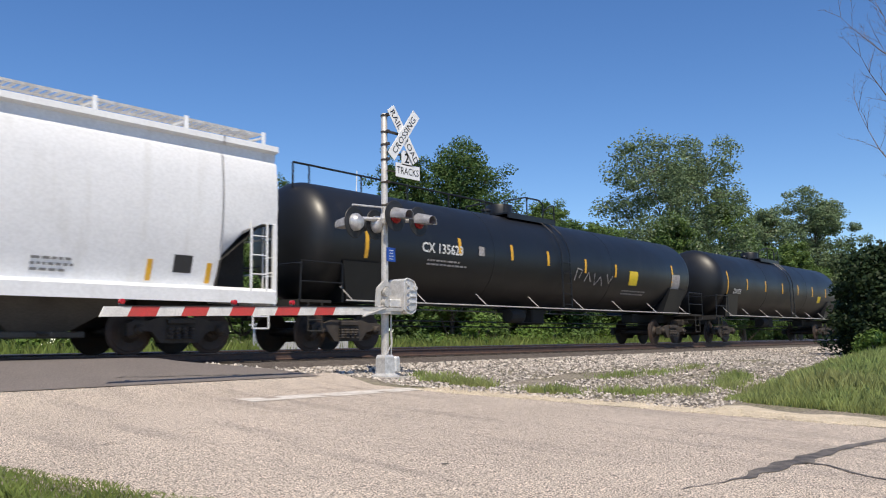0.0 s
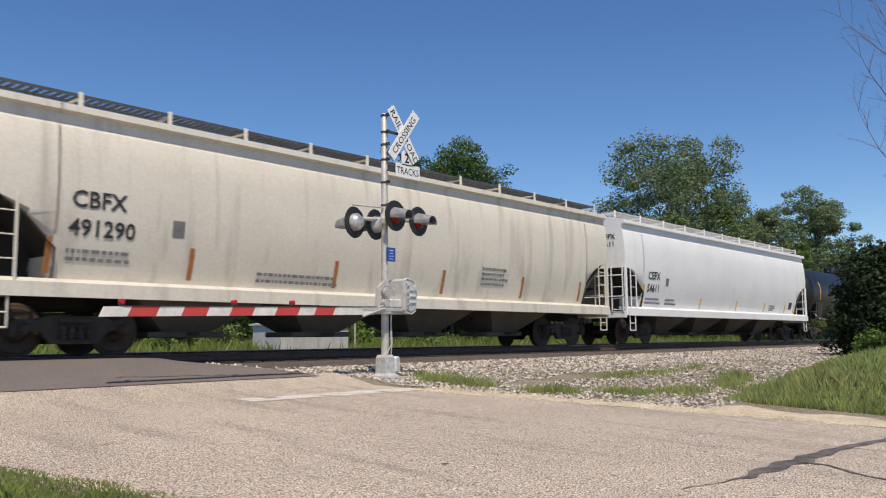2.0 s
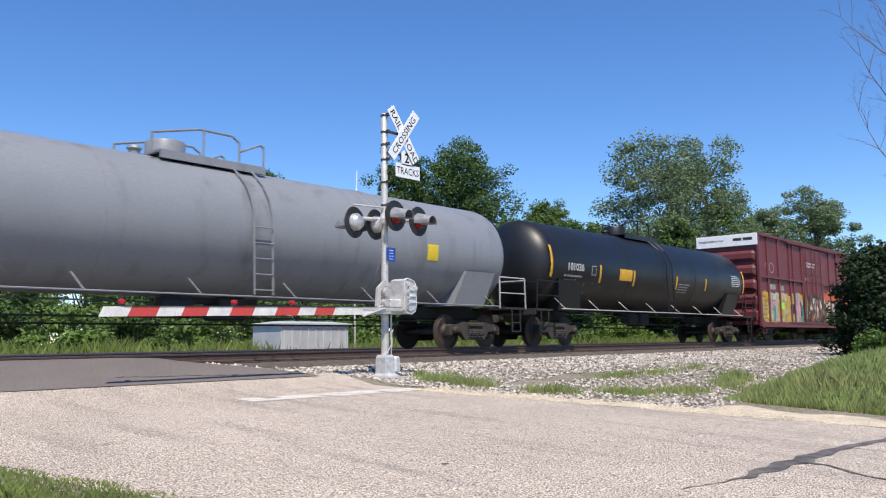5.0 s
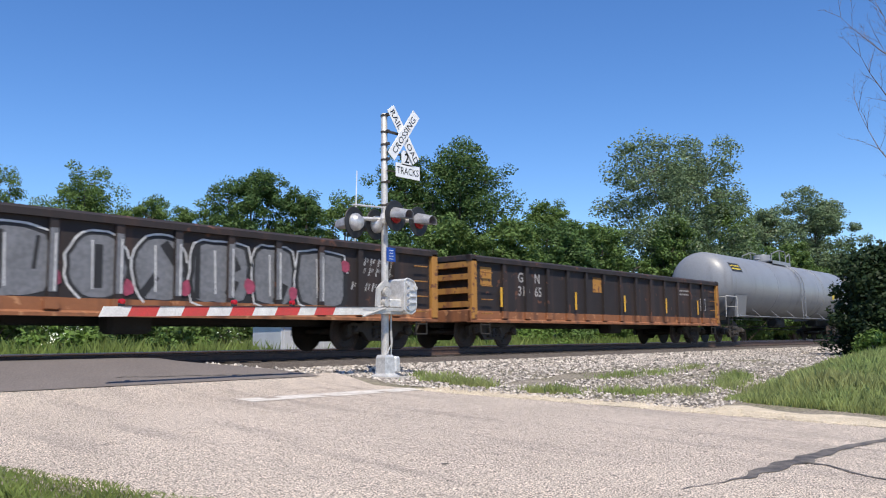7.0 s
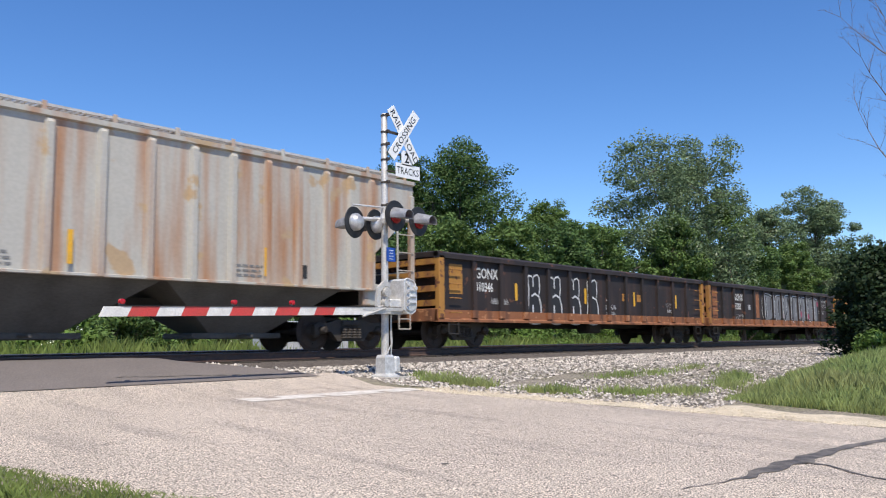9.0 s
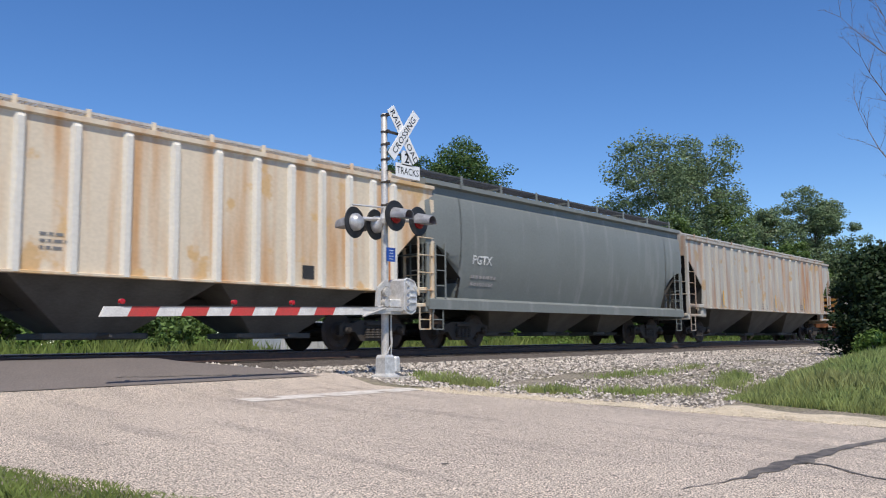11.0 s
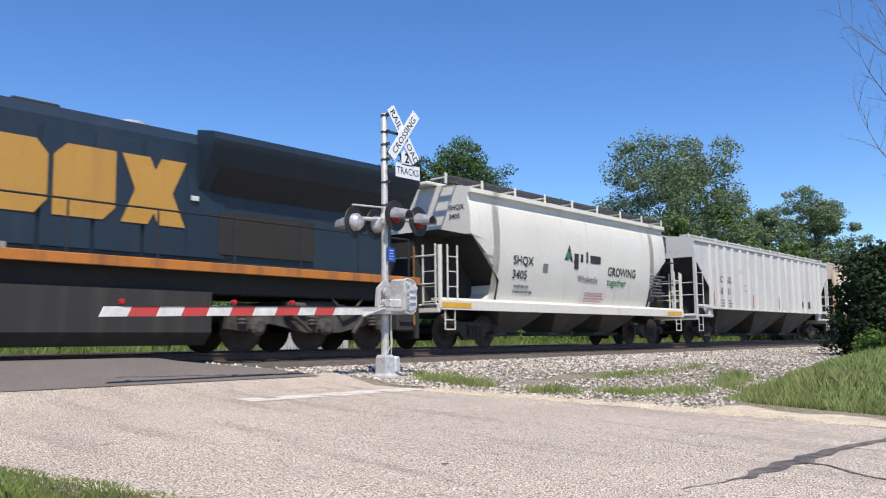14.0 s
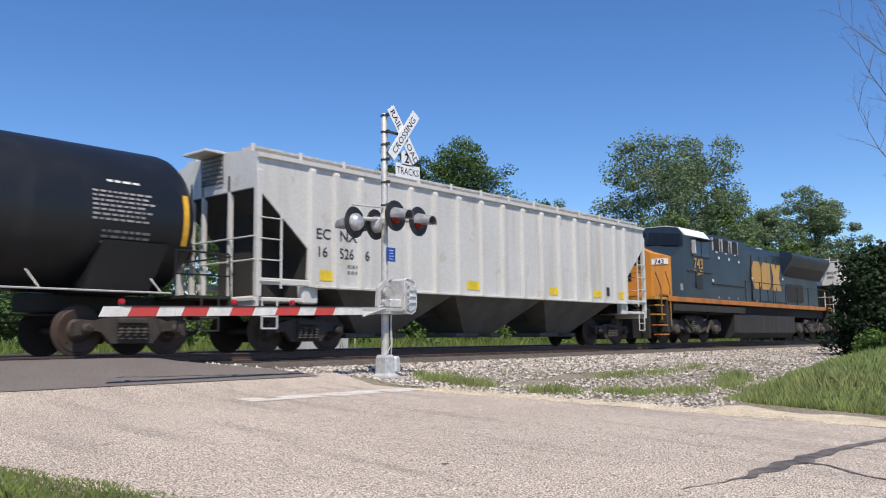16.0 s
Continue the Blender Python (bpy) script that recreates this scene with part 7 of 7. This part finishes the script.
plate_on(car, "black_label", 4.9, 1.7, 0.42, 0.3, INK, -1.53)
tall_marks(car, [-6.6, 6.4], 1.14, 0.14, AMBER_TAPE, -1.582, 1.2)
writing("lettering", "SHQX", 0.2, INK, car, on_end(-h + 1.338, -0.75, 3.85))
writing("lettering", "3405", 0.2, INK, car, on_end(-h + 1.338, -0.75, 3.6))
lay_on_bow(car)

locomotive("dark blue and yellow six-axle diesel locomotive", -236.9)

car, h = ribbed_hopper("dusty pale grey ribbed hopper with yellow placards", -265.9, -248.6, DUSTY_PAINT, 17)
writing("lettering", "EC", 0.34, INK, car, on_side(-7.02, -1.486, 2.53), 1.1)
writing("lettering", "NX", 0.34, INK, car, on_side(-6.31, -1.486, 2.53), 1.1)
writing("lettering", "16", 0.34, INK, car, on_side(-7.0, -1.486, 2.12))
writing("lettering", "526", 0.34, INK, car, on_side(-6.31, -1.486, 2.12), 0.9)
writing("lettering", "6", 0.34, INK, car, on_side(-5.5, -1.486, 2.12))
for x in (-h + 2.05, -h + 7.3, 2.7, 5.2, 7.0):
    plate_on(car, "yellow_placard", x, 1.7, 0.6, 0.24, BRIGHT_YELLOW, -1.483)
tiny_lines(car, -h + 2.6, 1.95, 0.5, 2, FADED_INK, -1.483, 0.14, 81)
plate_on(car, "dark_label", 5.9, 1.8, 0.34, 0.3, INK, -1.483)

car, h = tank_car("black tank car with white data panel and diamond placard", -285.2, -266.9, TANK_BLACK, [(-6, 2.6, 0.6), (0.0, 2.6, 0.6), (4.6, 2.7, 0.62), (8.5, 2.6, 1.0)])
tank_lines(car, 6.6, 2.98, 1.3, 7, DULL_WHITE_INK, 95, 0.085)
tank_lines(car, 6.8, 2.26, 1.0, 3, FADED_INK, 91)
tank_lines(car, 6.9, 3.2, 0.7, 1, WHITE_INK, 92)
g = part("diamond_placard", Shape().plate([(7.15, 1.78), (7.45, 2.08), (7.75, 1.78), (7.45, 1.48)], -1.5, -1.49), DULL_WHITE_INK, car)
for v in g.data.vertices:
    v.co.y = tank_skin(v.co.z, 0.02 if v.co.y < -1.495 else 0.005)

# ---- crossing signal ----
VISOR = mat("worn_grey_visor", (0.42, 0.42, 0.43), 0.45, 0.3, second=(0.2, 0.2, 0.21), scale=9)
HOUSING = mat("weathered_lamp_housing", (0.66, 0.67, 0.69), 0.35, 0.45, second=(0.3, 0.3, 0.31), scale=5, grain=40, bump=0.15)
MX, MY, MZ = 11.5, 11.35, -0.5


def crossing_signal():
    t = thing("crossing_signal", "silver crossing signal mast with crossbuck and flashers", "railway signal", at=pose(MX, MY, MZ))
    part("foundation", Shape().box(0.05, 0, 0.0, 0.75, 0.6, 0.08, 0.02), CONCRETE, t, "concrete footing")
    base = Shape().loft([[(sx * w, sy * w, z) for sx, sy in ((-1, -1), (1, -1), (1, 1), (-1, 1))] for w, z in ((0.19, 0.04), (0.19, 0.06), (0.13, 0.1), (0.125, 0.4), (0.1, 0.45))])
    part("base", base.box(0.2, -0.02, 0.26, 0.16, 0.26, 0.32, 0.04), ALU, t, "cast aluminium junction base", smooth=20)
    part("mast", Shape().lathe((0, 0, 0.4), (0, 0, 1), [(0, 0.075), (0.6, 0.073), (2.4, 0.066), (4.72, 0.062), (4.74, 0.045)], 18), GALV, t, smooth=40)
    for z in (5.08, 4.75, 4.5, 4.2, 3.75, 3.3):
        part("mast_clamp", Shape().lathe((0, 0, z), (0, 0, 1), [(0, 0.072), (0.035, 0.072)], 16).box(0, -0.1, z + 0.025, 0.06, 0.06, 0.05), CAST, t)
    # crossbuck in the plane of the track
    sx, sz, sy = 0.4, 4.76, -0.14
    for ang, text, layer in ((53, "CROSSING", -0.012), (-53, "RAILROAD", 0.0)):
        m = Matrix.Translation((sx, sy + layer, sz)) @ Euler((0, radians(-ang), 0)).to_matrix().to_4x4()
        bl = part("crossbuck_blade", Shape().box(0, 0, 0, 1.22, 0.008, 0.23, 0.003), SIGN_WHITE, t, "white crossbuck blade")
        bl.matrix_basis = m
        if ang > 0:
            w1 = writing("lettering", text, 0.185, SIGN_BLACK, bl, on_side(0, -0.006, -0.065), 1.12, "CENTER", weight=0.004)
        else:
            writing("lettering", "RAIL", 0.185, SIGN_BLACK, bl, on_side(-0.35, -0.006, -0.065), 1.12, "CENTER", weight=0.004)
            writing("lettering", "ROAD", 0.185, SIGN_BLACK, bl, on_side(0.36, -0.006, -0.065), 1.12, "CENTER", weight=0.004)
    for zb, tb in ((4.77, 0.05), (4.36, 0.04), (4.0, 0.02)):
        part("sign_bracket", Shape().box(0.24, -0.085, zb, 0.5, 0.03, tb), CAST, t)
    tr = part("track_count_sign", Shape().box(0.52, -0.11, 4.31, 0.3, 0.008, 0.3, 0.003).box(0.55, -0.11, 4.05, 0.7, 0.008, 0.28, 0.003), SIGN_WHITE, t, "white two-tracks plate")
    writing("lettering", "2", 0.27, SIGN_BLACK, tr, on_side(0.52, -0.116, 4.22), 1.0, "CENTER")
    writing("lettering", "TRACKS", 0.2, SIGN_BLACK, tr, on_side(0.55, -0.116, 3.98), 0.86, "CENTER", weight=0.004)
    # flasher cross arm and four lamps
    part("cross_arm", Shape().rod((-0.85, 0.0, 3.24), (0.85, -0.05, 3.3), 0.018).rod((-0.7, 0.06, 3.0), (0.85, -0.02, 3.1), 0.04).lathe((-0.05, -0.04, 2.95), (0, 0, 1), [(0, 0.07), (0.1, 0.09), (0.2, 0.07)], 12), ALU, t, "lamp cross arm")

    def lamp(x, y, z, yaw, hood):
        o = part("flasher", Shape().lathe((0, 0.02, 0), (0, -1, 0), [(0, 0.29), (0.012, 0.3), (0.02, 0.29)], 26), SIGNAL_BLACK, t, "round black target board", smooth=30)
        o.matrix_basis = pose(x, y, z, 0, 0, yaw)
        part("lamp_housing", Shape().lathe((0, 0.02, 0), (0, 1, 0), [(0, 0.17), (0.06, 0.165), (0.14, 0.11), (0.17, 0.05)], 20), HOUSING, o, "weathered silver lamp housing", smooth=40)
        part("lens", Shape().lathe((0, 0, 0), (0, -1, 0), [(0, 0.15), (0.02, 0.15), (0.045, 0.1), (0.055, 0.03)], 20), RED_LENS, o, "red lens", smooth=40)
        s = Shape()
        n = 12
        rows = [[(0.165 * math.cos(radians(-15 + 210 * i / n)) * k3, -d, 0.165 * math.sin(radians(-15 + 210 * i / n)) * k3 - drop) for i in range(n + 1)] for d, k3, drop in ((0.0, 1.0, 0.0), (0.36, 0.8, 0.05))]
        rows += [[(x_ * 0.96, y_, z_ - 0.006) for x_, y_, z_ in r] for r in reversed(rows)]
        s.loft(rows)
        part("visor", s, hood, o, "lamp visor", smooth=40)

    lamp(0.06, -0.24, 3.1, 2, VISOR)
    lamp(0.85, -0.12, 3.08, 4, VISOR)
    lamp(-0.71, 0.1, 2.93, 188, VISOR)
    lamp(-0.1, 0.16, 2.95, 188, SIGNAL_BLACK)
    sg = part("notice_plate", Shape().box(0.07, -0.1, 2.36, 0.24, 0.01, 0.27, 0.003), SIGN_BLUE, t, "small blue notice plate")
    s = Shape()
    for i in range(4):
        s.box(0.07, -0.107, 2.44 - i * 0.055, 0.12 - 0.02 * (i % 2), 0.004, 0.009)
    part("notice_print", s, SIGN_WHITE, sg)
    # gate mechanism
    case = [(0.24, 1.3), (0.3, 1.24), (0.44, 1.22), (0.54, 1.28), (0.57, 1.4), (0.57, 1.74), (0.52, 1.84), (0.42, 1.88), (0.3, 1.9), (0.24, 1.86)]
    mech = part("gate_mechanism", Shape().plate(case, -0.28, 0.14).plate([(0.4 + (px - 0.4) * 0.8, 1.56 + (pz - 1.56) * 0.84) for px, pz in case], -0.32, -0.28).box(0.1, -0.05, 1.42, 0.3, 0.3, 0.16, 0.02), ALU, t, "silver gate motor case", smooth=35)
    for zz in (1.44, 1.56, 1.68):
        part("case_rib", Shape().box(0.42, -0.33, zz, 0.2, 0.03, 0.035, 0.008), ALU, mech)
    part("case_rim", Shape().path([(px, -0.29, pz) for px, pz in case + case[:1]], 0.016), ALU, mech)
    s = Shape()
    for z in (1.4, 1.52, 1.64, 1.76):
        s.rod((0.27, -0.34, z), (0.31, -0.34, z), 0.03, seg=8)
    s.lathe((0.5, -0.33, 1.72), (0, -1, 0), [(0, 0.05), (0.03, 0.04)], 10)
    tagged(part("case_bolts", s, GALV, mech), kind="stuff")
    part("counterweight_arm", Shape().plate([(-0.42, 1.28), (-0.38, 1.7), (-0.2, 1.84), (-0.05, 1.8), (-0.05, 1.72), (-0.2, 1.74), (-0.3, 1.64), (-0.32, 1.3)], -0.2, -0.14).lathe((-0.18, -0.26, 1.62), (0, 1, 0), [(0, 0.08), (0.12, 0.08)], 14).lathe((-0.2, -0.26, 1.42), (0, 1, 0), [(0, 0.07), (0.12, 0.07)], 14), GALV, t, "counterweight bracket")
    part("gate_cross_arm", Shape().box(-0.25, -0.22, 1.3, 1.15, 0.06, 0.06).box(0.0, -0.15, 1.26, 0.5, 0.12, 0.1, 0.01), GALV, t)
    part("conduit", Shape().path([(0.11, -0.03, 0.35), (0.13, -0.05, 0.7), (0.1, -0.06, 1.0), (0.12, -0.05, 1.3)], 0.02).path([(-0.06, -0.1, 0.45), (0.05, -0.12, 0.65), (0.02, -0.12, 0.9)], 0.012), GALV, t)
    # the lowered arm
    arm = thing("gate_arm", "lowered red and white striped crossing gate arm", "barrier", at=pose(MX - 0.45, MY - 0.22, MZ + 1.265, 0, -1.2, 0))
    x, seg = -0.1, 0
    L = 5.31
    red_at = [(1.06, 1.49), (1.85, 2.33), (2.78, 3.21), (3.63, 4.06), (4.47, 4.91)]
    z0, z1, lean = -0.07, 0.07, 0.07
    def piece(a, c, material):
        part("stripe", Shape().plate([(-a - lean / 2, z0), (-c - lean / 2, z0), (-c + lean / 2, z1), (-a + lean / 2, z1)], -0.025, 0.025), material, arm)
    edge = 0.05
    for a, c in red_at:
        piece(edge, a, GATE_WHITE)
        piece(a, c, GATE_RED)
        edge = c
    piece(edge, L, GATE_WHITE)
    part("arm_adapter", Shape().box(0.12, 0, 0, 0.5, 0.05, 0.12, 0.01).rod((0.2, -0.04, 0.05), (-0.4, -0.05, -0.1), 0.02).rod((0.3, 0.03, 0.1), (-0.3, 0.03, 0.04), 0.018), GALV, arm)
    for xx in (-5.02, -3.14, -1.98):
        l = part("arm_light", Shape().box(xx, 0, 0.09, 0.09, 0.06, 0.05, 0.01), SIGNAL_BLACK, arm)
        part("lens", Shape().lathe((xx, -0.045, 0.14), (0, 1, 0), [(0, 0.02), (0.01, 0.04), (0.08, 0.04), (0.09, 0.02)], 14), ARM_LENS, l, "small red gate light", smooth=40)
    s = Shape().rod((0, -0.03, 0.076), (-5.0, -0.03, 0.076), 0.007, seg=5)
    part("light_cable", s, CABLE_BLACK, arm)


crossing_signal()


# ---- equipment shelter beyond the tracks ----
def shelter():
    t = thing("equipment_shelter", "pale metal signal equipment shelter by the railway", "shelter", at=pose(21.0, 25.2, -0.45))
    part("foundation", Shape().box(0, 0, 0.1, 3.3, 1.8, 0.36, 0.02), CONCRETE, t)
    part("wall", Shape().box(0, 0, 0.78, 3.3, 1.7, 1.1, 0.02), SHED_METAL, t)
    s = Shape()
    for i in range(9):
        s.box(-1.5 + i * 0.375, -0.86, 0.78, 0.03, 0.03, 1.06)
    part("wall_seams", s, SHED_METAL, t)
    part("roof", Shape().loft([[(-1.75, -0.95, 1.3), (1.75, -0.95, 1.3), (1.75, 0.95, 1.3), (-1.75, 0.95, 1.3)], [(-1.75, -0.95, 1.36), (1.75, -0.95, 1.36), (1.75, 0.95, 1.36), (-1.75, 0.95, 1.36)], [(-1.2, -0.3, 1.45), (1.2, -0.3, 1.45), (1.2, 0.3, 1.45), (-1.2, 0.3, 1.45)]]), SHED_METAL, t)
    a = thing("antenna_mast", "slim white whip antenna on a steel pole", "antenna", at=pose(23.6, 25.0, -0.45))
    part("pole", Shape().rod((0, 0, 0), (0, 0, 4.9), 0.04, 0.035, 10), GALV, a)
    part("whip", Shape().rod((0, 0, 4.8), (0.12, 0, 7.7), 0.035, 0.02, 8), SIGN_WHITE, a)


shelter()

# ---- motion ----
SPEED, SLOWING = 17.2924, -0.0065


def run(t):
    """How far the train has gone after t seconds."""
    return SPEED * t + 0.5 * SLOWING * (t - 8) ** 2 - 0.5 * SLOWING * 64


def motions():
    for ob, x in MOVERS:
        walk(ob, [(t, pose(x + run(t), TRACK_Y, 0)) for t in (0, 2, 4, 6, 8, 10, 12, 14, 16)])
    times = [i / FPS for i in range(16 * FPS + 1)]
    for ob, x, r in ROLLERS:
        walk(ob, [(t, pose(x, 0, r, 0, math.degrees(run(t) / r) % 360.0, 0)) for t in times])


motions()
